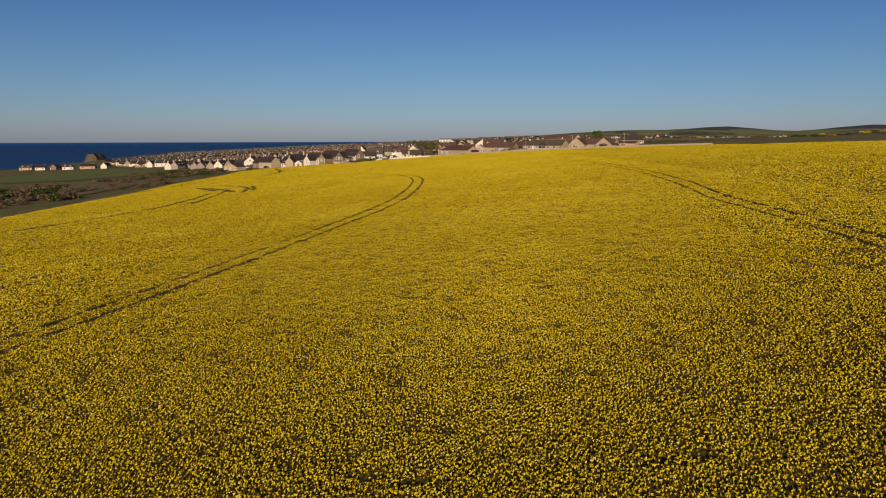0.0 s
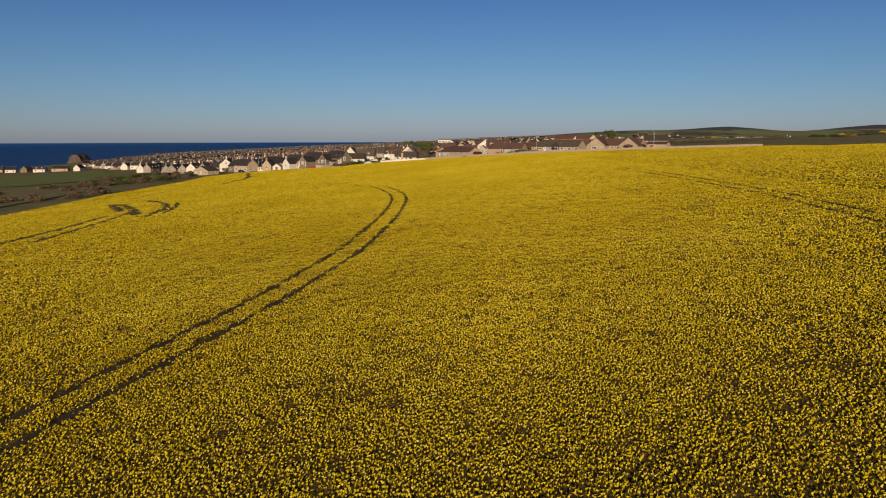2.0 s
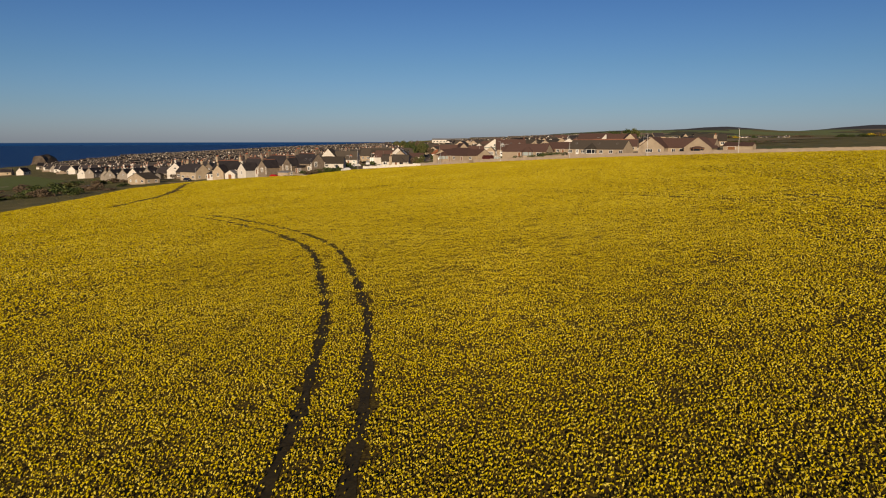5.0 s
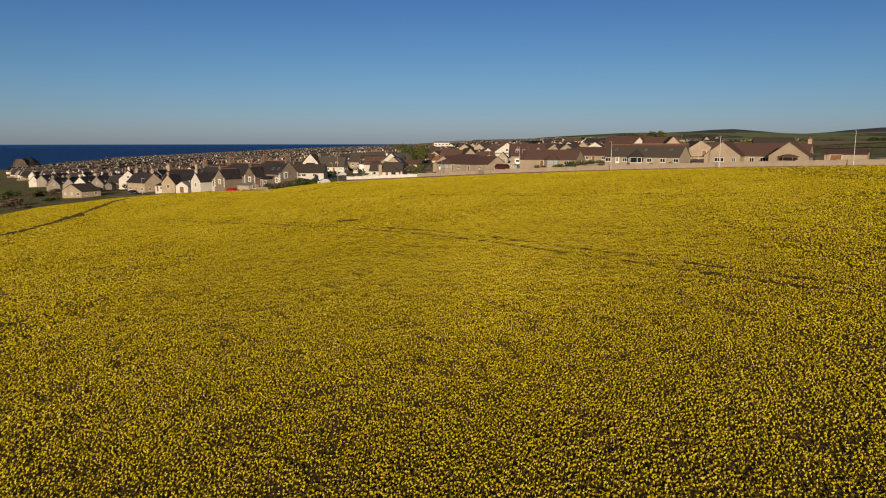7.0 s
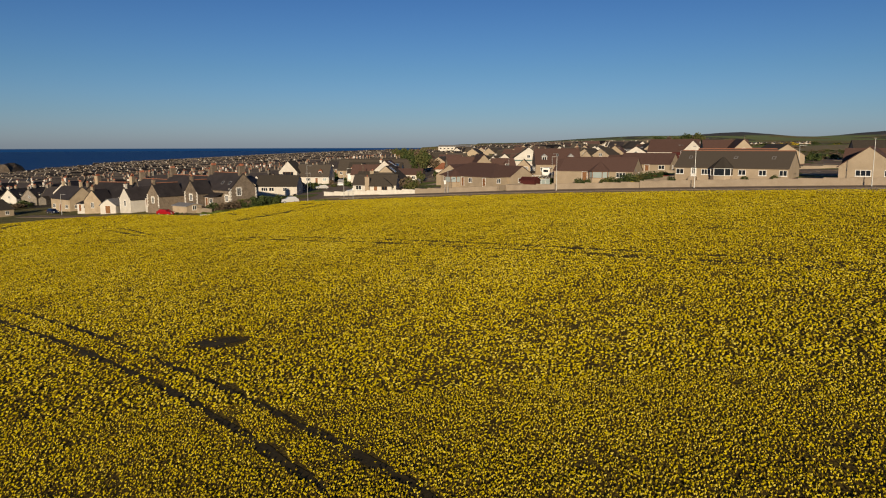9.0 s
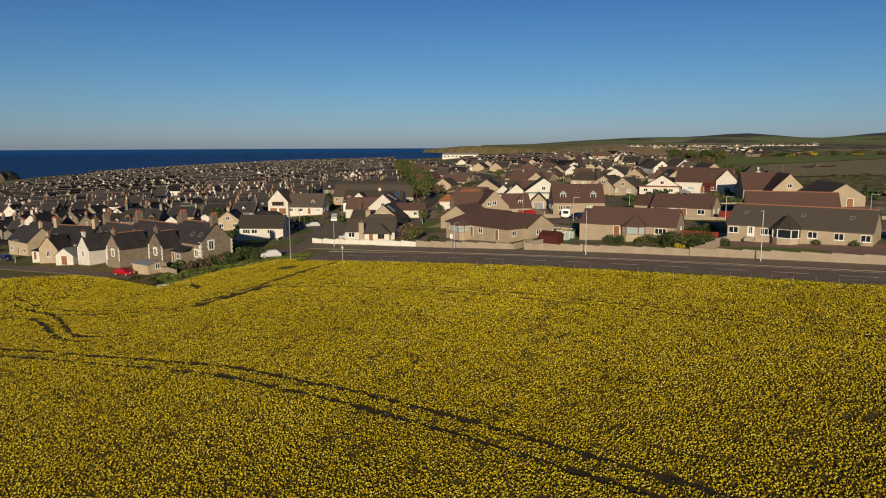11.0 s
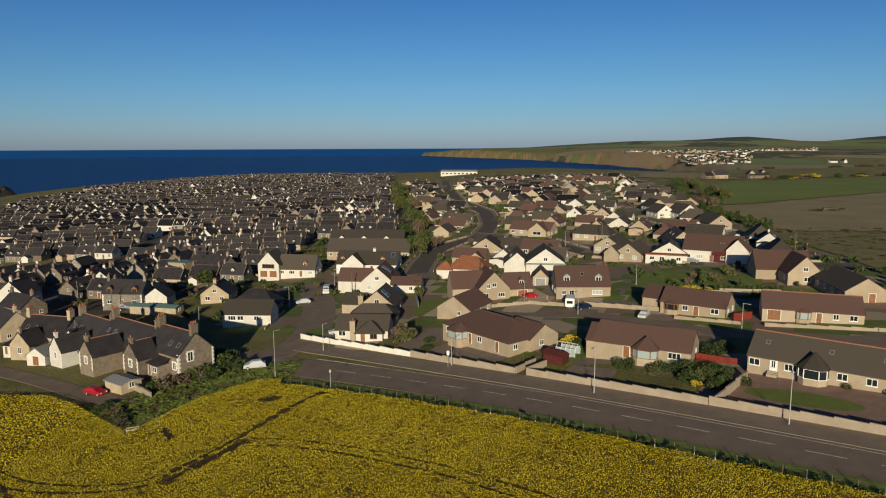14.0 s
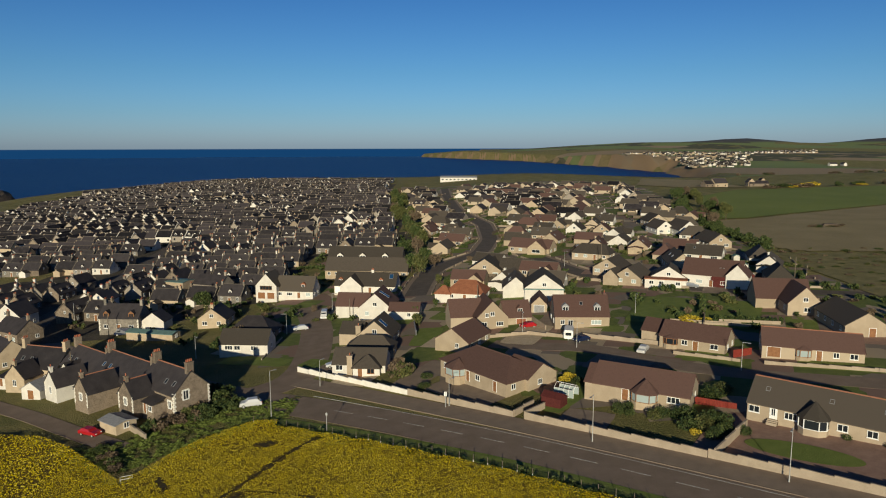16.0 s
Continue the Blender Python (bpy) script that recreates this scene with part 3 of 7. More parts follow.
def flower_heads(spacing, radius, height, x0, x1, y0, y1, seed, skip=None):
    """One sheet of flower heads on a jittered grid: each a small folded spray that turns its face to the light."""
    rng = np.random.default_rng(seed)
    gx, gy = np.meshgrid(np.arange(x0, x1, spacing), np.arange(y0, y1, spacing))
    px = gx.ravel() + rng.uniform(-0.6, 0.6, gx.size) * spacing
    py = gy.ravel() + rng.uniform(-0.6, 0.6, gx.size) * spacing
    keep = field_mask(px, py)
    if skip:
        keep &= ~skip(px, py)
    ci = np.clip(((px + 130) / CELL).astype(int), 0, 3399)
    cj = np.clip(((py + 440) / CELL).astype(int), 0, 5799)
    keep &= ~worn[ci, cj] | (rng.random(px.size) < 0.06)
    clump = np.sin(px * 2.3 + 1.9 * np.sin(py * 1.27 + 0.4 * px)) * np.sin(py * 2.0 + 1.7 * np.sin(px * 1.13 - 0.3 * py))
    clump += 0.6 * np.sin(px * 0.71 + 1.4 * np.sin(py * 0.53)) * np.sin(py * 0.83 + 1.2 * np.sin(px * 0.47))
    keep &= rng.random(px.size) > 0.42 * np.clip(-clump - 0.15, 0, 1)
    px, py, clump = px[keep], py[keep], clump[keep]
    n = px.size
    top = land_of(px, py) + 1.105 + 0.045 * clump + 0.010 * np.sin(px * 0.41 + 1.3 * np.sin(py * 0.23)) + 0.010 * np.sin(py * 0.37 + np.sin(px * 0.31)) + rng.uniform(-0.07, 0.05, n)
    rad, face = radius * rng.uniform(0.55, 1.35, n), -1.5708 + rng.normal(0, 0.8, n)
    fx, fy = np.cos(face), np.sin(face)
    h = height * rng.uniform(0.6, 1.2, n)
    v = np.empty((n, 3, 3), np.float32)
    for k, (f, w, d) in enumerate(((0.0, -0.85, 0.35), (0.6, 0.1, 1.0), (-0.3, 0.7, 0.0))):
        j = rng.normal(0, 0.16, n) * rad
        v[:, k, 0], v[:, k, 1], v[:, k, 2] = px + rad * (f * fx - w * fy) + j, py + rad * (f * fy + w * fx) - j, top - h * d
    base = np.arange(n, dtype=np.int32)[:, None] * 3
    me = bpy.data.meshes.new("rapeseed_flowers")
    me.vertices.add(3 * n)
    me.vertices.foreach_set("co", v.ravel())
    me.loops.add(3 * n)
    me.loops.foreach_set("vertex_index", (base + np.array([0, 1, 2], np.int32)).ravel())
    me.polygons.add(n)
    me.polygons.foreach_set("loop_start", np.arange(0, 3 * n, 3, dtype=np.int32))
    me.update(calc_edges=True)
    return tagged(hang("rapeseed_flowers", me, FLOWERS), "bright yellow rapeseed flower heads in full bloom", "crop", kind="stuff")


flower_heads(0.098, 0.046, 0.075, -15, 15, -292, -14, 1)
flower_heads(0.115, 0.055, 0.085, -26, 26, -297, -14, 2, lambda x, y: abs(x) < 15)
flower_heads(0.175, 0.090, 0.11, -49, 49, -300, -14, 3, lambda x, y: abs(x) < 26)
flower_heads(0.170, 0.090, 0.11, -64, 64, -14, 130, 4)
flower_heads(0.22, 0.125, 0.12, -92, -49, -278, -14, 5)
flower_heads(0.38, 0.24, 0.16, -122, -92, -302, -14, 9)
flower_heads(0.33, 0.19, 0.14, 49, 200, -302, -14, 6)
flower_heads(0.30, 0.19, 0.16, -122, -64, -14, 131, 7)
flower_heads(0.36, 0.23, 0.16, 64, 130, -14, 60, 8)


# ---- fence between field and verge ----
def fence_post():
    bm = bmesh.new()
    prism(bm, circle(0.055, 6), 0.35, 1.25, 0.95)
    me = bpy.data.meshes.new("post")
    bm.to_mesh(me)
    bm.free()
    bm = bmesh.new()
    prism(bm, circle(0.075, 6), -0.3, 0.36, 1.0)
    sleeve = bpy.data.meshes.new("sleeve")
    bm.to_mesh(sleeve)
    bm.free()
    return me, sleeve


post_mesh, sleeve_mesh = fence_post()
fence = thing("field_fence", *along(0, -17.3), label="post and wire stock fence between rapeseed and verge", category="fence")
for k in range(75):
    x, y = along(-40 + 2.6 * k, -17.3)
    p = hang("post", post_mesh, POSTWOOD, fence)
    p.location = fence.matrix_world.inverted() @ Vector((x, y, land(x, y)))
    q = hang("sleeve", sleeve_mesh, UPVC, p, "white plastic tube at the post's foot")
for h in (0.45, 0.8, 1.15):
    verts, faces = [], []
    for k in range(75):
        x, y = along(-40 + 2.6 * k, -17.3)
        p = fence.matrix_world.inverted() @ Vector((x, y, land(x, y) + h))
        for dz in (-0.005, 0.005):
            verts.append((p.x, p.y, p.z + dz))
            verts.append((p.x, p.y + 0.010, p.z + dz))
        if k:
            a = 4 * k - 4
            faces += [(a, a + 4, a + 6, a + 2), (a + 1, a + 3, a + 7, a + 5), (a, a + 1, a + 5, a + 4), (a + 2, a + 6, a + 7, a + 3)]
    hang("wire", mesh("wire", verts, faces), POSTWOOD, fence)


# ---- garden walls along the road ----
def garden_wall(path, height, thick, material, label, step=0.0, panel=4.2, cope=True):
    """A wall in level panels that step down the slope, each with a cope."""
    a, b = Vector(path[0]), Vector(path[-1])
    w = thing("garden_wall", a.x, a.y, math.degrees(math.atan2(b.y - a.y, b.x - a.x)), label=label, category="wall")
    inv = w.matrix_world.inverted()
    for p, q in zip(path, path[1:]):
        p, q = Vector(p), Vector(q)
        n = max(1, round((q - p).length / panel))
        for i in range(n):
            s, e = p + (q - p) * i / n, p + (q - p) * (i + 1) / n
            d = (e - s).normalized()
            top = max(land(*s), land(*e)) + height
            low = min(land(*s), land(*e)) - 0.4
            ang = math.atan2(d.y, d.x)
            bm = bmesh.new()
            box(bm, 0, (e - s).length, -thick / 2, thick / 2, low - top, -0.08 if cope else 0)
            ob = part("panel", bm, material, w)
            ob.matrix_local = inv @ Matrix.Translation((s.x, s.y, top)) @ Matrix.Rotation(ang, 4, "Z")
            if cope:
                bm = bmesh.new()
                box(bm, 0, (e - s).length, -thick / 2 - 0.04, thick / 2 + 0.04, -0.08, 0)
                part("cope", bm, material, ob)
    return w


garden_wall([along(-56, 0.6), along(-22.3, 0.4)], 1.05, 0.22, QUOIN, "white-painted stepped garden wall along the footway")
garden_wall([along(-22.2, 0.35), along(3.0, 0)], 1.15, 0.22, BLOCKWALL, "beige rendered garden wall along the footway")
garden_wall([along(3.0, 0.2), along(3.4, 6.5)], 1.15, 0.22, BLOCKWALL, "beige rendered wall turning into a driveway")
garden_wall([along(6.0, 6.0), along(5.3, 0.0), along(37, 0.0)], 1.25, 0.22, BLOCKWALL, "beige rendered garden wall along the footway")
garden_wall([along(37.1, 0.1), along(62, 0), along(90, 0), along(150, 0)], 1.35, 0.22, BLOCKWALL, "tall beige rendered stepped garden wall")

# ---- road markings ----
strip("edge_line", straight(-40, 200, -6.0), 0.15, PAINT, 0.066, "worn white edge line", "road marking")
for k in range(28):
    strip("lane_dash", straight(-30 + 8.2 * k, -25.4 + 8.2 * k, -9.4, 2), 0.13, PAINT, 0.066, "worn white lane dash", "road marking")


# ---- parts of houses ----
cache = {}


def cached(key, build, smooth=False):
    if key not in cache:
        bm = bmesh.new()
        build(bm)
        me = bpy.data.meshes.new(key[0])
        bm.to_mesh(me)
        bm.free()
        cache[key] = me
    return cache[key]


def spot(ob, x, y, z, rz=0):
    ob.matrix_local = pose(x, y, z, 0, 0, rz)
    return ob


def block(h, L, W, eave, rise, cx=0.0, cy=0.0, turn=0, wall=None, roof=None, hip=0.0, over=0.35, ridge=None, plinth=2.0):
    """A range with its length along x (turn it by 90 for a wing): walls up to the gables, and a roof with thickness. hip: how far the ridge stops short."""
    def walls(bm):
        x, y, g = L / 2, W / 2, (0 if hip else rise)
        lo = [bm.verts.new(p) for p in ((-x, -y, -plinth), (x, -y, -plinth), (x, y, -plinth), (-x, y, -plinth))]
        up = [bm.verts.new(p) for p in ((-x, -y, eave), (x, -y, eave), (x, y, eave), (-x, y, eave))]
        if g:
            a, b = bm.verts.new((-x, 0, eave + g - 0.02)), bm.verts.new((x, 0, eave + g - 0.02))
        for i in (0, 2):
            bm.faces.new((lo[i], lo[i + 1], up[i + 1], up[i]))
        if g:
            bm.faces.new((lo[1], lo[2], up[2], b, up[1]))
            bm.faces.new((lo[3], lo[0], up[0], a, up[3]))
            bm.faces.new((up[0], up[1], b, a))
            bm.faces.new((up[2], up[3], a, b))
        else:
            bm.faces.new((lo[1], lo[2], up[2], up[1]))
            bm.faces.new((lo[3], lo[0], up[0], up[3]))
            bm.faces.new(up)
        bm.faces.new(lo[::-1])

    def slopes(bm):
        k = rise / (W / 2)
        x, y, t = L / 2 + (over if hip else 0.16), W / 2 + over, 0.14
        z = eave - over * k
        r = max(0.05, L / 2 - hip + (0.0 if hip else 0.16))
        ring = []
        for dz in (0.02, 0.02 + t):
            e = [bm.verts.new(p) for p in ((-x, -y, z + dz), (x, -y, z + dz), (x, y, z + dz), (-x, y, z + dz))]
            ring.append((e, bm.verts.new((-r, 0, eave + rise + dz)), bm.verts.new((r, 0, eave + rise + dz))))
        for n, (e, a, b) in enumerate(ring):
            fs = [(e[0], e[1], b, a), (e[2], e[3], a, b)]
            if hip:
                fs += [(e[1], e[2], b), (e[3], e[0], a)]
            for f in fs:
                bm.faces.new(f if n else f[::-1])
        (e, a, b), (E, A, B) = ring
        pairs = [(e[0], e[1], E[1], E[0]), (e[2], e[3], E[3], E[2])]
        pairs += [(e[1], e[2], E[2], E[1]), (e[3], e[0], E[0], E[3])] if hip else [(e[1], b, B, E[1]), (b, e[2], E[2], B), (e[3], a, A, E[3]), (a, e[0], E[0], A)]
        for f in pairs:
            bm.faces.new(f)

    key = (round(L, 2), round(W, 2), round(eave, 2), round(rise, 2), hip, over, plinth)
    w = spot(hang("wall", cached(("wall", *key, wall.name), walls), wall, h), cx, cy, 0, turn)
    r = spot(hang("roof", cached(("roof", *key, roof.name), slopes), roof, h), cx, cy, 0, turn)
    if ridge:
        def cap(bm):
            n = max(0.1, L / 2 - hip + 0.1)
            v0 = [bm.verts.new((-n, a, b)) for a, b in ((-0.16, 0.06), (0, 0.24), (0.16, 0.06))]
            v1 = [bm.verts.new((n, a, b)) for a, b in ((-0.16, 0.06), (0, 0.24), (0.16, 0.06))]
            for i in range(3):
                bm.faces.new((v0[i], v1[i], v1[(i + 1) % 3], v0[(i + 1) % 3]))
            bm.faces.new(v0)
            bm.faces.new(v1[::-1])
        spot(hang("ridge_tiles", cached(("ridge_tiles", *key, ridge.name), cap), ridge, r), 0, 0, eave + rise + 0.03)
    return w


def window(h, x, y, z, w=1.4, t=1.1, rz=0, frame_mat=None, pane_mat=None, lights=2, name="window", sill=True):
    """A window on a wall that faces local -y (turn by rz): frame with mullions round set-back panes. x, y, z: middle of the sill."""
    frame_mat, pane_mat = frame_mat or UPVC, pane_mat or GLASS

    def ring(bm):
        b, d = 0.09, 0.07
        us = [-w / 2]
        for i in range(lights):
            c = w / lights
            us += [-w / 2 + c * i + (b if i == 0 else b / 2), -w / 2 + c * (i + 1) - (b if i == lights - 1 else b / 2)]
        us.append(w / 2)
        vs = [0, b, t - b, t]
        for y in (-d, 0.02):
            g = [[bm.verts.new((u, y, v)) for u in us] for v in vs]
            for j in range(3):
                for i in range(len(us) - 1):
                    if j != 1 or i % 2 == 0:
                        q = (g[j][i], g[j][i + 1], g[j + 1][i + 1], g[j + 1][i])
                        bm.faces.new(q if y < 0 else q[::-1])
            if y < 0:
                front = g
        for e in [e for e in bm.edges if len(e.link_faces) == 1 and e.verts[0].co.y < 0]:
            p, q = e.verts
            k = [v for v in bm.verts if v.co.y > 0]
            pb = next(v for v in k if abs(v.co.x - p.co.x) + abs(v.co.z - p.co.z) < 1e-6)
            qb = next(v for v in k if abs(v.co.x - q.co.x) + abs(v.co.z - q.co.z) < 1e-6)
            bm.faces.new((q, p, pb, qb))

    def ledge(bm):
        box(bm, -w / 2 - 0.08, w / 2 + 0.08, -0.13, 0.02, -0.08, -0.002)

    def glass(bm):
        box(bm, -w / 2 + 0.03, w / 2 - 0.03, -0.025, 0.01, 0.03, t - 0.03)

    f = spot(hang(name, cached(("window", w, t, lights, frame_mat.name), ring), frame_mat, h), x, y, z, rz)
    hang("pane", cached(("pane", w, t, pane_mat.name), glass), pane_mat, f)
    if sill:
        hang("sill", cached(("sill", w, frame_mat.name), ledge), frame_mat, f)
    return f


def door(h, x, y, z=0.1, w=1.0, t=2.05, rz=0, leaf=None, name="door", frame_mat=None):
    leaf, frame_mat = leaf or TIMBER, frame_mat or UPVC

    def slab(bm):
        box(bm, -w / 2, w / 2, -0.05, 0.02, 0, t)
        n = 4 if w > 1.8 else 2
        for i in range(n):
            box(bm, -w / 2 + 0.14, w / 2 - 0.14, -0.075, -0.048, 0.12 + (t - 0.2) * i / n, (t - 0.2) * (i + 1) / n)

    def frame_ring(bm):
        box(bm, -w / 2 - 0.1, -w / 2, -0.08, 0.02, -0.1, t + 0.1)
        box(bm, w / 2, w / 2 + 0.1, -0.08, 0.02, -0.1, t + 0.1)
        box(bm, -w / 2, w / 2, -0.08, 0.02, t, t + 0.1)

    d = spot(hang(name, cached((name, w, t, leaf.name), slab), leaf, h), x, y, z, rz)
    hang("door_frame", cached(("door_frame", w, t, frame_mat.name), frame_ring), frame_mat, d)
    return d


def chimney(h, x, y, z0, z1, w=0.9, d=0.65, pots=3, material=None, rz=0):
    material = material or STONE

    def stack(bm):
        box(bm, -w / 2, w / 2, -d / 2, d / 2, z0 - z1, -0.16)
        box(bm, -w / 2 - 0.08, w / 2 + 0.08, -d / 2 - 0.08, d / 2 + 0.08, -0.16, 0)

    def one_pot(bm):
        prism(bm, circle(0.13, 7), 0, 0.55, 0.85)

    c = spot(hang("chimney", cached(("chimney", w, d, round(z1 - z0, 2), material.name), stack), material, h), x, y, z1, rz)
    for i in range(pots):
        p = hang("chimney_pot", cached(("chimney_pot",), one_pot), POT, c)
        p.location = (-w / 2 + w * (i + 0.5) / pots, 0, 0)
    return c


def bay(h, x, y, w=3.2, d=1.3, sill=0.75, top=2.2, roof=None, base=None, frame_mat=None, pane_mat=None, rise=1.3, rz=0):
    """A canted bay window with a faceted roof, standing out towards local -y."""
    frame_mat = frame_mat or TIMBER
    ring = [(-w / 2, 0.15), (-w / 2 + 0.15, -d * 0.55), (-w / 4, -d), (w / 4, -d), (w / 2 - 0.15, -d * 0.55), (w / 2, 0.15)]

    def foot(bm):
        prism(bm, ring, -1.0, sill)

    def lights(bm):
        prism(bm, [(a * 0.985, b * 0.985) for a, b in ring], sill, top)

    def posts(bm):
        for a, b in ring[1:5]:
            prism(bm, circle(0.09, 6, a, b), sill, top)
        prism(bm, [(a * 1.01, b * 1.01) for a, b in ring], sill, sill + 0.1)
        prism(bm, [(a * 1.01, b * 1.01) for a, b in ring], top - 0.12, top)

    def cover(bm):
        big = [(a * 1.12, b * 1.12 if b < 0 else b) for a, b in ring]
        e = [bm.verts.new((a, b, top)) for a, b in big]
        f = [bm.verts.new((a, b, top + 0.1)) for a, b in big]
        peak = bm.verts.new((0, 0.5, top + rise))
        n = len(e)
        for i in range(n):
            bm.faces.new((e[i], e[(i + 1) % n], f[(i + 1) % n], f[i]))
            bm.faces.new((f[i], f[(i + 1) % n], peak))
        bm.faces.new(e[::-1])

    k = (w, d, sill, top, rise)
    b = spot(hang("bay", cached(("bay", *k, base.name), foot), base, h), x, y, 0, rz)
    g = hang("bay_glass", cached(("bay_glass", *k, (pane_mat or GLASS).name), lights), pane_mat or GLASS, b)
    hang("bay_frame", cached(("bay_frame", *k, frame_mat.name), posts), frame_mat, b)
    hang("bay_roof", cached(("bay_roof", *k, roof.name), cover), roof, b)
    return b


def dormer(h, x, y, z, w=1.5, t=1.2, roof=None, cheek=None, rz=0, depth=2.2, frame_mat=None, pane_mat=None):
    """A small gabled dormer whose front stands at y."""
    def body(bm):
        a = [bm.verts.new(p) for p in ((-w / 2, 0, -0.3), (w / 2, 0, -0.3), (w / 2, 0, t), (0, 0, t + w * 0.42), (-w / 2, 0, t))]
        b = [bm.verts.new((v.co.x, depth, v.co.z)) for v in a]
        bm.faces.new(a)
        bm.faces.new(b[::-1])
        for i in range(5):
            bm.faces.new((a[i], b[i], b[(i + 1) % 5], a[(i + 1) % 5]))

    def top(bm):
        k, o = 0.84, 0.14
        for s in (-1, 1):
            p = [(0, w * 0.42 + t + 0.03), (s * (w / 2 + o), t - o * k + 0.03), (s * (w / 2 + o), t - o * k + 0.13), (0, w * 0.42 + t + 0.13)]
            f = [bm.verts.new((a, -o, b)) for a, b in p]
            g = [bm.verts.new((a, depth, b)) for a, b in p]
            bm.faces.new(f if s < 0 else f[::-1])
            for i in range(4):
                q = (f[i], g[i], g[(i + 1) % 4], f[(i + 1) % 4])
                bm.faces.new(q if s > 0 else q[::-1])

    d = spot(hang("dormer", cached(("dormer", w, t, depth, cheek.name), body), cheek, h), x, y, z, rz)
    hang("dormer_roof", cached(("dormer_roof", w, t, depth, roof.name), top), roof, d)
    window(d, 0, -0.02, 0.15, w - 0.3, t - 0.2, 0, frame_mat, pane_mat, sill=False)
    return d


def skylight(h, x, y, z, pitch, w=0.8, t=1.1, rz=0, pane_mat=None, name="skylight"):
    """A pane set in the roof slope that falls towards local -y."""
    def rim(bm):
        b = 0.07
        box(bm, -w / 2, w / 2, 0, b, 0, 0.1)
        box(bm, -w / 2, w / 2, t - b, t, 0, 0.1)
        box(bm, -w / 2, -w / 2 + b, b, t - b, 0, 0.1)
        box(bm, w / 2 - b, w / 2, b, t - b, 0, 0.1)

    def glass(bm):
        box(bm, -w / 2 + 0.04, w / 2 - 0.04, 0.04, t - 0.04, 0, 0.06)

    s = hang(name, cached((name, w, t), rim), LEAD, h)
    s.matrix_local = pose(x, y, z, 0, 0, rz) @ pose(0, 0, 0, pitch, 0, 0)
    hang("pane", cached(("pane_" + name, w, t, (pane_mat or GLASS).name), glass), pane_mat or GLASS, s)
    return s


def satellite_dish(h, x, y, z, rz=0):
    def dish(bm):
        rings = []
        for r, d in ((0.08, 0.0), (0.25, -0.05), (0.36, -0.13)):
            rings.append([bm.verts.new((r * math.cos(a), d, r * math.sin(a))) for a in [6.283 * i / 10 for i in range(10)]])
        for p, q in zip(rings, rings[1:]):
            for i in range(10):
                bm.faces.new((p[i], p[(i + 1) % 10], q[(i + 1) % 10], q[i]))
        bm.faces.new(rings[0])
        box(bm, -0.02, 0.02, 0.0, 0.3, -0.03, 0.03)
    return spot(hang("satellite_dish", cached(("satellite_dish",), dish), LEAD, h), x, y, z, rz)


def house(name, x, y, rz, label, z=None, group="", category="house"):
    return thing(name, x, y, rz, z, label, category, group)


# ---- houses near the main road ----
def face_row(h, W, spec, sill=0.95, pane_mat=None):
    """Windows and doors along the front: (kind, x, width)."""
    y = -W / 2
    for kind, x, w in spec:
        if kind == "d":
            door(h, x, y, 0.1, w)
        elif kind == "g":
            door(h, x, y, 0.05, w, 2.1, name="garage_door")
        elif kind == "p":
            window(h, x, y, 0.3, w, 1.8)
        else:
            window(h, x, y, sill, w, 1.15, lights=3 if w > 1.7 else 2, pane_mat=BLIND if kind == "b" else GLASS)


placed = []          # centres and reach of the houses that stand


def claim(x, y, r):
    placed.append((x, y, r))


def dwelling(name, x, y, rz, L, W, eave, rise, wall, roof, label, front=None, hip=0.0, ridge=None, gable=False, z=None, chimneys=(), category="house", group=""):
    """A house of one range; gable: its gable end is the front. Windows are spread along the front unless given."""
    h = house(name, x, y, rz, label, z, group, category)
    claim(x, y, 0.5 * math.hypot(L, W))
    if gable:
        block(h, W, L, eave, rise, 0, 0, 90, wall, roof, hip, ridge=ridge)
    else:
        block(h, L, W, eave, rise, 0, 0, 0, wall, roof, hip, ridge=ridge)
    rng = random.Random(round(x * 7 + y * 13))
    if front is None:
        n = max(1, int(L / 3.3))
        front = []
        for i in range(n):
            p = -L / 2 + L * (i + 0.5) / n
            front.append(("d", p, 1.0) if i == n // 2 and not gable else (rng.choice("wwb"), p, rng.choice((1.2, 1.5, 1.9)) if L / n > 2.6 else 1.0))
    face_row(h, W, front)
    if gable and rise > 3:
        window(h, 0, -W / 2, eave + 0.5, 1.2, 1.1)
    for side in (-1, 1):
        n = max(1, int((W if not gable else W) / 4))
        for i in range(n):
            window(h, side * L / 2, -W / 2 + W * (i + 0.5) / n, 1.0, 1.1, 1.1, 90 * side)
    for cx, cy, top in chimneys:
        chimney(h, cx, cy, eave, eave + rise + top, material=wall)
    return h


b = house("bungalow", 37.3, 123.1, -29.0, "cream bungalow with brown tiled roof and timber bay window", z=8.2)
claim(37.3, 123.1, 10)
block(b, 17.4, 8.6, 2.5, 2.8, wall=CREAM, roof=BROWNTILE, ridge=BROWNTILE)
block(b, 6.0, 7.4, 2.5, 2.4, -7.2, -0.5, wall=CREAM, roof=BROWNTILE)
bay(b, 1.0, -4.3, 4.6, 2.0, 0.8, 2.35, BROWNTILE, TAN, TIMBER, BLIND, 2.2)
face_row(b, 8.6, [("d", -2.6, 1.1), ("w", -1.4, 0.6), ("w", 5.9, 2.2)])
satellite_dish(b, 8.75, -2.5, 2.6, 90)
window(b, 8.7, 1.0, 1.0, 0.8, 1.1, 90)

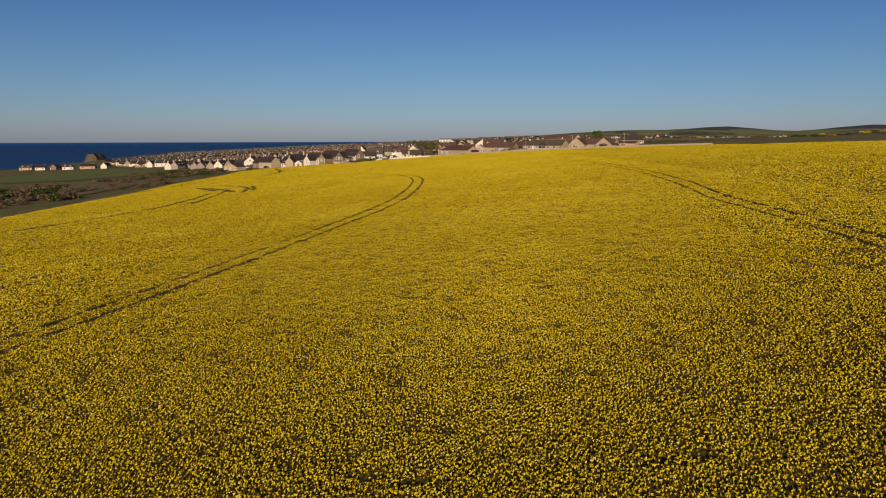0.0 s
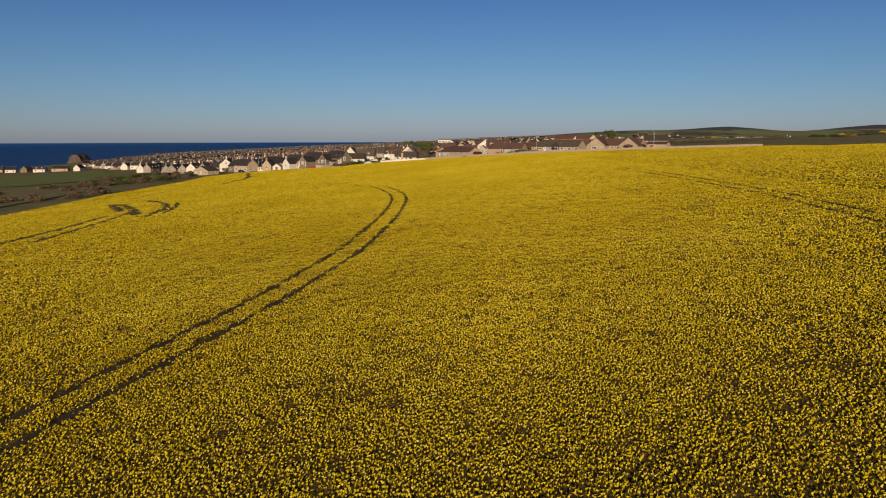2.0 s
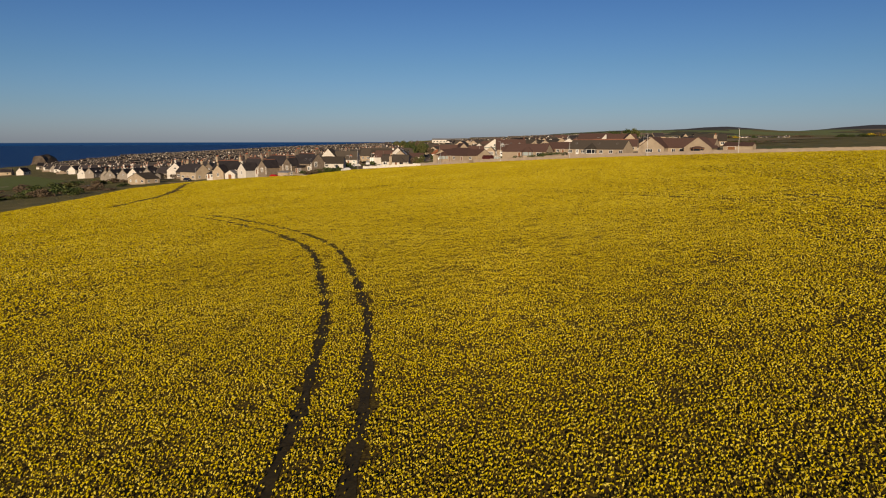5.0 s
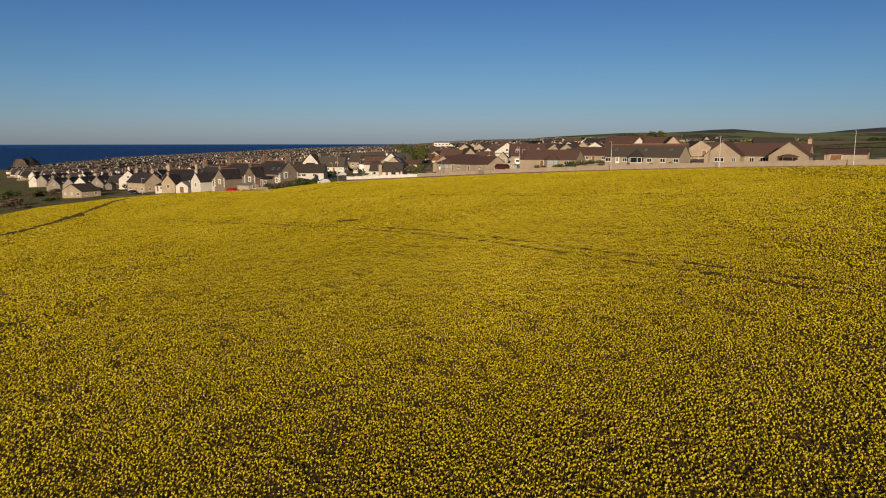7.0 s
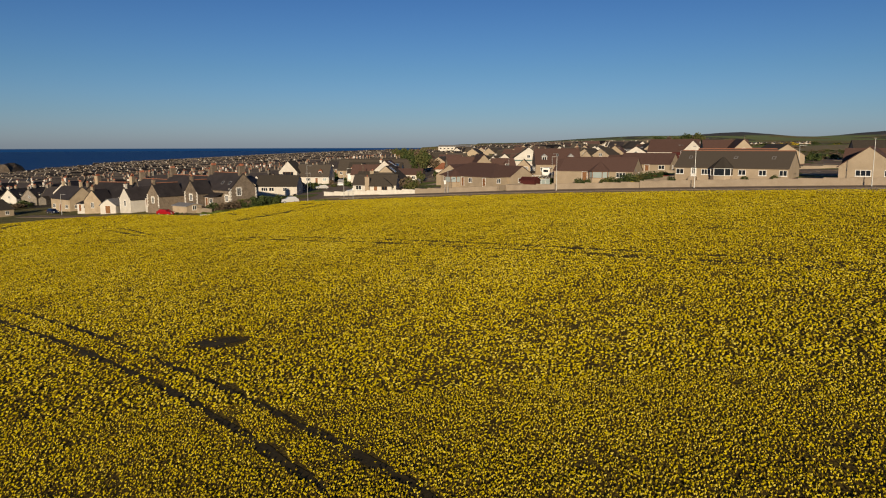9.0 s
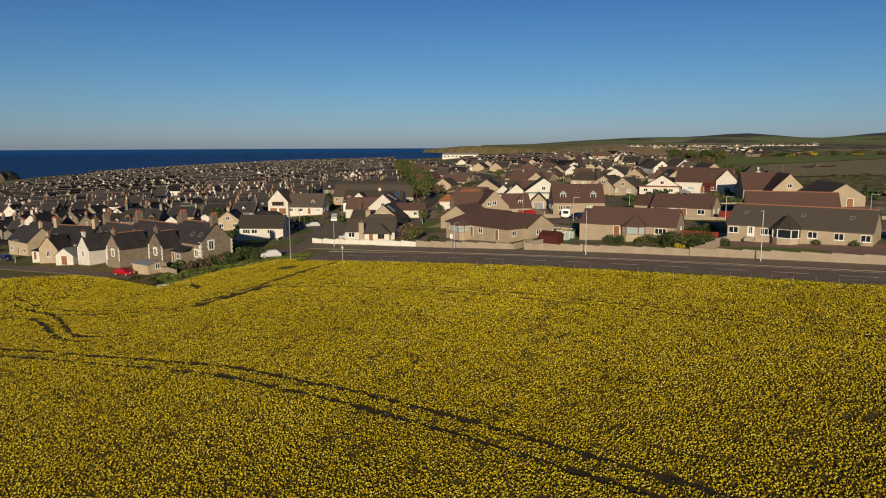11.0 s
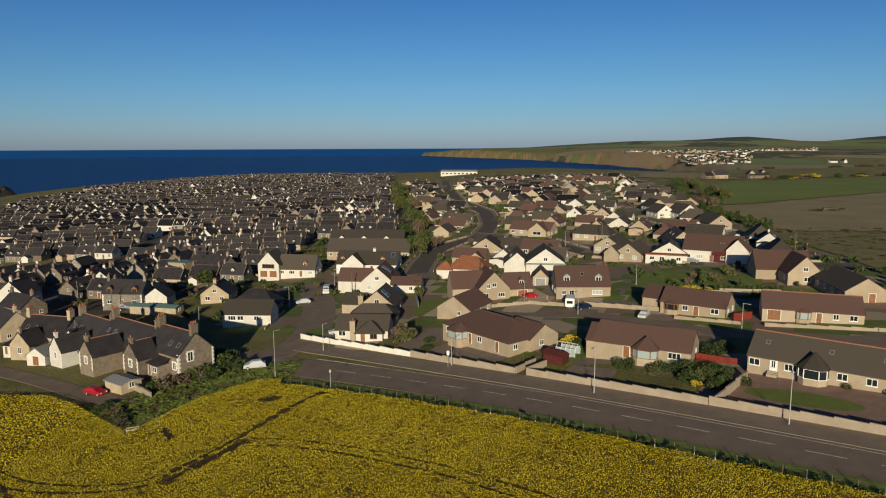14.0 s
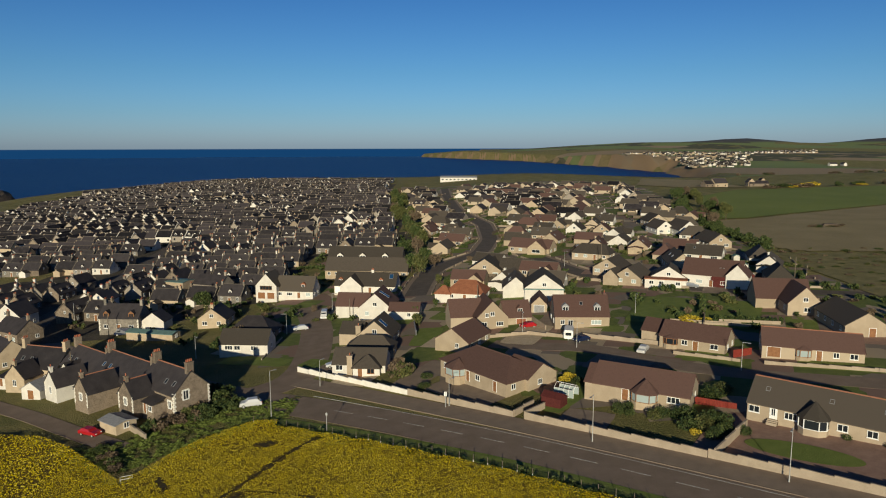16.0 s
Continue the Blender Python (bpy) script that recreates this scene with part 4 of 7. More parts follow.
b = house("bungalow", 10.2, 139.6, -51.5, "cream bungalow with hipped brown roof on a corner plot", z=6.25)
claim(10.2, 139.6, 12)
block(b, 20.5, 11.8, 2.6, 2.9, wall=CREAM, roof=BROWNTILE, hip=5.0, ridge=BROWNTILE)
block(b, 8.0, 8.0, 2.6, 2.4, 7.2, 3.2, 0, CREAM, BROWNTILE)
bay(b, -4.6, -5.9, 4.8, 2.2, 0.8, 2.35, BROWNTILE, TAN, TIMBER, BLIND, 1.7)
face_row(b, 11.8, [("d", -1.2, 0.9), ("w", 1.8, 1.3), ("d", 7.0, 0.9), ("w", -8.6, 0.8)])
for yy in (-4.0, 2.4):
    window(b, 10.25 if yy < 0 else 11.2, yy, 1.0, 1.2, 1.1, 90)

b = house("bungalow", 62.5, 106.7, -39.0, "long cream bungalow with grey-brown roof and white bay window", z=9.35)
claim(62.5, 106.7, 13)
block(b, 23.0, 9.0, 2.6, 3.2, wall=CREAM, roof=GREYTILE, ridge=RIDGE)
bay(b, -1.4, -4.5, 4.4, 2.0, 0.8, 2.4, GREYTILE, CREAM, UPVC, GLASS, 2.4)
face_row(b, 9, [("w", -10.4, 1.7), ("w", -4.8, 1.9), ("w", 2.6, 1.5), ("w", 6.6, 1.5), ("w", 10.5, 1.5)])
d = door(b, -7.4, -4.5, 0.5, 1.0, 2.0, leaf=UPVC)
window(d, 0, -0.06, 0.5, 0.7, 1.3)
bm = bmesh.new()
for k in range(3):
    box(bm, -8.2, -6.6, -5.0 - 0.35 * k, -4.5, -0.3, 0.48 - 0.17 * k)
part("entrance_steps", bm, BLOCKWALL, b)
for xx in (-9, 0.5, 8):
    skylight(b, xx, -2.3, 4.25, 34.5, 0.7, 0.9)

b = house("house", 82.0, 77.0, -36.0, "cream house with brown roof and two gables facing the road", z=land(80, 79) - 0.1)
claim(82, 77, 14)
block(b, 24, 8.5, 2.7, 3.0, 0, 4.5, wall=CREAM, roof=BROWNTILE)
block(b, 9, 9.0, 2.7, 3.4, -7.5, 0.2, 90, wall=CREAM, roof=BROWNTILE)
block(b, 9, 9.0, 2.7, 3.4, 8.2, 0.2, 90, wall=CREAM, roof=BROWNTILE)
window(b, -8.2, -4.3, 1.0, 2.4, 1.1, lights=3)
window(b, -4.6, -4.3, 1.0, 0.9, 1.1)
window(b, -1.2, 0.25, 1.0, 1.2, 1.2)
window(b, 1.8, 0.25, 1.0, 2.0, 1.2, lights=3)
bay(b, 8.2, -4.3, 4.4, 0.9, 0.4, 2.5, BROWNTILE, CREAM, TIMBER, GLASS, 0.9)
chimney(b, 11.5, 4.5, 4, 6.9, pots=1, material=CREAM)
b = house("garage", 99, 66, -36, "low cream garage with a shallow brown roof", category="garage")
block(b, 9, 5.5, 2.3, 1.0, wall=CREAM, roof=BROWNTILE)
door(b, -2, -2.75, 0.05, 2.4, 2.0, name="garage_door")

b = house("bungalow", -19.0, 153.6, -3.0, "white bungalow with dark hipped porch and tall chimney", z=3.5)
claim(-19.0, 153.6, 8)
block(b, 12.0, 8.6, 2.3, 2.5, wall=WHITE, roof=GREYTILE, ridge=GREYTILE)
block(b, 6.0, 5.0, 2.2, 2.0, 2.0, -3.6, 0, WHITE, GREYTILE, hip=2.8)
chimney(b, -1.9, -4.6, 0, 4.5, 1.2, 1.0, 1, CREAM)
door(b, 0.6, -6.1, 0.1, 1.0)
window(b, 3.0, -6.1, 0.8, 1.6, 1.2, frame_mat=TIMBER)
window(b, -4.4, -4.3, 0.9, 1.6, 1.2)

dwelling("house", -17.8, 164.0, -4, 11.5, 6.4, 2.5, 2.4, CREAM, GREYTILE, "cream bungalow with a dark grey hipped roof", hip=3)
b = dwelling("house", -17.0, 176.0, -8, 8.8, 11, 2.9, 3.7, CREAM, GREYTILE, "cream gabled house with solar panel on dark roof", gable=True, z=3.6)
skylight(b, 2.6, -2.6, 4.7, 40, 1.9, 2.6, 90, SOLAR, "solar_panel")
block(b, 6, 8, 2.5, 2.2, -7, 1.0, 0, CREAM, GREYTILE)
chimney(b, -4.4, -4.6, 0, 5.2, 1.3, 0.9, 1, CREAM)
dwelling("garage", -11.6, 200.0, -4, 9.0, 7, 2.6, 1.8, WHITE, BROWNTILE, "white garage block with brown roof", front=[("w", 1.5, 1.1)], category="garage")
b = dwelling("house", -19.8, 205.5, -6, 9.6, 13, 3.2, 4.2, WHITE, BROWNTILE, "white gabled house with brown roof and solar panel", gable=True, z=3.8)
skylight(b, 3.4, -1.5, 5.4, 32, 1.9, 3.4, 90, SOLAR, "solar_panel")
block(b, 10, 8, 2.6, 3.2, -8, 2.0, 0, WHITE, BROWNTILE)
b = dwelling("house", -27.5, 243.5, -7, 22, 9, 2.8, 4.0, WHITE, GREYTILE, "white house with brown roof, gable and small dormers", chimneys=((2, 0, 0.9),))
block(b, 6, 7.6, 3.0, 3.4, -4.4, -4.0, 90, WHITE, GREYTILE)
door(b, -9, -4.5, 0.05, 3.2, 2.1, leaf=UPVC, name="garage_door")
for xx in (-9, 5.5):
    dormer(b, xx, -3.0, 3.6, 1.5, 1.1, REDTILE, REDTILE)
skylight(b, 9, -2.2, 5.0, 40, 1.4, 2.2, 0, SOLAR, "solar_panel")
b = dwelling("house", -52.0, 241, -8, 13.5, 8, 2.8, 4.4, WHITE, GREYTILE, "white house with brown roof and tall gabled garage wing", z=1.5)
block(b, 9, 7.6, 4.6, 4.2, -9.4, -1.5, 90, WHITE, GREYTILE)
for xx in (-11.1, -7.7):
    door(b, xx, -6.0, 0.05, 2.6, 2.2, name="garage_door")
window(b, -9.4, -6.0, 3.2, 4.4, 1.4, 0, TIMBER, lights=4)
dormer(b, 3, -3.0, 3.6, 1.6, 1.2, REDTILE, REDTILE)
dwelling("hall", -51.2, 174.4, -3, 12.6, 7, 2.6, 3.0, WHITE, GREYTILE, "low pale hall with a dark brown roof", front=[("w", -3.8, 2.0), ("w", -1.6, 1.6), ("w", 2.6, 1.3)], z=1.7)
dwelling("house", -53.5, 190.0, -6, 12.5, 9, 2.5, 3.6, STONE, SLATE, "dark slate hipped house beside the cul-de-sac", hip=4)
for k, (x, y) in enumerate(((-34.5, 305), (-30.5, 274))):
    b = dwelling("terrace", x, y, -5, 33, 10, 2.9, 4.4, TAN, GREYTILE, "long brown-roofed terrace with small white gables" if k == 0 else "long low terrace under a brown roof")
    if k == 0:
        for xx in (-11, -1, 9):
            dormer(b, xx, -5.05, 2.5, 2.6, 1.6, GREYTILE, WHITE)

# the second row, behind the road front
b = dwelling("bungalow", 57.4, 152.6, -35.0, 14.4, 8, 2.5, 2.7, CREAM, BROWNTILE, "cream bungalow with brown roof and timber windows",
             front=[("w", -1.6, 1.3), ("d", 0.8, 1.1), ("w", 4.8, 1.7)])
bay(b, -4.6, -4.0, 3.2, 0.9, 0.8, 2.2, BROWNTILE, TAN, TIMBER, GLASS, 0.8)
block(b, 5.5, 7, 2.4, 2.2, -9.6, 2.2, 0, CREAM, BROWNTILE)
b = dwelling("bungalow", 77.6, 142.3, -20.5, 19.0, 8.5, 2.5, 2.8, CREAM, BROWNTILE, "cream bungalow with integral garage under a brown roof",
             front=[("d", 1.3, 1.0), ("w", 4.4, 1.1), ("w", 7.6, 1.5)], ridge=RIDGE)
door(b, -7.2, -4.25, 0.05, 2.5, 2.1, name="garage_door")
bay(b, -1.6, -4.25, 3.0, 0.8, 0.7, 2.2, BROWNTILE, TAN, TIMBER, BLIND, 0.8)
b = dwelling("house", 93.6, 179, -10, 8.4, 11, 3.1, 4.2, CREAM, BROWNTILE, "cream gabled house with a steep brown roof", gable=True, front=[("w", 0.5, 1.6)])
block(b, 14, 9, 2.8, 4.4, -3.0, 7.0, 0, CREAM, BROWNTILE)
dwelling("house", 97.1, 161.4, -8, 9.4, 18, 2.6, 3.0, CREAM, GREYTILE, "long house with a cream gable and dark roof", gable=True, front=[("d", 1.2, 1.4)])
dwelling("bungalow", 126, 160, -20, 14, 9, 2.6, 3.0, CREAM, GREYTILE, "cream bungalow with a dark roof")
b = dwelling("house", 35.6, 178.2, -1.0, 14.0, 9, 3.2, 4.5, CREAM, BROWNTILE, "cream house with brown roof and two grey dormers",
             front=[("w", -5, 1.1), ("p", -3.0, 1.3), ("b", 3.6, 2.6)])
for xx in (-4.2, 4.0):
    dormer(b, xx, -3.4, 4.1, 1.7, 1.3, LEAD, LEAD)
skylight(b, 0, -2.3, 5.5, 45, 0.8, 1.0)
chimney(b, 6.6, 1.0, 5, 8.2, 0.7, 0.6, 1, BROWNTILE)
b = dwelling("garage", 27.6, 197.0, -8, 4.4, 9, 2.4, 2.2, CREAM, BROWNTILE, "cream gabled garage with a blue-grey door", gable=True, front=[], category="garage")
door(b, 0, -4.5, 0.05, 2.8, 2.1, leaf=LEAD, name="garage_door")
b = dwelling("house", 11.8, 184.0, 10, 8.6, 11, 3.2, 4.4, CREAM, BROWNTILE, "cream gabled house with brown roof and garage wing", gable=True,
             front=[("w", -2.2, 1.5), ("w", 2.0, 1.9)])
window(b, -1.5, -5.5, 3.4, 1.0, 1.1)
block(b, 9, 8, 2.9, 3.9, -6.0, 2.6, 0, CREAM, BROWNTILE)
block(b, 7.5, 8, 2.7, 3.6, 7.6, 0.4, 0, CREAM, BROWNTILE)
door(b, 8.4, -3.6, 0.05, 2.6, 2.1, leaf=REDTILE, name="garage_door")
dormer(b, 8.4, -2.4, 3.6, 1.6, 1.1, BROWNTILE, BROWNTILE)
dwelling("bungalow", 4.6, 166.4, -29, 9.0, 12, 2.5, 3.0, CREAM, BROWNTILE, "cream bungalow with a broad gable and brown roof", gable=True, front=[("w", 1.5, 1.0)])
b = dwelling("house", 7.6, 219, -14, 12.5, 10.5, 2.6, 3.2, WHITE, REDTILE, "white bungalow with an orange-red hipped roof", hip=3.5, ridge=RIDGE)
block(b, 5, 5, 2.4, 2.0, -7, -3.5, 0, WHITE, REDTILE, hip=2)
b = dwelling("house", 15.8, 255.5, -12, 12, 11, 2.9, 4.0, CREAM, GREYTILE, "cream house with a broad white gable", gable=True)
block(b, 12, 9, 2.7, 3.6, 11, 2.0, 0, CREAM, GREYTILE)
b = dwelling("house", 30.8, 212, -5, 11.7, 13, 4.2, 4.2, WHITE, GREYTILE, "white gabled house with a blue-grey band", gable=True, front=[("w", -2.5, 1.6), ("w", 3.2, 2.2)])
bm = bmesh.new()
box(bm, -6.1, 6.1, -6.95, -6.5, 3.7, 4.05)
part("porch_band", bm, GREENSHEET, b)
block(b, 13, 8, 2.6, 3.4, -8.5, 7.5, 90, WHITE, GREYTILE)
for yy in (4, 7):
    skylight(b, -10.8, yy, 4.2, 40, 0.8, 1.2, -90, BLIND)
b = dwelling("house", 38.5, 300, -30, 19, 9, 2.7, 3.2, CREAM, BROWNTILE, "cream house with brown roof and a dark gable window")
block(b, 7, 8, 2.8, 3.2, 4.5, -3.5, 90, TAN, BROWNTILE)
window(b, 4.5, -7.0, 0.9, 3.6, 1.4)
dwelling("bungalow", 60.0, 276, -29, 15, 9, 2.6, 3.2, CREAM, GREYTILE, "cream bungalow with grey-brown half-hipped roof", hip=2.5)
b = dwelling("bungalow", 60.0, 244, -33, 10, 12, 2.6, 3.2, CREAM, GREYTILE, "cream gabled bungalow with grey roof", gable=True)
b = dwelling("bungalow", 62.5, 226, -33, 9, 12, 2.6, 3.2, CREAM, GREYTILE, "cream gabled bungalow with brown roof and timber door", gable=True)
block(b, 7, 5, 2.5, 2.4, -5.2, -3.5, 90, CREAM, GREYTILE)
b = dwelling("bungalow", 73.2, 222, -20, 11, 10, 2.7, 3.4, WHITE, GREYTILE, "white gabled house with a flat-roofed front", gable=True)
bm = bmesh.new()
box(bm, -7, 5.5, -8.6, -4.9, -1.5, 2.5)
box(bm, -7.3, 5.8, -8.9, -4.9, 2.5, 2.75, 1)
part("front_extension", bm, [WHITE, REDTILE], b)
for xx in (-5, -2, 3):
    window(b, xx, -8.6, 0.9, 1.4, 1.1)
b = dwelling("house", 84.0, 246, -8, 8.6, 17, 2.9, 3.6, CREAM, GREYTILE, "cream gabled house with skylights in a grey roof", gable=True)
for yy in (-3, 2):
    skylight(b, -2.9, yy, 4.6, 39, 0.8, 1.1, -90, BLIND)
b = dwelling("house", 85.6, 216.6, -30, 17.5, 10, 3.7, 4.3, WHITE, BROWNTILE, "large white house with a brown roof and red balcony front")
bm = bmesh.new()
box(bm, 0.2, 4.2, -5.06, -4.9, 0.1, 3.5)
part("boarded_front", bm, MAROON, b, "dark red boarded front with a balcony")
bm = bmesh.new()
box(bm, 0.2, 4.2, -5.7, -5.06, 2.3, 2.42)
box(bm, 0.2, 4.2, -5.7, -5.64, 2.42, 3.3)
part("balcony", bm, MAROON, b)
block(b, 9, 6.4, 4.2, 3.4, 7.6, -1.6, 90, WHITE, BROWNTILE)
for xx in (-5, -2):
    skylight(b, xx, -2.4, 5.8, 40, 0.8, 1.1, 0, BLIND)
dwelling("house", 113.5, 329, 6, 9.5, 15, 3.2, 3.8, WHITE, GREYTILE, "white gabled house with a grey roof", gable=True)
dwelling("house", 105.5, 338, 6, 8.5, 14, 3.0, 3.4, WHITE, GREYTILE, "white gabled house with a grey roof", gable=True)
dwelling("house", 113.5, 291, 2, 9.4, 16, 2.8, 3.4, CREAM, GREYTILE, "cream gabled house with a dark grey roof", gable=True)
dwelling("house", 111.5, 368, 6, 10, 12, 2.8, 3.4, CREAM, GREYTILE, "cream gabled house with a grey roof", gable=True)

# ---- the old stone terrace by the lane ----
def quoins(h, x, y, z1, rz=0, side=1):
    """Painted corner stones, long and short by turns."""
    for k in range(int((z1 + 0.2) / 0.42)):
        w = 0.5 if k % 2 else 0.3
        bm = bmesh.new()
        box(bm, -w / 2, w / 2, -0.04, 0.05, 0, 0.36)
        q = part("quoin", bm, QUOIN, h)
        q.matrix_local = pose(x + (side * (0.25 - w / 2) * 0 - side * w / 2 if rz == 0 else 0), y if rz == 0 else y + w / 2, 0.1 + 0.42 * k, 0, 0, rz)


def margins(h, x, y, z, w, t, rz=0):
    """Painted long-and-short stones round a window opening."""
    m = pose(x, y, z, 0, 0, rz)
    for k in range(4):
        for side in (-1, 1):
            d = 0.34 if k % 2 else 0.2
            bm = bmesh.new()
            box(bm, 0, d, -0.05, 0.03, 0, t / 4 - 0.03)
            part("margin", bm, QUOIN, h).matrix_local = m @ pose(w / 2 + 0.01 if side > 0 else -w / 2 - 0.01 - d, 0, t * k / 4)
    bm = bmesh.new()
    box(bm, -w / 2 - 0.22, w / 2 + 0.22, -0.06, 0.03, t + 0.005, t + 0.24)
    part("lintel", bm, QUOIN, h).matrix_local = m


terrace = [(-55.9, 137.1, 12.6, -37, 1.7, -3.4, 8.7), (-68.5, 146.5, 18.8, -37, 0.6, -0.6, 11.35), (-82.4, 156.9, 15.8, -37, -0.9, 2.9, 11.35), (-97.2, 163.2, 13.0, -15, -2.1, -0.2, 9.5)]
for k, (x, y, L, turn, zz, wx, reach) in enumerate(terrace):
    wallm = STONE if k < 3 else TAN
    b = house("stone_house", x, y, turn, "brown stone terraced house with slate roof and red chimney pots", z=zz, group="stone terrace")
    claim(x, y, 9)
    block(b, L, 8.2, 4.0, 3.9, wall=wallm, roof=SLATE, ridge=RIDGE, plinth=3.0)
    for side in (-1, 1):
        chimney(b, side * (L / 2 - 0.5), 0, 6, 9.8, 1.5, 0.9, 4, wallm, 90)
    # the back wing towards the field
    front = -4.1
    block(b, reach + front, 5.6, 3.2, 3.0, wx, (front - reach) / 2, 90, (STONE, STONE, WHITE, TAN)[k], SLATE, ridge=RIDGE if k < 2 else None, plinth=3.0)
    chimney(b, wx, 0.4 - reach, 5, 7.2, 0.8, 0.6, 1, (STONE, STONE, WHITE, TAN)[k])
    window(b, wx, -reach, 1.2, 1.0, 1.5)
    if k < 3:
        margins(b, wx, -reach, 1.2, 1.0, 1.5)
        for side in (-1, 1):
            quoins(b, wx + 2.8 * side, -reach - 0.01, 3.2, 0, side)
    lx, deep = (wx + 5.0 if k == 0 else wx - 4.9), reach - 1.8
    bm = bmesh.new()
    v = [bm.verts.new(p) for p in ((lx - 2.1, -deep - 0.3, 2.1), (lx + 2.1, -deep - 0.3, 2.1), (lx + 2.1, front + 0.05, 3.0), (lx - 2.1, front + 0.05, 3.0))]
    u = [bm.verts.new((p.co.x, p.co.y, p.co.z + 0.12)) for p in v]
    bm.faces.new(v[::-1])
    bm.faces.new(u)
    for i in range(4):
        bm.faces.new((v[i], v[(i + 1) % 4], u[(i + 1) % 4], u[i]))
    part("lean_to_roof", bm, SLATE, b)
    bm = bmesh.new()
    box(bm, lx - 2.05, lx + 2.05, -deep, front - 0.01, -2.5, 2.12)
    part("lean_to", bm, WHITE if k % 2 else STONE, b)
    window(b, lx + 0.8, -deep, 0.7, 1.3, 1.1)
    door(b, lx - 1.0, -deep, 0.05, 0.8, 1.9)
    for i, xx in enumerate((-L / 2 + 2, -L / 2 + 4.6) if k else (1.6, 4.4)):
        skylight(b, xx, -3.0, 5.15, 43.6, 0.8, 1.1, 0, SOLAR if k == 1 else GLASS)
    if k:
        window(b, -L / 2 + 2.2, front, 1.2, 1.1, 1.5, frame_mat=UPVC)
    if k in (1, 2):          # white-painted outshot behind the house
        block(b, 4.6, 3.4, 2.5, 0.7, -L / 2 + 3.2, -6.6, 90, WHITE, SLATE)
        window(b, -L / 2 + 3.2, -8.9, 0.9, 1.2, 1.1)
        block(b, 3.6, 3.0, 4.6, 1.3, -L / 2 + 1.6 + 2.4 * k, -4.4, 90, WHITE, SLATE) if k == 2 else None
    if k == 0:
        window(b, L / 2, -1.4, 2.4, 1.2, 1.9, 90)
        margins(b, L / 2, -1.4, 2.4, 1.2, 1.9, 90)
        margins(b, L / 2 - 1.4, front, 1.0, 1.1, 1.5)
        window(b, L / 2 - 1.4, front, 1.0, 1.1, 1.5)
        quoins(b, L / 2, front, 4.0, 0, 1)
        quoins(b, L / 2 + 0.02, 3.6, 4.0, 90)
        quoins(b, L / 2 + 0.02, front, 4.0, 90)
b = dwelling("shed", -92.0, 151.5, -14, 5.0, 6.5, 2.3, 1.6, WHITE, LEAD, "white-boarded shed with a pale grey roof", gable=True, front=[("g", 0, 1.6)], category="shed")
b = dwelling("garage", -63.0, 126.8, -34, 5.6, 4.2, 2.0, 0.5, TAN, LEAD, "small flat-roofed garage beside the lane", front=[], category="garage")
# houses across the street behind the terrace
b = dwelling("stone_house", -98.9, 208.7, -3, 12.4, 8, 4.2, 3.5, GREYSTONE, SLATE, "grey stone house with painted quoins and timber dormers",
             front=[("w", -3.9, 1.6), ("d", 0, 1.1), ("w", 3.9, 1.6)], z=-1.6)
for xx in (-3.9, 3.9):
    dormer(b, xx, -3.7, 4.3, 1.7, 1.3, SLATE, TIMBER, frame_mat=TIMBER)
for side in (-1, 1):
    chimney(b, side * 5.7, 0, 6, 9.2, 1.2, 0.8, 3, GREYSTONE, 90)
    quoins(b, 6.2 * side, -4.0, 4.2, 0, side)
block(b, 6, 7, 2.8, 2.6, 9.6, 1.0, 90, WHITE, SLATE)
b = dwelling("house", -119.9, 238.2, 0, 6.6, 9, 5.2, 2.8, WHITE, SLATE, "tall white gabled house with a big window", gable=True, front=[])
window(b, -0.8, -4.5, 3.2, 3.0, 1.8)
door(b, 2.0, -4.5, 0.1, 1.0, 2.0)
chimney(b, 0, 3.5, 6, 10, 1.0, 0.7, 3, STONE)
b = dwelling("stone_house", -91.8, 266, -19, 16.4, 8, 3.4, 3.2, GREYSTONE, SLATE, "grey stone cottage with white window margins", chimneys=((-7.5, 0, 1.4), (7.5, 0, 1.4)))
block(b, 8, 7, 4.6, 0.4, -9, -6, 0, TAN, GREENSHEET)
dwelling("house", -70.5, 208.5, 0, 8.6, 9, 2.8, 3.2, TAN, SLATE, "tan stone cottage with slate roof and chimney", gable=True, chimneys=((0, -3.5, 1.2),))
b = dwelling("house", -143.6, 226, -6, 9.5, 9, 4.4, 4.0, WHITE, SLATE, "white-rendered gabled house with red chimney pots", gable=True, chimneys=((0, -3.4, 1.6),))
dwelling("cottage", -131, 207, -30, 12, 8, 3.4, 3.4, STONE, SLATE, "brown stone cottage with a slate roof", chimneys=((-5.4, 0, 1.5), (5.4, 0, 1.5)))
dwelling("shed", -85, 196, -12, 15, 4, 2.2, 0.5, TAN, GREENSHEET, "long low outbuilding with a green roof", front=[], category="outbuilding")
dwelling("house", -119, 180, -38, 13, 8, 4.0, 3.6, TAN, SLATE, "tan rendered house with slate roof", chimneys=((-6, 0, 1.6), (6, 0, 1.6)))
dwelling("bungalow", -141, 172, -32, 13, 8, 2.6, 2.6, TAN, GREYTILE, "tan bungalow with a pale gable at the field's edge", gable=True)


# ---- the town behind: cottages in rows, then the far roofs ----
def free(x, y, r):
    return all((x - a) ** 2 + (y - b) ** 2 > (r + c * 0.85) ** 2 for a, b, c in placed)


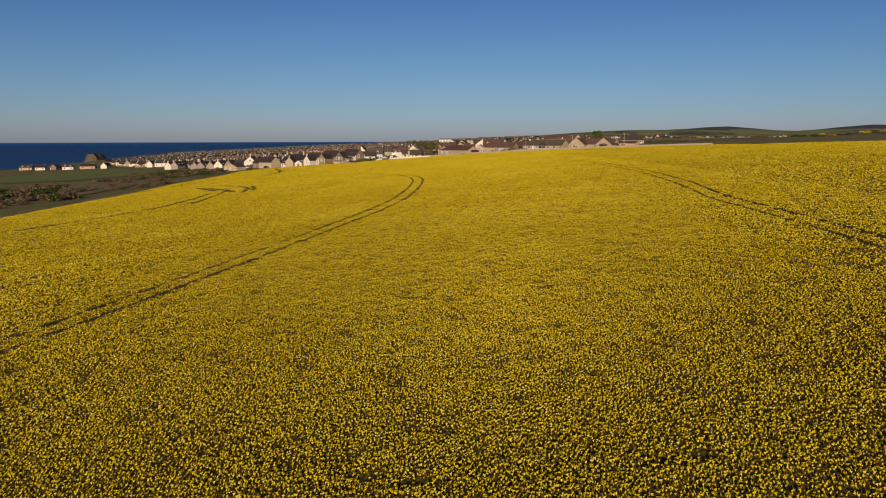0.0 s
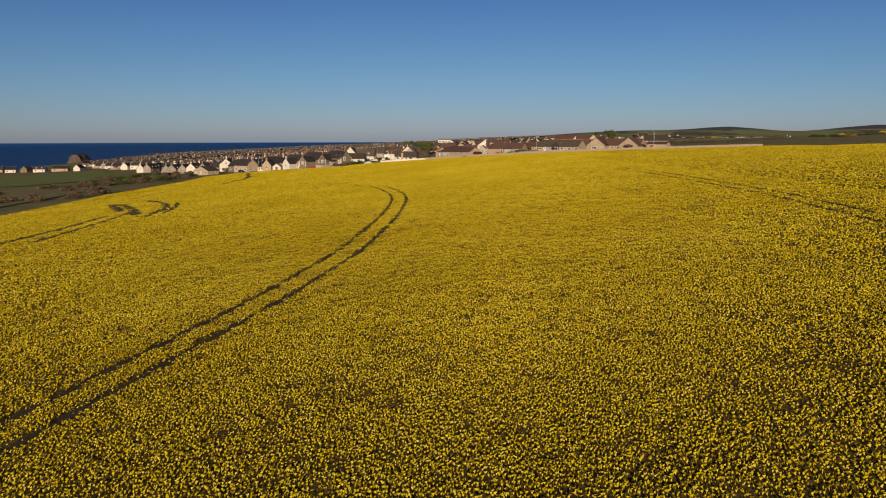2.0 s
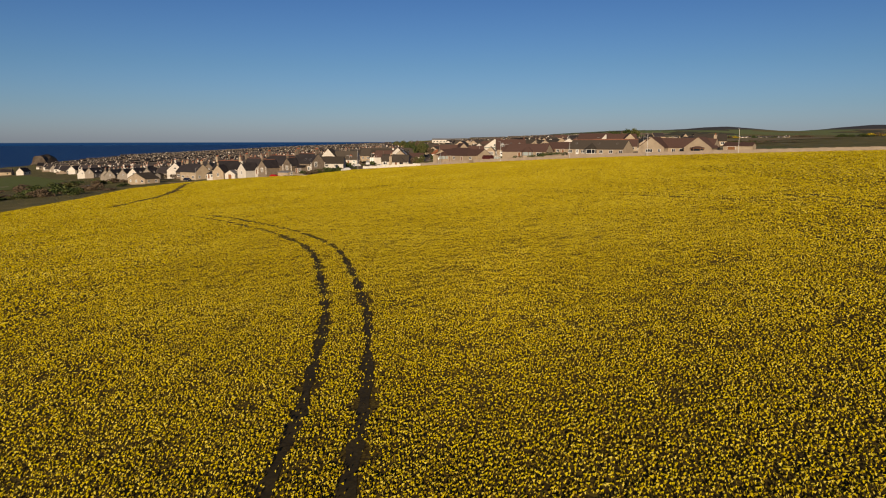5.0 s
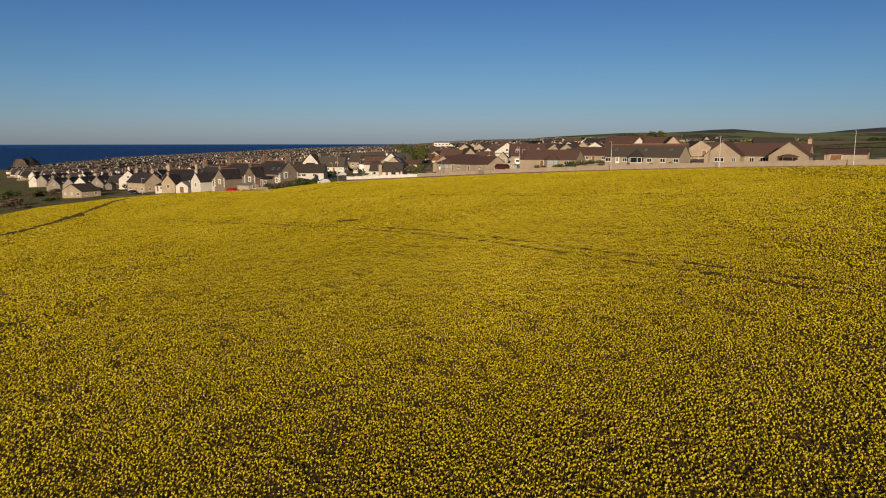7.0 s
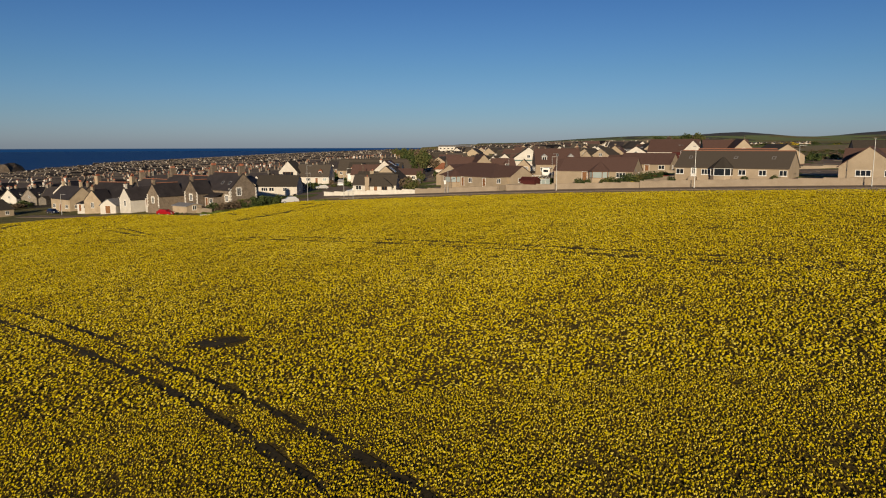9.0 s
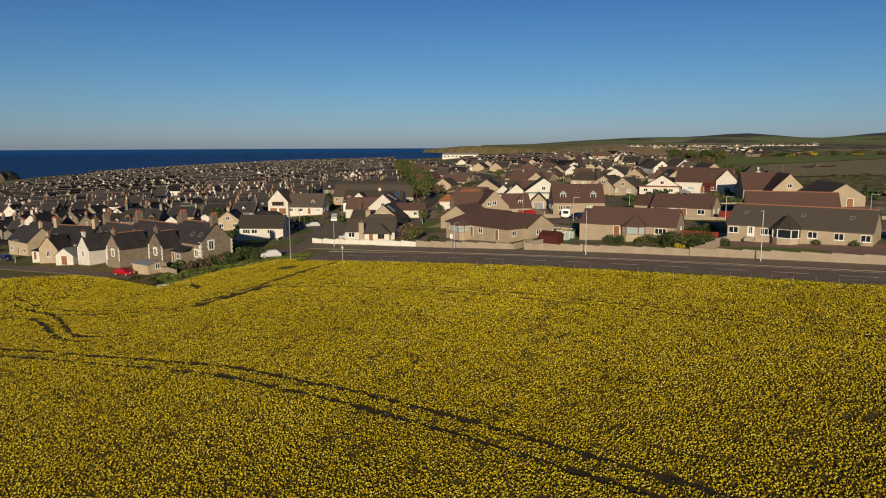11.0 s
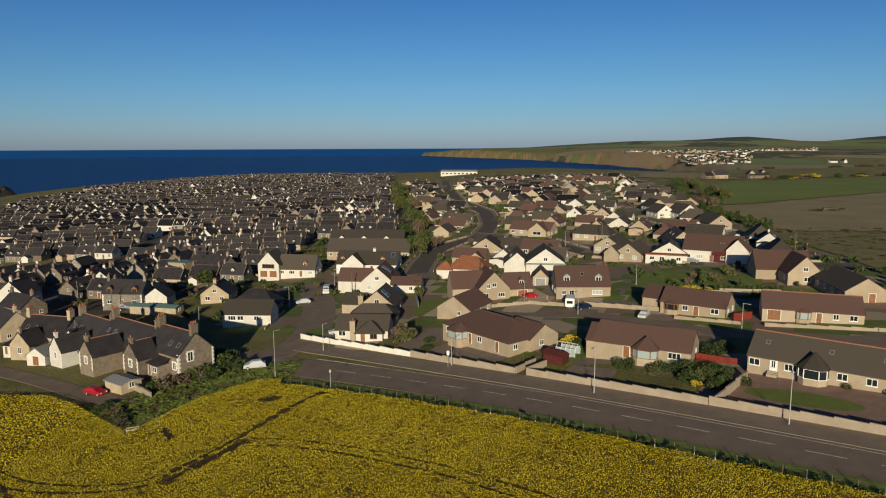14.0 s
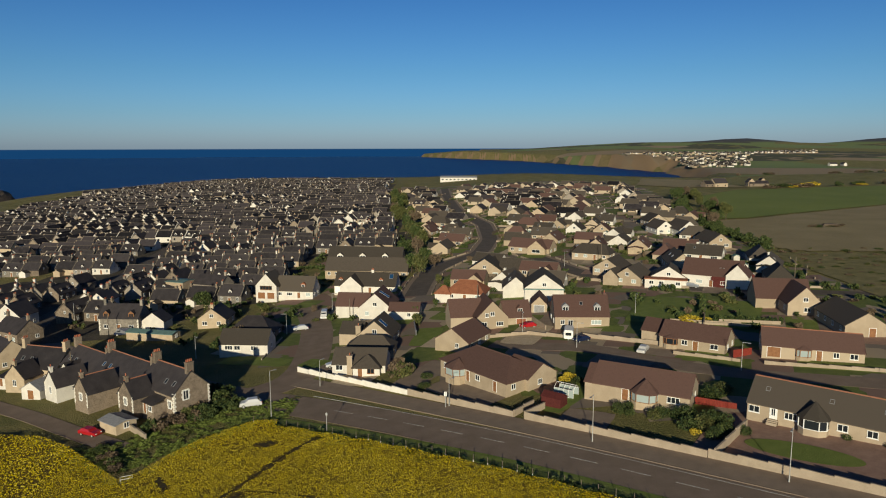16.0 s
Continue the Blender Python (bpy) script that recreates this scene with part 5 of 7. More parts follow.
def distance_to(path, x, y):
    best = 1e9
    for (ax, ay), (bx, by) in zip(path, path[1:]):
        dx, dy = bx - ax, by - ay
        t = min(1.0, max(0.0, ((x - ax) * dx + (y - ay) * dy) / (dx * dx + dy * dy)))
        best = min(best, math.hypot(x - ax - t * dx, y - ay - t * dy))
    return best


STREETS = {
    "road": ([(-9.9, 228), (-8, 252), (-5, 272), (3.1, 290), (16, 306.5), (23.3, 349), (23.6, 411), (14, 470), (8.8, 511), (1.6, 658), (0, 760)], 7.5, "grey asphalt residential street"),
    "road.001": ([(34, 300), (40.1, 280), (45.6, 258), (52.2, 239), (60.6, 227), (75.4, 212), (96.7, 204), (130, 190)], 7.0, "asphalt estate road between bungalows"),
    "road.002": ([(126, 558), (111.4, 466), (101.5, 400), (96.5, 338), (103.6, 305), (118, 262)], 6.5, "asphalt street at the edge of the fields"),
    "road.003": ([(-106, 183), (-121, 187), (-131, 207), (-137, 224), (-142, 258), (-145, 288), (-151, 340), (-165, 420)], 8.0, "asphalt street climbing through the old town"),
    "road.004": ([(118, 106), (84, 122), (69.9, 128.5), (57.7, 133), (48.9, 140), (41.5, 147.5), (34, 156.5), (28.3, 158.5), (19.2, 160.5), (11.7, 165)], 6.0, "asphalt access road behind the front row"),
    "road.005": ([(-125, 163), (-110, 152.5), (-97.4, 144.2), (-85.5, 136.8), (-73.6, 127.9), (-63.5, 120.9), (-57, 116.5)], 4.2, "narrow lane beside the stone terrace"),
}
for path, width, label in STREETS.values():
    strip("road", path, width, ASPHALT if width in (6.0, 4.2) else STREET, 0.09, label, "road")
    if width > 6.2 and path[0][0] > -50:
        strip("pavement", path, width + 3.4, FOOTWAY, 0.075, "pale tarred pavements along both sides of the street", "pavement")
TREELINE = [(-9.6, 282), (-20, 400), (-32, 520), (-49, 702), (-60, 800)]


def tree_x(y):
    for (ax, ay), (bx, by) in zip(TREELINE, TREELINE[1:]):
        if ay <= y <= by:
            return ax + (bx - ax) * (y - ay) / (by - ay)
    return TREELINE[0][0] if y < TREELINE[0][1] else TREELINE[-1][0]


def skews(h, L, W, eave, rise):
    """Raised stone copings along both gables."""
    def bar(bm):
        a = math.atan2(rise, W / 2)
        n = math.hypot(rise, W / 2) + 0.25
        vs = box(bm, -0.16, 0.16, -n, 0.08, 0.0, 0.24)
        bmesh.ops.rotate(bm, verts=vs, cent=(0, 0, 0), matrix=Matrix.Rotation(a, 3, "X"))
    me = cached(("skew", W, rise), bar)
    for x in (-L / 2, L / 2):
        for turn in (0, 180):
            spot(hang("skew", me, SKEW, h), x, 0, eave + rise, turn)


def cottage(x, y, rz, kind, L=10.5, form=0):
    """One of the small harbour-town cottages, or an estate bungalow in one of three forms."""
    wallm, roofm, label = {
        "stone": (STONE, SLATE, "brown stone cottage with slate roof and end chimneys"),
        "grey": (GREYSTONE, SLATE, "grey stone cottage with slate roof and end chimneys"),
        "white": (WHITE, SLATE, "white-painted cottage with slate roof and end chimneys"),
        "tan": (TAN, SLATE, "tan harled cottage with slate roof and end chimneys"),
        "cream": (CREAM, GREYTILE, "cream bungalow with a grey-brown tiled roof"),
        "brown": (CREAM, BROWNTILE, "cream bungalow with a brown tiled roof"),
        "pale": (WHITE, GREYTILE, "white bungalow with a grey-brown tiled roof"),
        "harl": (TAN, BROWNTILE, "tan harled bungalow with a brown tiled roof"),
    }[kind]
    modern = kind in ("cream", "brown", "pale", "harl")
    W, eave, rise = (7.8, 2.5, 2.7 + 0.4 * form) if modern else (6.8, 3.1 + 0.4 * (L > 11), 3.2)
    h = house("bungalow" if modern else "cottage", x, y, rz, label, group="estate bungalows" if modern else "old town cottages")
    block(h, L, W, eave, rise, wall=wallm, roof=roofm, hip=3.2 if form == 2 else 0.0, ridge=RIDGESTONE)
    if modern:
        if form == 0:
            block(h, 5, 5.4, eave, 2.0, L / 2 - 3.2, -W / 2 + 0.4, 90, wallm, roofm)
            window(h, L / 2 - 3.2, -W / 2 - 2.1, 0.9, 2.0, 1.2, lights=3, sill=False)
        else:
            window(h, L / 2 - 2.6, -W / 2, 0.8, 2.4, 1.3, lights=3, sill=False)
        if form == 1:
            chimney(h, -L / 5, 0.4, eave + rise - 1, eave + rise + 0.9, 0.8, 0.6, 0, wallm, 0)
            window(h, L / 2, 0.4, eave + 0.2, 1.2, 1.1, rz=90, sill=False)
            skylight(h, -L / 4, -W / 4, eave + rise / 2 + 0.17, math.degrees(math.atan2(rise, W / 2)))
            block(h, 3.2, 5.6, 2.2, 0.5, -L / 2 - 1.6, 0.8, 0, wallm, roofm)
        window(h, -L / 2 + 2.0, -W / 2, 0.9, 1.6, 1.2, sill=False)
        window(h, -L / 2, -1.2, 0.9, 1.1, 1.2, rz=-90, sill=False)
        door(h, -0.6, -W / 2, 0.1, 1.0)
    else:
        skews(h, L, W, eave, rise)
        for side in (-1, 1):
            c = chimney(h, side * (L / 2 - 0.4), 0, eave + 1, eave + rise + 1.15, 0.95, 0.62, 0, wallm, 90)

            def pot(bm):
                prism(bm, circle(0.14, 6), 0, 0.45, 0.85)
            for px in (-0.25, 0.25):
                hang("chimney_pot", cached(("small_pot",), pot), POT, c).location = (px, 0, 0)
        for xx in (-L / 3, L / 3):
            window(h, xx, -W / 2, 1.0, 1.0, 1.4, sill=False)
        door(h, 0, -W / 2, 0.1, 1.0)
        window(h, L / 2, 0.3, eave - 0.2, 0.8, 1.0, rz=90, sill=False)
        window(h, -L / 2, -0.3, eave - 0.2, 0.8, 1.0, rz=-90, sill=False)
        for xx in (-L / 5, L / 5) if L > 10 else (0,):
            dormer(h, xx, -W / 2 + 0.7, eave + 0.4, 1.2, 1.0, roofm, WHITE if kind in ("white", "grey") else wallm, depth=1.9)
        block(h, 3.6, 3.4, 2.2, 0.9, L / 5, W / 2 + 1.6, 90, WHITE if kind == "stone" else wallm, GREYTILE)
    return h


def turn_about(x, y, rz):
    return pose(x, y, land(x, y), 0, 0, rz)


def inshore(x, y):
    return coast_distance(x, y)


rng = random.Random(11)
templates, singles, distant = {}, 0, []
GRID = radians(-9)
gx, gy = Vector((math.cos(GRID), math.sin(GRID))), Vector((-math.sin(GRID), math.cos(GRID)))
for row in range(0, 72):
    s = -680 + rng.uniform(0, 8)
    while s < 140:
        L = rng.choice((9.0, 10.5, 10.5, 12.5))
        x0, y0 = Vector((0, 215)) + gx * s + gy * row * 17.8
        turned = 0.15 + 0.75 * ease(noise.noise((x0 * 0.009, y0 * 0.009, 2)) * 2.2 + 0.42) * (1.0 if y0 < 620 else 0.5)
        if x0 > -130 and y0 > 330:
            turned *= 0.4
        if x0 < -120 and y0 < 330:
            turned = 0.85
        across = rng.random() < turned
        step = rng.choice((7.6, 8.4, 10.5)) if across else L + rng.choice((0.3, 0.3, 0.3, 1.2, 4.5))
        p = Vector((0, 215)) + gx * (s + step / 2) + gy * (row * 17.8 + rng.uniform(-1.6, 1.6) + 5 * math.sin(s * 0.011))
        s += step
        x, y = p
        if x > tree_x(y) - 8 or x < -0.66 * y - 30 or inshore(x, y) < 150 + 50 * noise.noise((x * 0.006, y * 0.006, 8)):
            continue
        if x < -250 and y < 420 or x < -205 and y < 300 or x > -112 and y < 235 or (x + 200) ** 2 / 1600 + (y - 300) ** 2 / 900 < 1:
            continue
        if -66 < x < -12 and y < 335 or rng.random() < 0.06 or not free(x, y, 4.4):
            continue
        if any(distance_to(pth, x, y) < w / 2 + 5.5 for pth, w, _ in STREETS.values()):
            continue
        rz = math.degrees(GRID) + (90 if across else 0) + (180 if rng.random() < 0.35 else 0) + rng.uniform(-3, 3)
        kind = rng.choices(("stone", "grey", "white", "tan"), (4, 5, 3.4, 1.6) if x > -210 and y < 800 else (2, 3, 5, 1))[0]
        d = math.hypot(x, y)
        if d < 430 and singles < 150:
            key = (kind, L)
            if key not in templates:
                templates[key] = cottage(x, y, rz, kind, L)
            else:
                copy_thing(templates[key], turn_about(x, y, rz))
            singles += 1
        else:
            distant.append((x, y, rz, L, rng.uniform(6.4, 7.4), rng.uniform(2.7, 3.9), rng.uniform(2.6, 3.4), kind))
# bungalows of the newer estate
estate = []
for row in range(0, 26):
    s = -60.0 - 9 * row + rng.uniform(0, 8)
    while s < 190 - 6 * row:
        L = rng.choice((10.5, 12.0, 13.5))
        p = Vector((-30, 255)) + Vector((0.92, -0.39)) * s + Vector((0.39, 0.92)) * (row * 18.0 + rng.uniform(-2.5, 2.5))
        s += L + rng.uniform(2.5, 6)
        x, y = p
        if not (tree_x(y) + 9 < x < 128 + 0.12 * (y - 300)) or y > 850 or y < 205 or not free(x, y, 7) or rng.random() < 0.08:
            continue
        if any(distance_to(pth, x, y) < w / 2 + 7 for pth, w, _ in STREETS.values()):
            continue
        rz = -23 + rng.choice((0, 0, 180, 90, -90, 90)) + rng.uniform(-9, 9)
        estate.append((x, y, rz))
        kind, form = rng.choice(("cream", "brown", "pale", "harl", "pale")), rng.choice((0, 1, 1, 2))
        if math.hypot(x, y) < 430:
            key = (kind, L, form)
            if key not in templates:
                templates[key] = cottage(x, y, rz, kind, L, form)
            else:
                copy_thing(templates[key], turn_about(x, y, rz))
        else:
            distant.append((x, y, rz, L, 9, 2.6, 3.0, rng.choice(("cream", "brown", "tan", "grey", "white"))))


def many_houses(name, rows, height, label):
    """Roofs too far off to pick apart: walls, slopes, stacks and dark windows of each, in one mesh."""
    mats = [STONE, GREYSTONE, WHITE, TAN, CREAM, OLDSLATE, GREYTILE, BROWNTILE, GLASS, SKEW, RIDGESTONE]
    slot = {"stone": 0, "grey": 1, "white": 2, "tan": 3, "cream": 4, "brown": 4}
    verts, faces, index = [], [], []

    def add(m, pts, fs, k):
        b = len(verts)
        verts.extend((m @ Vector(p))[:] for p in pts)
        faces.extend(tuple(b + i for i in f) for f in fs)
        index.extend([k] * len(fs))

    cube = ((3, 2, 1, 0), (4, 5, 6, 7), (0, 1, 5, 4), (1, 2, 6, 5), (2, 3, 7, 6), (3, 0, 4, 7))
    for x, y, rz, L, W, e, r, kind in rows:
        m = pose(x, y, height(x, y), 0, 0, rz)
        a, w, k = L / 2, W / 2, slot[kind]
        add(m, [(-a, -w, -2), (a, -w, -2), (a, w, -2), (-a, w, -2), (-a, -w, e), (a, -w, e), (a, w, e), (-a, w, e), (-a, 0, e + r), (a, 0, e + r)],
            [(0, 1, 5, 4), (2, 3, 7, 6), (1, 2, 6, 9, 5), (3, 0, 4, 8, 7)], k)
        o, q = w + 0.3, e - 0.3 * r / w
        rk = {"cream": 6, "brown": 7}.get(kind, 5)
        add(m, [(-a - 0.15, -o, q), (a + 0.15, -o, q), (a + 0.15, 0, e + r), (-a - 0.15, 0, e + r), (a + 0.15, o, q), (-a - 0.15, o, q),
                (-a - 0.15, -o, q + 0.16), (a + 0.15, -o, q + 0.16), (a + 0.15, 0, e + r + 0.16), (-a - 0.15, 0, e + r + 0.16), (a + 0.15, o, q + 0.16), (-a - 0.15, o, q + 0.16)],
            [(6, 7, 8, 9), (8, 10, 11, 9), (0, 1, 7, 6), (1, 2, 8, 7), (2, 4, 10, 8), (4, 5, 11, 10), (5, 3, 9, 11), (3, 0, 6, 9)], rk)
        add(m, [(-a, -0.2, e + r + 0.14), (a, -0.2, e + r + 0.14), (a, 0, e + r + 0.34), (-a, 0, e + r + 0.34), (a, 0.2, e + r + 0.14), (-a, 0.2, e + r + 0.14)],
            [(0, 1, 2, 3), (3, 2, 4, 5)], 10)
        if rk == 5:
            coped = noise.noise((x * 0.31, y * 0.31, 6)) > -0.1
            tall = 0.6 + 0.5 * noise.noise((x * 0.3, y * 0.3, 1))
            for s in (-1, 1):
                c = s * (a - 0.05)
                for side in (-1, 1) if coped else ():
                    add(m, [(c + i * 0.17, side * f * o, e + r - f * (e + r - q) + z) for f, z in ((0, 0.1), (1, 0.1), (1, 0.44), (0, 0.44)) for i in (-1, 1)],
                        [(0, 2, 4, 6), (1, 7, 5, 3), (6, 4, 5, 7), (2, 3, 5, 4)], 2 if k == 2 else 9)
                if noise.noise((x * 0.7 + s, y * 0.7, 4)) > -0.15:
                    c = s * (a - 0.45)
                    add(m, [(c + i * 0.28, j * 0.42, z) for z in (e + r * 0.6, e + r + tall) for i, j in ((-1, -1), (1, -1), (1, 1), (-1, 1))], cube, 0 if k != 1 else 1)
            if noise.noise((x * 0.5, y * 0.5, 9)) > 0.05:
                for c in (-L * 0.22, L * 0.22):
                    add(m, [(c + i * 0.65, -w + 0.5 + j, z) for z in (e, e + 1.5) for i, j in ((-1, 0), (1, 0), (1, 2.2), (-1, 2.2))] + [(c, -w + 0.5, e + 2.1), (c, -w + 3.0, e + 2.1)],
                        [(0, 1, 5, 8, 4), (1, 2, 6, 5), (3, 0, 4, 7)], 2 if k != 0 else 3)
                    add(m, [(c - 0.8, -w + 0.4, e + 1.4), (c, -w + 0.4, e + 2.2), (c + 0.8, -w + 0.4, e + 1.4), (c - 0.8, -w + 3.2, e + 1.4), (c, -w + 3.2, e + 2.2), (c + 0.8, -w + 3.2, e + 1.4)],
                        [(1, 0, 3, 4), (2, 1, 4, 5)], 5)
                    add(m, [(c + i * 0.4, -w + 0.47, z) for z in (e + 0.5, e + 1.4) for i in (-1, 1)], [(0, 1, 3, 2)], 8)
            if noise.noise((x * 0.4, y * 0.6, 12)) > 0:
                b = w + 3.4
                add(m, [(i, j, z) for i, j, z in ((-2, w, 0), (2, w, 0), (2, b, 0), (-2, b, 0), (-2, w, 3.0), (2, w, 3.0), (2, b, 2.1), (-2, b, 2.1))], cube[2:], 2 if k != 2 else 3)
                add(m, [(-2.2, w, 3.1), (2.2, w, 3.1), (2.2, b + 0.2, 2.15), (-2.2, b + 0.2, 2.15)], [(0, 1, 2, 3)], 6)
        for s in (-0.3, 0.3):
            for side in (-1, 1):
                add(m, [(s * L + i * 0.55, side * (w + 0.03), z) for z in (1.0, 2.3) for i in (-1, 1)], [(0, 1, 3, 2) if side < 0 else (1, 0, 2, 3)], 8)
    me = mesh(name, verts, faces)
    for m in mats:
        me.materials.append(m)
    me.polygons.foreach_set("material_index", index)
    ob = new(name, me)
    return tagged(ob, label, "houses", kind="stuff")


# front lawns and drives of the estate
def plots(name, rows, material, label):
    verts, faces = [], []
    for x, y, rz, ox, oy, L, W in rows:
        c, s = math.cos(radians(rz)), math.sin(radians(rz))
        b = len(verts)
        for v in (-0.5, 0, 0.5):
            for u in (-0.5, 0, 0.5):
                a, d = ox + u * L, oy + v * W
                px, py = x + a * c - d * s, y + a * s + d * c
                verts.append((px, py, land(px, py) + 0.11))
        faces += [(b + j * 3 + i, b + j * 3 + i + 1, b + j * 3 + i + 4, b + j * 3 + i + 3) for j in (0, 1) for i in (0, 1)]
    return tagged(hang(name, mesh(name, verts, faces), material), label, "gardens", kind="stuff")


plots("garden_lawns", [(x, y, rz, -3.0, -8.5, 7, 6) for x, y, rz in estate] + [(x, y, rz, 0.0, 7.5, 11, 6) for x, y, rz in estate], GRASS, "small mown lawns round the bungalows")
plots("garden_drives", [(x, y, rz, 4.2, -9.5, 4, 7) for x, y, rz in estate], FOOTWAY, "short tarred drives beside the bungalows")
many_houses("distant_town", distant, land, "dense rows of slate-roofed cottages towards the coast")
# the town across the bay
far_rows = []
rng = random.Random(5)
for _ in range(520):
    t = rng.random()
    if t < 0.62:
        y = rng.uniform(2250, 3300)
        x = y * rng.uniform(0.255, 0.44)
    elif t < 0.8:
        y = rng.uniform(2150, 2450)
        x = y * rng.uniform(0.30, 0.41)
    else:
        y = rng.uniform(3200, 3600)
        x = y * rng.uniform(0.44, 0.53)
    if inshore(x, y) > 40:
        far_rows.append((x, y, rng.uniform(-30, 30) + rng.choice((0, 90)), rng.uniform(10, 20), 9, rng.uniform(3.5, 6), 3.4, rng.choice(("white", "white", "tan", "cream", "grey"))))
many_houses("far_town", far_rows, terrain, "pale houses of a town across the bay")


# ---- plants ----
def leaf_cloud(n, rx, rz, size, seed, lobes=7, squash=1.0):
    """A crown: many small leaf blades spread over uneven lobes, with gaps between."""
    r = random.Random(seed)
    centres = [(r.uniform(-0.62, 0.62) * rx * squash, r.uniform(-0.62, 0.62) * rx * squash, r.uniform(0.25, 0.8) * rz * (1.0 if squash == 1 else 0.75), r.uniform(0.3, 0.55) + (1 - squash) * 0.45) for _ in range(lobes)]
    verts, faces = [], []
    for i in range(n):
        cx, cy, cz, k = r.choice(centres)
        a, u = r.uniform(0, 6.283), r.uniform(-0.8, 1)
        q = k * r.uniform(0.75, 1.1)
        s = math.sqrt(1 - u * u)
        p = Vector((cx + q * rx * s * math.cos(a), cy + q * rx * s * math.sin(a), max(0.03, cz + q * rz * u * 0.8)))
        d = Vector((r.gauss(0, 1), r.gauss(0, 1), r.gauss(0, 1))).normalized()
        e = d.orthogonal().normalized()
        f = d.cross(e)
        z = size * r.uniform(0.6, 1.5)
        b = len(verts)
        verts += [(p + e * z)[:], (p + f * z * 0.6)[:], (p - e * z)[:], (p - f * z * 0.6)[:]]
        faces.append((b, b + 1, b + 2, b + 3))
    return mesh("crown", verts, faces)


CROWNS = {}


def plant(name, x, y, h, r, material, label, kind="bush", seed=0, z=None):
    """A bush (leaves from the ground) or a tree (tapered trunk with limbs under its crown)."""
    base = thing(name, x, y, (seed * 77) % 360, z, label, "tree" if kind == "tree" else "bush")
    key = (kind, seed % 4, material.name)
    if key not in CROWNS:
        n, size, lobes = {"tree": (1500, 0.075, 11), "bush": (620, 0.10, 7), "ball": (900, 0.075, 3)}[kind]
        CROWNS[key] = leaf_cloud(n, 1.0, 1.0, size, seed % 4 + 3, lobes, 0.35 if kind == "ball" else 1.0)
    c = hang("crown" if kind == "tree" else "foliage", CROWNS[key], material, base)
    if kind == "tree":
        c.location, c.scale = (0, 0, h * 0.28), (r, r, h * 0.74)

        def wood(bm):
            prism(bm, circle(0.22, 7), -0.4, 2.2, 0.6)
            for i in range(5):
                a = 1.3 * i
                t = [bm.verts.new((0.11 * math.cos(a + b), 0.11 * math.sin(a + b), 1.6 + 0.12 * i)) for b in (0, 2.1, 4.2)]
                u = [bm.verts.new((1.3 * math.cos(a) + 0.04 * math.cos(b), 1.3 * math.sin(a) + 0.04 * math.sin(b), 3.6 + 0.3 * i)) for b in (0, 2.1, 4.2)]
                for k in range(3):
                    bm.faces.new((t[k], t[(k + 1) % 3], u[(k + 1) % 3], u[k]))
        t = hang("trunk", cached(("trunk",), wood), BARK, base)
        t.scale = (h / 7, h / 7, h / 6.5)
    else:
        c.scale = (r, r, h)
    return base


def scrub(name, rows, material, label, clouds=None):
    """Shrubs past counting, joined: the same uneven clumps of leaf blades, set down at many places."""
    verts, faces = [], []
    for k, (x, y, h, r) in enumerate(rows):
        cloud = (clouds or scrub_clouds)[k % 4]
        z, b = terrain(x, y), len(verts)
        c, s = math.cos(k * 1.7), math.sin(k * 1.7)
        verts += [(x + (p[0] * c - p[1] * s) * r, y + (p[0] * s + p[1] * c) * r, z + p[2] * h) for p in cloud[0]]
        faces += [tuple(b + i for i in f) for f in cloud[1]]
    return tagged(hang(name, mesh(name, verts, faces), material), label, "scrub", kind="stuff")


scrub_clouds = []
for k in range(4):
    me = leaf_cloud(420, 1.0, 1.0, 0.13, 40 + k, 7)
    scrub_clouds.append(([v.co[:] for v in me.vertices], [tuple(p.vertices) for p in me.polygons]))
light_clouds = []
for k in range(4):
    me = leaf_cloud(110, 1.0, 1.0, 0.24, 60 + k, 6)
    light_clouds.append(([v.co[:] for v in me.vertices], [tuple(p.vertices) for p in me.polygons]))
rng = random.Random(21)
for k in range(26):
    y = 285 + k * 17 + rng.uniform(-5, 5)
    plant("tree", tree_x(y) + rng.uniform(-6, 5), y, rng.uniform(5.5, 9), rng.uniform(2.6, 4.2), rng.choice((LEAF, LEAFY, TWIG)), "spring-leaved tree in the belt between the estates", "tree", k)
for k in range(16):
    y = rng.uniform(345, 560)
    plant("tree", 142 + (y - 345) * 0.2 + rng.uniform(-7, 10), y, rng.uniform(5, 9), rng.uniform(2.5, 4.2), rng.choice((LEAF, TWIG, LEAFY)), "tree at the edge of the green field", "tree", k + 3)
for x, y, h, r, m in ((-9.2, 146, 3.4, 2.9, TWIG), (-8.4, 145, 3.0, 2.3, LEAFY), (-8.0, 190, 3.0, 1.6, LEAFY), (-8.6, 198, 3.4, 1.5, LEAF), (-72, 210, 4.5, 2.2, TWIG), (-57.5, 186, 4.0, 2.0, TWIG),
                      (-84, 236, 5, 3, LEAF), (-10, 262, 8, 3.2, LEAFY), (-13, 272, 7, 3, LEAF), (-4, 280, 5, 2.6, TWIG), (-2, 248, 3, 1.6, LEAFY), (46, 200, 3, 2, TWIG)):
    plant("tree" if h > 3.5 else "bush", x, y, h, r, m, "garden tree with thin spring leaves" if h > 3.5 else "garden shrub in spring leaf", "tree" if h > 3.5 else "bush", int(x * 3 + y) % 11)
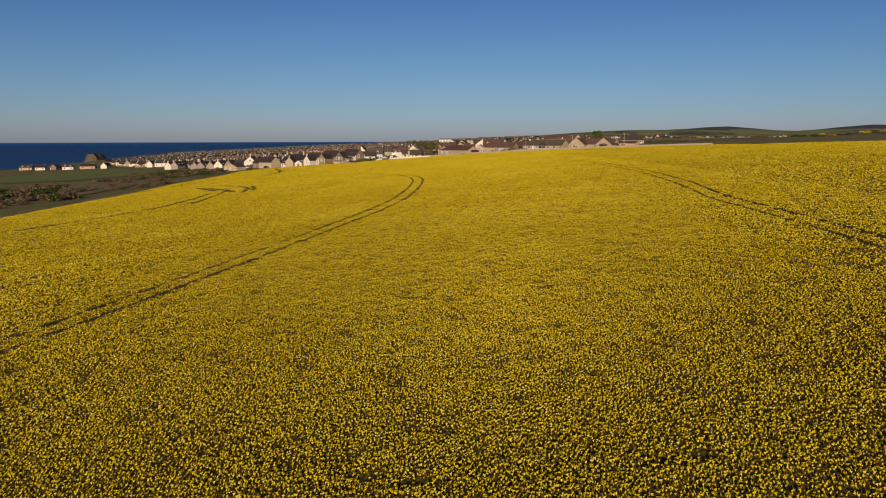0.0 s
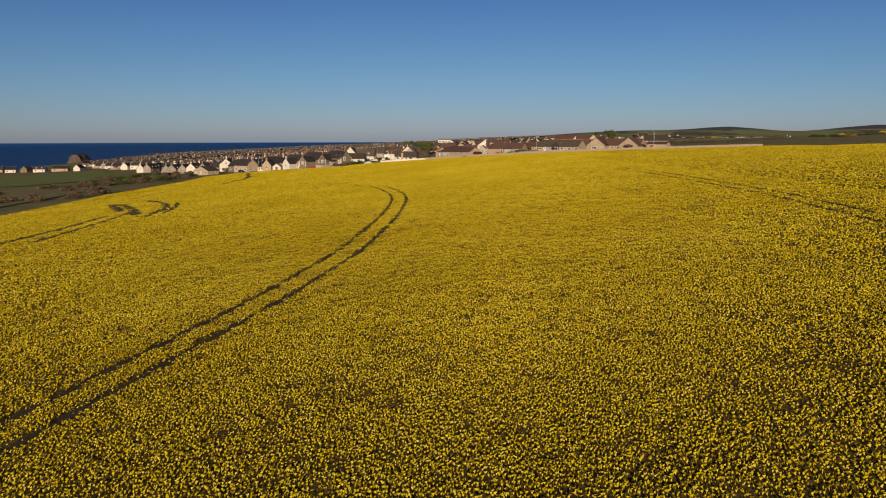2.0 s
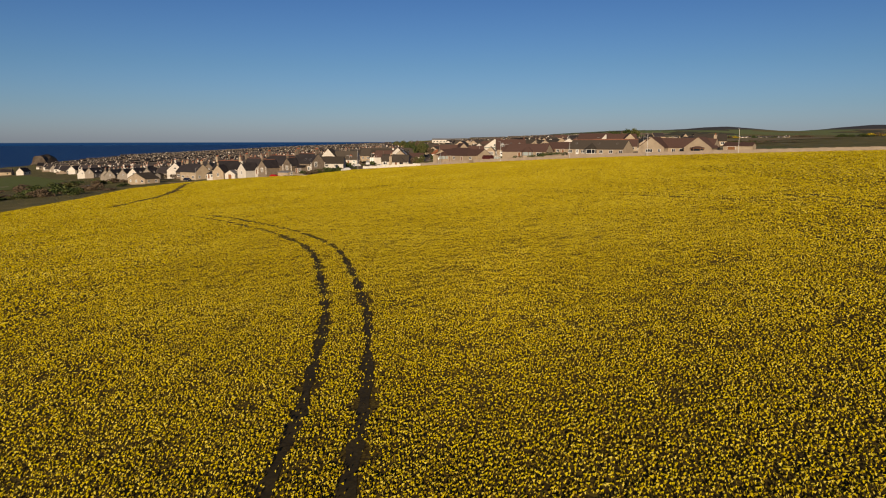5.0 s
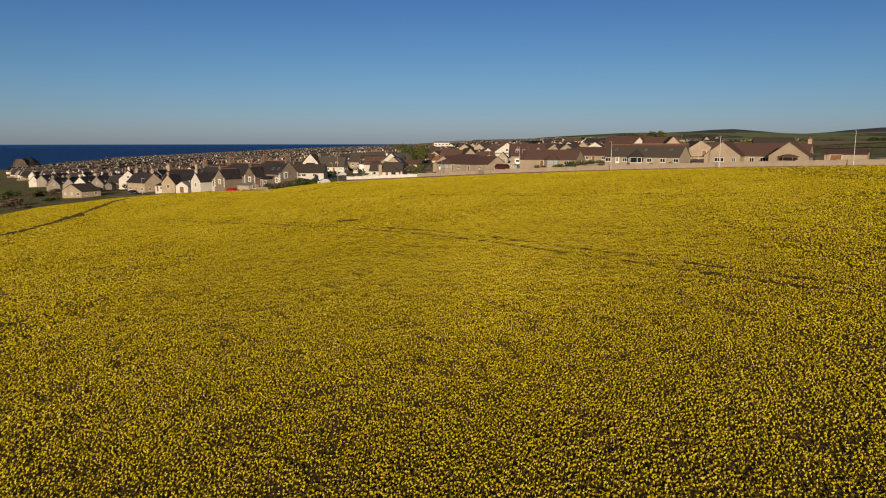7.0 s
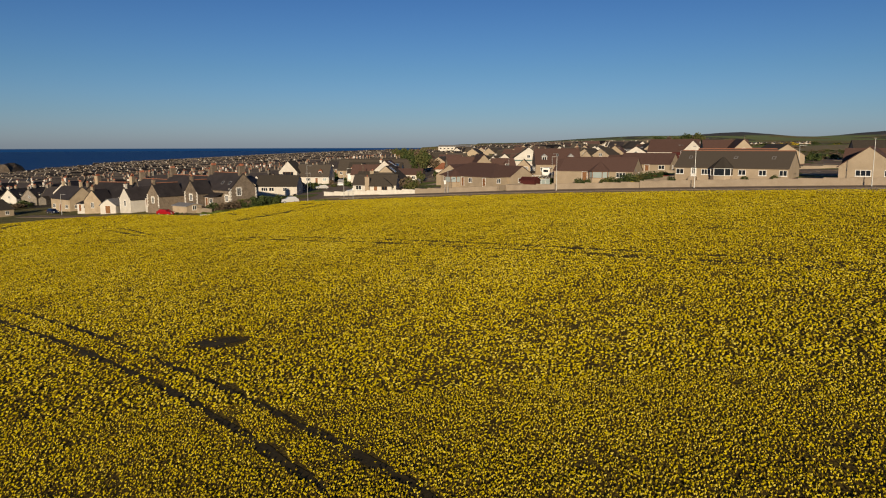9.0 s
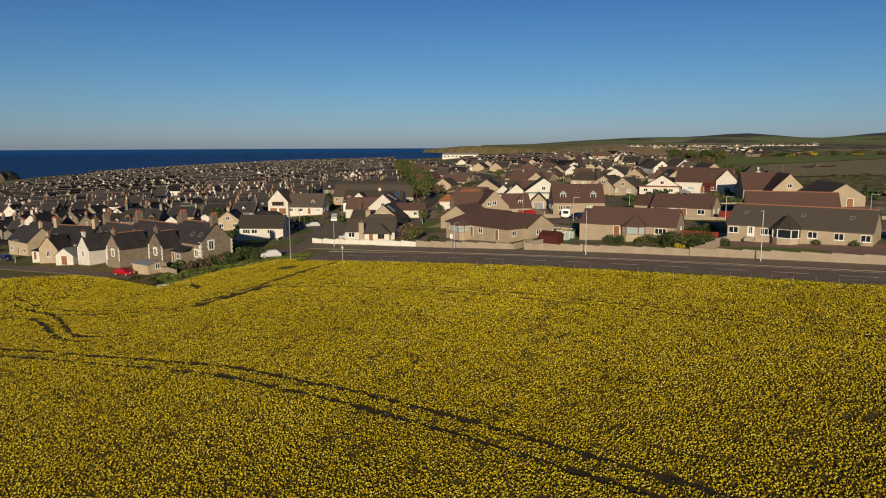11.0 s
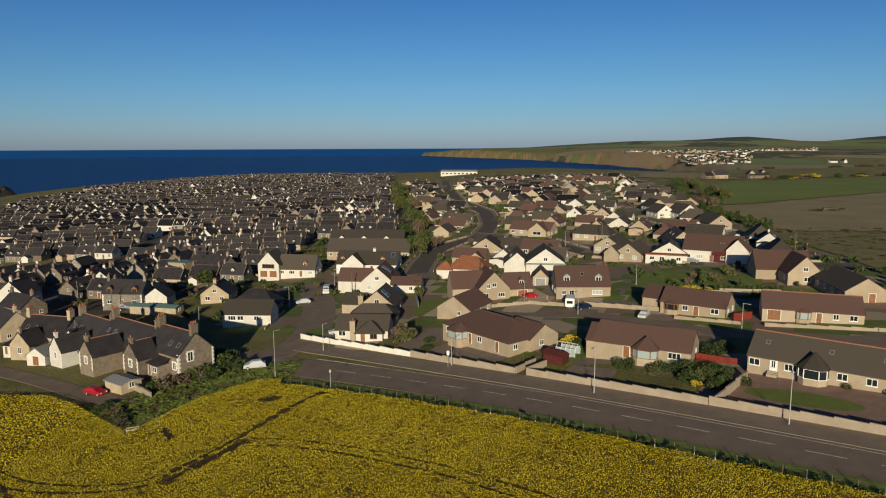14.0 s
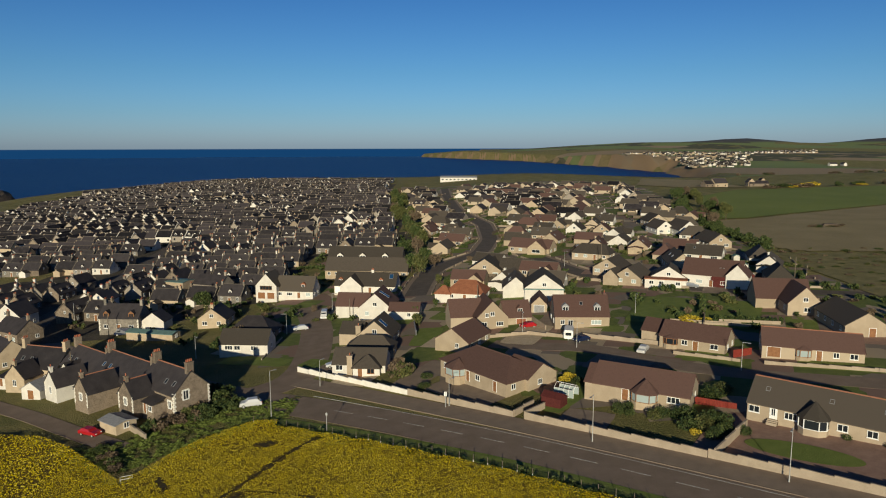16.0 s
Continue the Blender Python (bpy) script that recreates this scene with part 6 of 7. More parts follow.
# shrubs in the front gardens
SHRUBS = [(31.2, 117.6, 1.5, 1.3), (33.0, 118.4, 1.2, 1.0), (32.6, 115.6, 1.0, 0.9), (36.0, 113.6, 1.5, 1.4), (37.8, 114.2, 1.5, 1.3), (39.8, 113.2, 1.6, 1.5), (41.6, 112.2, 2.0, 1.8), (40.2, 108.8, 2.0, 1.9),
          (42.8, 107.6, 2.1, 1.8), (44.6, 109.8, 2.0, 1.6), (46.4, 108.4, 1.9, 1.6), (45.2, 106.0, 1.8, 1.6), (43.0, 104.0, 1.6, 1.4), (46.2, 111.8, 1.4, 1.2), (48.0, 104.6, 1.3, 1.0),
          (27.2, 133.4, 1.2, 1.3), (28.2, 131.0, 1.0, 1.0), (49.2, 121.0, 1.6, 2.4), (52.0, 124.0, 1.4, 1.8), (-3.6, 143.6, 1.0, 1.4), (-4.4, 137.8, 0.9, 1.5), (66.5, 97.2, 0.9, 0.9), (62, 101, 0.8, 0.8)]
for k, (x, y, h, r) in enumerate(SHRUBS):
    plant("bush", x, y, h, r * 1.15, LEAFY if k % 5 == 3 else LEAF, "clipped round evergreen shrub in a front garden", "ball", k)
for x, y, h, r in ((25.6, 136.5, 1.1, 1.3), (24.2, 134.6, 1.0, 1.1), (40.6, 106.2, 0.8, 0.9), (64, 173, 1.3, 4.0)):
    plant("bush", x, y, h, r, GORSE, "yellow-leaved shrub in a garden", "bush", 2)
# rough bank and hedge between field, lane and terrace
rng = random.Random(8)
for k in range(26):
    t = rng.random() ** 1.4
    x, y = -43 - 11 * t + rng.uniform(-3.0, 2.5), 135.5 - 9 * t + rng.uniform(-3, 3)
    if not in_field(x, y - 2.0):
        plant("bush", x, y, rng.uniform(1.0, 2.4), rng.uniform(1.2, 2.4), rng.choice((LEAF, LEAF, LEAFY, TWIG)), "overgrown hedge shrub on the bank", "bush", k)
for k in range(12):
    plant("bush", -49 + rng.uniform(-6, 2.5), 140 + rng.uniform(-5, 5), rng.uniform(1.4, 2.2), rng.uniform(1.4, 2.3), LEAF, "dense dark hedge shrub beside the road", "bush", k)
for k in range(10):
    t = rng.random()
    x, y = -66 + 13 * t + rng.uniform(-2, 2), 118 - 12 * t + rng.uniform(-1, 4)
    if not in_field(x, y):
        plant("bush", x, y, rng.uniform(0.5, 1.1), rng.uniform(0.9, 1.6), rng.choice((LEAF, TWIG)), "low scrub at the field corner", "bush", k)
# tall grass and nettles on the bank and along the fence
for material, n in ((GRASS, 330), (LEAFY, 60)):
    rows = []
    while len(rows) < n:
        x, y = rng.uniform(-70, -30), rng.uniform(100, 138)
        if not in_field(x, y + 0.5) and abs((x + 39) * 0.62 - (y - 128) * 0.78) < 7 and y < 137:
            rows.append((x, y, rng.uniform(0.15, 0.4), rng.uniform(0.6, 1.3)))
    scrub("bank_grass", rows, material, "long grass and nettles on the bank", light_clouds)
rows = []
for _ in range(300):
    px, py = along(rng.uniform(-42, 150), -17.7 + rng.uniform(-1.0, 0.8))
    rows.append((px, py, rng.uniform(0.25, 0.75), rng.uniform(0.35, 0.9)))
scrub("fence_grass", rows, LEAF, "dark rough grass and weeds along the fence", light_clouds)
# hedge and trees between the last street and the tilled field
rows = []
for _ in range(120):
    t = rng.random()
    rows.append((131 + 14 * t + 40 * t * t * t + rng.uniform(-3, 3), 276 + 250 * t, rng.uniform(1.5, 3.6), rng.uniform(1.6, 3.2)))
scrub("field_hedge", rows, LEAF, "dark overgrown hedge between houses and field")
# rough ground beyond the last houses, field boundaries, the gully west of the field
for material, n in ((LEAF, 40), (LEAFY, 30), (TWIG, 60)):
    scrub("rough_scrub", [(122 + rng.uniform(0, 66), rng.uniform(192, 274), rng.uniform(0.3, 0.9), rng.uniform(0.7, 2.0)) for _ in range(n)], material, "scrub on rough ground beside the fields")
for material, n in ((GORSE, 16), (LEAF, 30), (TWIG, 30)):
    rows = []
    for _ in range(n):
        x = rng.uniform(300, 900)
        rows.append((x, 655 + 0.35 * (x - 300) + rng.uniform(-10, 10) + rng.choice((0, 0, 260)), rng.uniform(2, 4.5), rng.uniform(4, 10)))
    scrub("boundary_scrub", rows, material, "gorse and hawthorn along the field boundaries")
for material, n in ((TWIG, 130), (LEAF, 50), (LEAFY, 30)):
    rows = []
    while len(rows) < n:
        y = rng.uniform(-170, 250)
        x = -122 - rng.uniform(0, 100) - 0.1 * max(0, y)
        if noise.noise((x * 0.02, y * 0.02, 7)) > -0.05:
            rows.append((x, y, rng.uniform(0.8, 3.0), rng.uniform(2.0, 5.0)))
    scrub("gully_scrub", rows, material, "brown scrub on the slope below the field")
strip("path", [(-330, 405), (-285, 310), (-250, 235), (-232, 215)], 7.0, GRAVEL, 0.35, "pale footpath across the green slope", "path")
# garden shrubs through the estate and the old town
for k in range(190):
    y = rng.uniform(205, 470)
    x = rng.uniform(-0.42 * y, 0.30 * y)
    if free(x, y, 1.0) and all(distance_to(pth, x, y) > w / 2 + 1.5 for pth, w, _ in STREETS.values()):
        plant("bush", x, y, rng.uniform(0.8, 2.4), rng.uniform(0.9, 2.2), rng.choice((LEAF, LEAF, LEAFY, TWIG)), "garden shrub between the houses", "bush", k)

# planting past counting, through the estate, its back gardens and the old town's yards
def roomy(x, y, r=1.0):
    return free(x, y, r) and all(distance_to(pth, x, y) > w / 2 + 1.2 for pth, w, _ in STREETS.values())


for material, n, tall in ((LEAF, 330, 1.8), (LEAFY, 150, 1.6), (TWIG, 130, 1.8), (GORSE, 14, 1.0)):
    rows = []
    while len(rows) < n:
        y = rng.uniform(200, 640)
        x = rng.uniform(max(-0.45 * y, tree_x(y) - 40 - 100 * (y < 330)), min(0.34 * y, 150))
        if roomy(x, y):
            rows.append((x, y, rng.uniform(0.5, tall), rng.uniform(0.6, 1.7)))
    scrub("garden_planting", rows, material, "mixed shrubs and low hedges in the gardens", light_clouds)
hedges = {"LEAF": [], "LEAFY": []}
for x, y, rz in estate:
    side = rng.choice((-1, 1))
    c, s = math.cos(radians(rz)), math.sin(radians(rz))
    for k in range(9):
        u, v = side * (8.0 + rng.uniform(-0.3, 0.3)), -7 + 1.7 * k
        hedges[rng.choice(("LEAF", "LEAF", "LEAFY"))].append((x + u * c - v * s, y + u * s + v * c, 1.3, 1.1))
scrub("garden_hedges", hedges["LEAF"], LEAF, "dark clipped hedges between the bungalows", light_clouds)
scrub("garden_hedges", hedges["LEAFY"], LEAFY, "lighter hedges between the bungalows", light_clouds)


def plot_walls(name, rows, height, thick, material, label):
    """Low walls round the plots: straight runs, each following the ground."""
    verts, faces = [], []
    for ax, ay, bx, by in rows:
        d = Vector((bx - ax, by - ay))
        n = max(1, round(d.length / 4))
        nx, ny = -d.y / d.length * thick / 2, d.x / d.length * thick / 2
        for i in range(n):
            b = len(verts)
            for f in (i / n, (i + 1) / n):
                px, py = ax + d.x * f, ay + d.y * f
                z = terrain(px, py)
                verts += [(px + nx, py + ny, z - 0.3), (px - nx, py - ny, z - 0.3), (px - nx, py - ny, z + height), (px + nx, py + ny, z + height)]
            faces += [(b, b + 4, b + 7, b + 3), (b + 1, b + 2, b + 6, b + 5), (b + 3, b + 7, b + 6, b + 2), (b, b + 3, b + 2, b + 1), (b + 4, b + 5, b + 6, b + 7)]
    return tagged(hang(name, mesh(name, verts, faces), material), label, "walls", kind="stuff")


low, boards, yards = [], [], []
for path, width, _ in STREETS.values():
    if width > 6.2 and path[0][0] > -50:
        for a, b in zip(path, path[1:]):
            d = (Vector(b) - Vector(a))
            n = max(1, round(d.length / 9))
            q = Vector((-d.y, d.x)).normalized() * (width / 2 + 1.9)
            for i in range(n):
                for side in (-1, 1):
                    u, v = Vector(a) + d * (i + 0.06) / n + q * side, Vector(a) + d * (i + rng.uniform(0.62, 0.96)) / n + q * side
                    m = (u + v) / 2
                    if 215 < m.y < 620 and free(m.x, m.y, 1.0) and all(distance_to(pth, m.x, m.y) > w / 2 + 1.2 for pth, w, _ in STREETS.values()):
                        low.append((*u, *v))
for x, y, rz in estate:
    c, s = math.cos(radians(rz)), math.sin(radians(rz))

    def at(u, v):
        return x + u * c - v * s, y + u * s + v * c
    low.append((*at(-8, -11.5), *at(2.2, -11.5)))
    low.append((*at(6, -11.5), *at(8, -11.5)))
    if rng.random() < 0.6:
        low.append((*at(-8, -11.5), *at(-8, -2)))
    if rng.random() < 0.6:
        boards.append((*at(8, 2), *at(8, 10)))
        boards.append((*at(-7.5, 10), *at(8, 10)))
for x, y, rz, L, W, e, r, kind in distant:
    if y < 620 and x < tree_x(y) and rng.random() < 0.5:
        c, s = math.cos(radians(rz)), math.sin(radians(rz))
        yards.append((x - 5 * c - 7.5 * s, y - 5 * s + 7.5 * c, x + 5 * c - 7.5 * s, y + 5 * s + 7.5 * c))
plot_walls("plot_walls", low, 0.75, 0.2, BLOCKWALL, "low pale rendered walls round the front gardens")
plot_walls("plot_fences", boards, 1.6, 0.05, POSTWOOD, "weathered board fences between back gardens")
plot_walls("yard_walls", yards, 1.6, 0.35, STONE, "rubble walls of the back yards")


def garden_shed(x, y, rz, wall, roof, label):
    h = house("garden_shed", x, y, rz, label, group="garden sheds")
    block(h, 3.0, 2.2, 1.8, 0.7, wall=wall, roof=roof, over=0.12)
    door(h, 0.4, -1.1, 0.05, 0.8)
    return h


SHEDS = {}
for k, (x, y, rz) in enumerate(estate[:70]):
    if rng.random() < 0.55:
        c, s = math.cos(radians(rz)), math.sin(radians(rz))
        u, v = rng.uniform(-6, 6), 7.8
        px, py, kind = x + u * c - v * s, y + u * s + v * c, rng.choice((0, 1, 2))
        if not roomy(px, py, 2):
            continue
        wall, roof, label = ((POSTWOOD, GREYTILE, "weathered wooden garden shed"), (MAROON, LEAD, "maroon-stained garden shed with felt roof"), (WHITE, GREENSHEET, "pale rendered garden store with green roof"))[kind]
        if kind in SHEDS:
            copy_thing(SHEDS[kind], turn_about(px, py, rz + 10))
        else:
            SHEDS[kind] = garden_shed(px, py, rz + 10, wall, roof, label)

# back gardens behind the stone terrace, and the plots behind the front bungalows
rng = random.Random(77)
CUL = [(-32, 158), (-33.6, 174), (-36.2, 192), (-41, 211), (-46, 223)]


def open_plot(x, y, r=1.2):
    return roomy(x, y, r) and distance_to(CUL, x, y) > 6.5 and distance_to([along(-150, -7.3), along(260, -7.3)], x, y) > 14


for material, n, lo, hi in ((LEAF, 95, 0.8, 2.2), (LEAFY, 60, 0.6, 1.8), (TWIG, 50, 0.6, 1.8), (GORSE, 5, 0.6, 1.0)):
    rows = []
    while len(rows) < n:
        x, y = (rng.uniform(-125, -46), rng.uniform(176, 330)) if rng.random() < 0.68 else (rng.uniform(54, 122), rng.uniform(162, 214))
        if open_plot(x, y):
            rows.append((x, y, rng.uniform(lo, hi), rng.uniform(0.8, 1.9)))
    scrub("plot_planting", rows, material, "shrubs and rough hedging in the back plots", light_clouds)
runs, hedge = [], []
while len(runs) < 26:
    x, y = (rng.uniform(-120, -50), rng.uniform(182, 325)) if rng.random() < 0.7 else (rng.uniform(56, 118), rng.uniform(164, 212))
    ang = radians(rng.choice((-24, 66)) + rng.uniform(-4, 4))
    n = rng.uniform(9, 17)
    ends = [(x + n * f * math.cos(ang), y + n * f * math.sin(ang)) for f in (0, 0.33, 0.66, 1)]
    if all(open_plot(px, py, 1.0) for px, py in ends):
        runs.append((*ends[0], *ends[3]))
        if len(runs) % 2:
            hedge += [(x + n * f / 9 * math.cos(ang), y + n * f / 9 * math.sin(ang) + 0.8, 1.5, 1.0) for f in range(10)]
plot_walls("back_walls", runs[:14], 1.2, 0.3, STONE, "rubble walls between the back plots")
plot_walls("back_walls", runs[14:], 0.9, 0.22, BLOCKWALL, "pale rendered walls between the back plots")
scrub("back_hedges", hedge, LEAF, "dark hedges between the back plots", light_clouds)
# yards and aprons round the nearer houses
aprons = {0: [], 1: [], 2: [], 3: []}
for k, (x, y, r) in enumerate(placed):
    if 150 < y < 340 and x > -70 or 128 < y < 150 and x > 0 and r < 9:
        aprons[k % 4].append((x, y, -24, 0.3 * r, -0.95 * r, 1.1 * r, 0.9 * r))
        aprons[(k + 1) % 4].append((x, y, -24, -1.0 * r, 0.1 * r, 0.7 * r, 1.2 * r))
for k, (material, label) in enumerate(((GRAVEL, "pale gravel aprons beside the houses"), (FOOTWAY, "tarred yards beside the houses"), (PAVING, "red-brown paved yards beside the houses"), (GRASS, "small lawns beside the houses"))):
    plots("yards", aprons[k], material, label)

# ---- lawns, drives and yards ----
def patch(name, cx, cy, L, W, rz, material, label, category, lift=0.07):
    c, s = math.cos(radians(rz)), math.sin(radians(rz))
    xs, ys = graded([(-L / 2, 2.0), (L / 2, 2.0)]), graded([(-W / 2, 2.0), (W / 2, 2.0)])
    verts = []
    for v in ys:
        for u in xs:
            k = 1.0 - 0.06 * (abs(u) > L / 2 - 0.1 and abs(v) > W / 2 - 0.1)
            x, y = cx + (u * c - v * s) * k, cy + (u * s + v * c) * k
            verts.append((x, y, land(x, y) + lift))
    w = len(xs)
    faces = [(j * w + i, j * w + i + 1, (j + 1) * w + i + 1, (j + 1) * w + i) for j in range(len(ys) - 1) for i in range(w - 1)]
    return tagged(hang(name, mesh(name, verts, faces), material), label, category, kind="structure")


patch("lawn", 24.3, 126.5, 5, 18, -40, GRASS, "narrow front lawn beside the drive", "lawn", 0.06)
patch("driveway", 24.4, 114.4, 9, 9, -30, FOOTWAY, "grey tarred drive in front of a bungalow", "driveway", 0.10)
patch("terrace_paving", 55.2, 97.4, 32, 18, -36, PAVING, "red-brown block paving before a long bungalow", "paving", 0.09)
verts = [(53.5, 97.4, land(53.5, 97.4) + 0.16)]
for k in range(28):
    px, py = 53.5 + 8.2 * math.cos(k * 0.2244) * 0.80 + 3.0 * math.sin(k * 0.2244) * 0.6, 97.4 - 8.2 * math.cos(k * 0.2244) * 0.6 + 3.0 * math.sin(k * 0.2244) * 0.8
    verts.append((px, py, land(px, py) + 0.15))
tagged(hang("lawn", mesh("lawn", verts, [(0, 1 + k, 1 + (k + 1) % 28) for k in range(28)]), GRASS), "oval front lawn before a long bungalow", "lawn", kind="structure")
patch("driveway", 4.2, 133.0, 18, 8, -48, FOOTWAY, "grey forecourt round a corner bungalow", "driveway", 0.08)
patch("driveway", -4.5, 146, 7, 18, -30, FOOTWAY, "grey drive beside a corner bungalow", "driveway", 0.06)
patch("driveway", 21.2, 171, 9, 18, -26, GRAVEL, "pale gravel drive in front of a gabled house", "driveway", 0.15)
patch("driveway", 28.5, 181, 4.5, 22, -12, PAVING, "red-brown paved drive with a caravan", "driveway", 0.10)
patch("court", 37.5, 143.5, 13, 11, -36, FOOTWAY, "grey tarred turning court between the bungalows", "court", 0.13)
patch("lawn", 38, 173, 16, 6, -22, GRASS, "front lawn of the house with dormers", "lawn", 0.08)
patch("lawn", 56.5, 143.5, 15, 5, -36, GRASS, "narrow front lawn", "lawn", 0.08)
patch("lawn", 80, 133.5, 17, 5, -23, GRASS, "narrow front lawn", "lawn", 0.08)
patch("lawn", -4.7, 176.5, 7, 17, -8, GRASS, "fenced back lawn", "lawn", 0.08)
patch("lawn", 3, 195, 14, 8, -28, GRASS, "back lawn with a hedge", "lawn", 0.08)
patch("lawn", -45, 165, 15, 6, -24, GRASS, "lawn in front of the low hall", "lawn", 0.08)
patch("lawn", -50, 228, 13, 7, -20, GRASS, "sloping front lawn", "lawn", 0.08)
patch("lawn", -31, 160, 7, 6, -28, GRASS, "front garden lawn", "lawn", 0.09)
patch("rough_plot", 68, 183, 32, 30, -28, GRASS, "rough grass plot behind the bungalows", "lawn", 0.30)
patch("court", -6, 244, 9, 26, -8, FOOTWAY, "grey tarred court", "court", 0.06)
patch("lawn", -236, 372, 46, 60, 20, GRASS, "green on the edge of the old town", "lawn", 0.05)
patch("driveway", 49, 150.5, 8, 8, -36, FOOTWAY, "grey drive beside a bungalow", "driveway", 0.10)


def field_sheet(name, ring, material, label, lift):
    x0, x1, y0, y1 = min(p[0] for p in ring), max(p[0] for p in ring), min(p[1] for p in ring), max(p[1] for p in ring)

    def inside(x, y):
        hit = False
        for (ax, ay), (bx, by) in zip(ring, ring[1:] + ring[:1]):
            if (ay > y) != (by > y) and x < (bx - ax) * (y - ay) / (by - ay) + ax:
                hit = not hit
        return hit
    ob = sheet(name, graded([(x0, 2.2), (x1, 2.2)]), graded([(y0, 2.2), (y1, 2.2)]), lambda x, y: terrain(x, y) + lift, material, inside)
    return tagged(ob, label, "field", kind="structure")


PLOUGH = mat("bare_tilled_soil", (0.235, 0.190, 0.092), (0.33, 0.265, 0.138), 0.05, 0.97, 1.0, 30, depth=0.25)
PASTURE = mat("young_green_crop", (0.150, 0.190, 0.030), (0.205, 0.240, 0.048), 0.03, 0.95, 1.0, 30, depth=0.5)
field_sheet("ploughed_field", [(140, 270), (170, 262), (200, 255), (300, 330), (300, 450), (281, 441), (199, 397), (168, 379), (143, 376), (135, 330), (129, 290)], PLOUGH, "bare brown tilled field beyond the houses", 0.35)
field_sheet("green_slope", [(-420, 310), (-345, 430), (-240, 290), (-205, 215), (-250, 170), (-330, 200)], GRASS, "green grazed slope west of the town", 0.35)
field_sheet("brown_bank", [(-300, 60), (-215, 150), (-150, 60), (-128, -60), (-180, -90), (-260, -20)], ROUGH, "brown rough bank below the field", 0.3)
field_sheet("rough_ground", [(122, 186), (190, 180), (206, 250), (170, 258), (140, 266), (126, 268)], ROUGH, "rough olive-brown grassland beside the last houses", 0.25)
field_sheet("green_field", [(145, 381), (168, 384), (200, 402), (283, 447), (330, 470), (430, 668), (322, 645), (257, 615), (195, 534), (157, 425)], PASTURE, "bright green young crop beyond the ploughland", 0.35)
field_sheet("brown_field", [(190, 690), (222, 655), (290, 660), (300, 830), (240, 850)], PLOUGH, "bare brown field above the bay", 0.5)

TOWN = [(-112, 196), (-66, 236), (-60, 330), (-16, 335), (-24, 420), (-40, 560), (-66, 800), (-60, 900), (-180, 1120), (-320, 1260), (-460, 1190), (-530, 1030), (-505, 880), (-430, 700), (-330, 520), (-255, 425), (-205, 330), (-160, 215)]
tx, ty = graded([(-540, 9), (0, 9)]), graded([(190, 9), (1270, 9)])


def in_town(x, y):
    hit = False
    for (ax, ay), (bx, by) in zip(TOWN, TOWN[1:] + TOWN[:1]):
        if (ay > y) != (by > y) and x < (bx - ax) * (y - ay) / (by - ay) + ax:
            hit = not hit
    return hit and (x + 222) ** 2 / 1100 + (y - 350) ** 2 / 3600 > 1


# lanes and yards, coloured extra dark to deepen the shade between the cottages
tagged(sheet("town_ground", tx, ty, lambda x, y: terrain(x, y) + 0.05 + 0.25 * ease((y - 420) / 100), SHADED_YARD, in_town), "lanes and yards between the cottages, darkened for shade", "yards", kind="structure")


def garden_material():
    """Plot by plot: lawn, tar, gravel or paving, with wandering edges."""
    m = mat("garden_plots", (0.085, 0.115, 0.026), (0.165, 0.190, 0.046), 0.5, 0.95, 0.8, 20, depth=0.08)
    n, l = m.node_tree.nodes, m.node_tree.links
    p = n["Principled BSDF"]
    base = p.inputs["Base Color"].links[0].from_socket
    geo, turn, cells, sep = n.new("ShaderNodeNewGeometry"), n.new("ShaderNodeMapping"), n.new("ShaderNodeTexVoronoi"), n.new("ShaderNodeSeparateColor")
    turn.inputs["Rotation"].default_value = (0, 0, radians(23))
    turn.inputs["Scale"].default_value = (0.13, 0.13, 0.0)
    cells.distance, cells.inputs["Scale"].default_value = "CHEBYCHEV", 1.0
    l.new(geo.outputs["Position"], turn.inputs["Vector"])
    l.new(turn.outputs[0], cells.inputs["Vector"])
    l.new(cells.outputs["Color"], sep.inputs[0])
    for channel, lo, colour in (("Red", 0.66, (0.20, 0.165, 0.130)), ("Green", 0.78, (0.36, 0.29, 0.20)), ("Blue", 0.80, (0.22, 0.145, 0.110))):
        r, mx = n.new("ShaderNodeMapRange"), n.new("ShaderNodeMix")
        r.inputs["From Min"].default_value, r.inputs["From Max"].default_value = lo, lo + 0.005
        l.new(sep.outputs[channel], r.inputs["Value"])
        mx.data_type = "RGBA"
        l.new(r.outputs[0], mx.inputs["Factor"])
        l.new(base, mx.inputs["A"])
        mx.inputs["B"].default_value = (*colour, 1)
        base = mx.outputs["Result"]
    l.new(base, p.inputs["Base Color"])
    return m


ESTATE = [(-22, 158), (22, 124), (115, 52), (140, 110), (122, 190), (120, 262), (130, 300), (138, 376), (150, 425), (165, 520), (186, 640), (190, 770), (-40, 800), (-30, 640), (-22, 520), (-8, 400), (4, 300), (-12, 262), (-58, 252), (-60, 190), (-46, 160)]


def in_estate(x, y):
    hit = False
    for (ax, ay), (bx, by) in zip(ESTATE, ESTATE[1:] + ESTATE[:1]):
        if (ay > y) != (by > y) and x < (bx - ax) * (y - ay) / (by - ay) + ax:
            hit = not hit
    return hit


ex, ey = graded([(-65, 4), (195, 4)]), graded([(44, 4), (800, 4)])
tagged(sheet("garden_ground", ex, ey, lambda x, y: max(terrain(x, y), land(x, y)) + 0.045, garden_material(), in_estate), "garden plots of lawn, gravel and tar between the bungalows", "gardens", kind="structure")

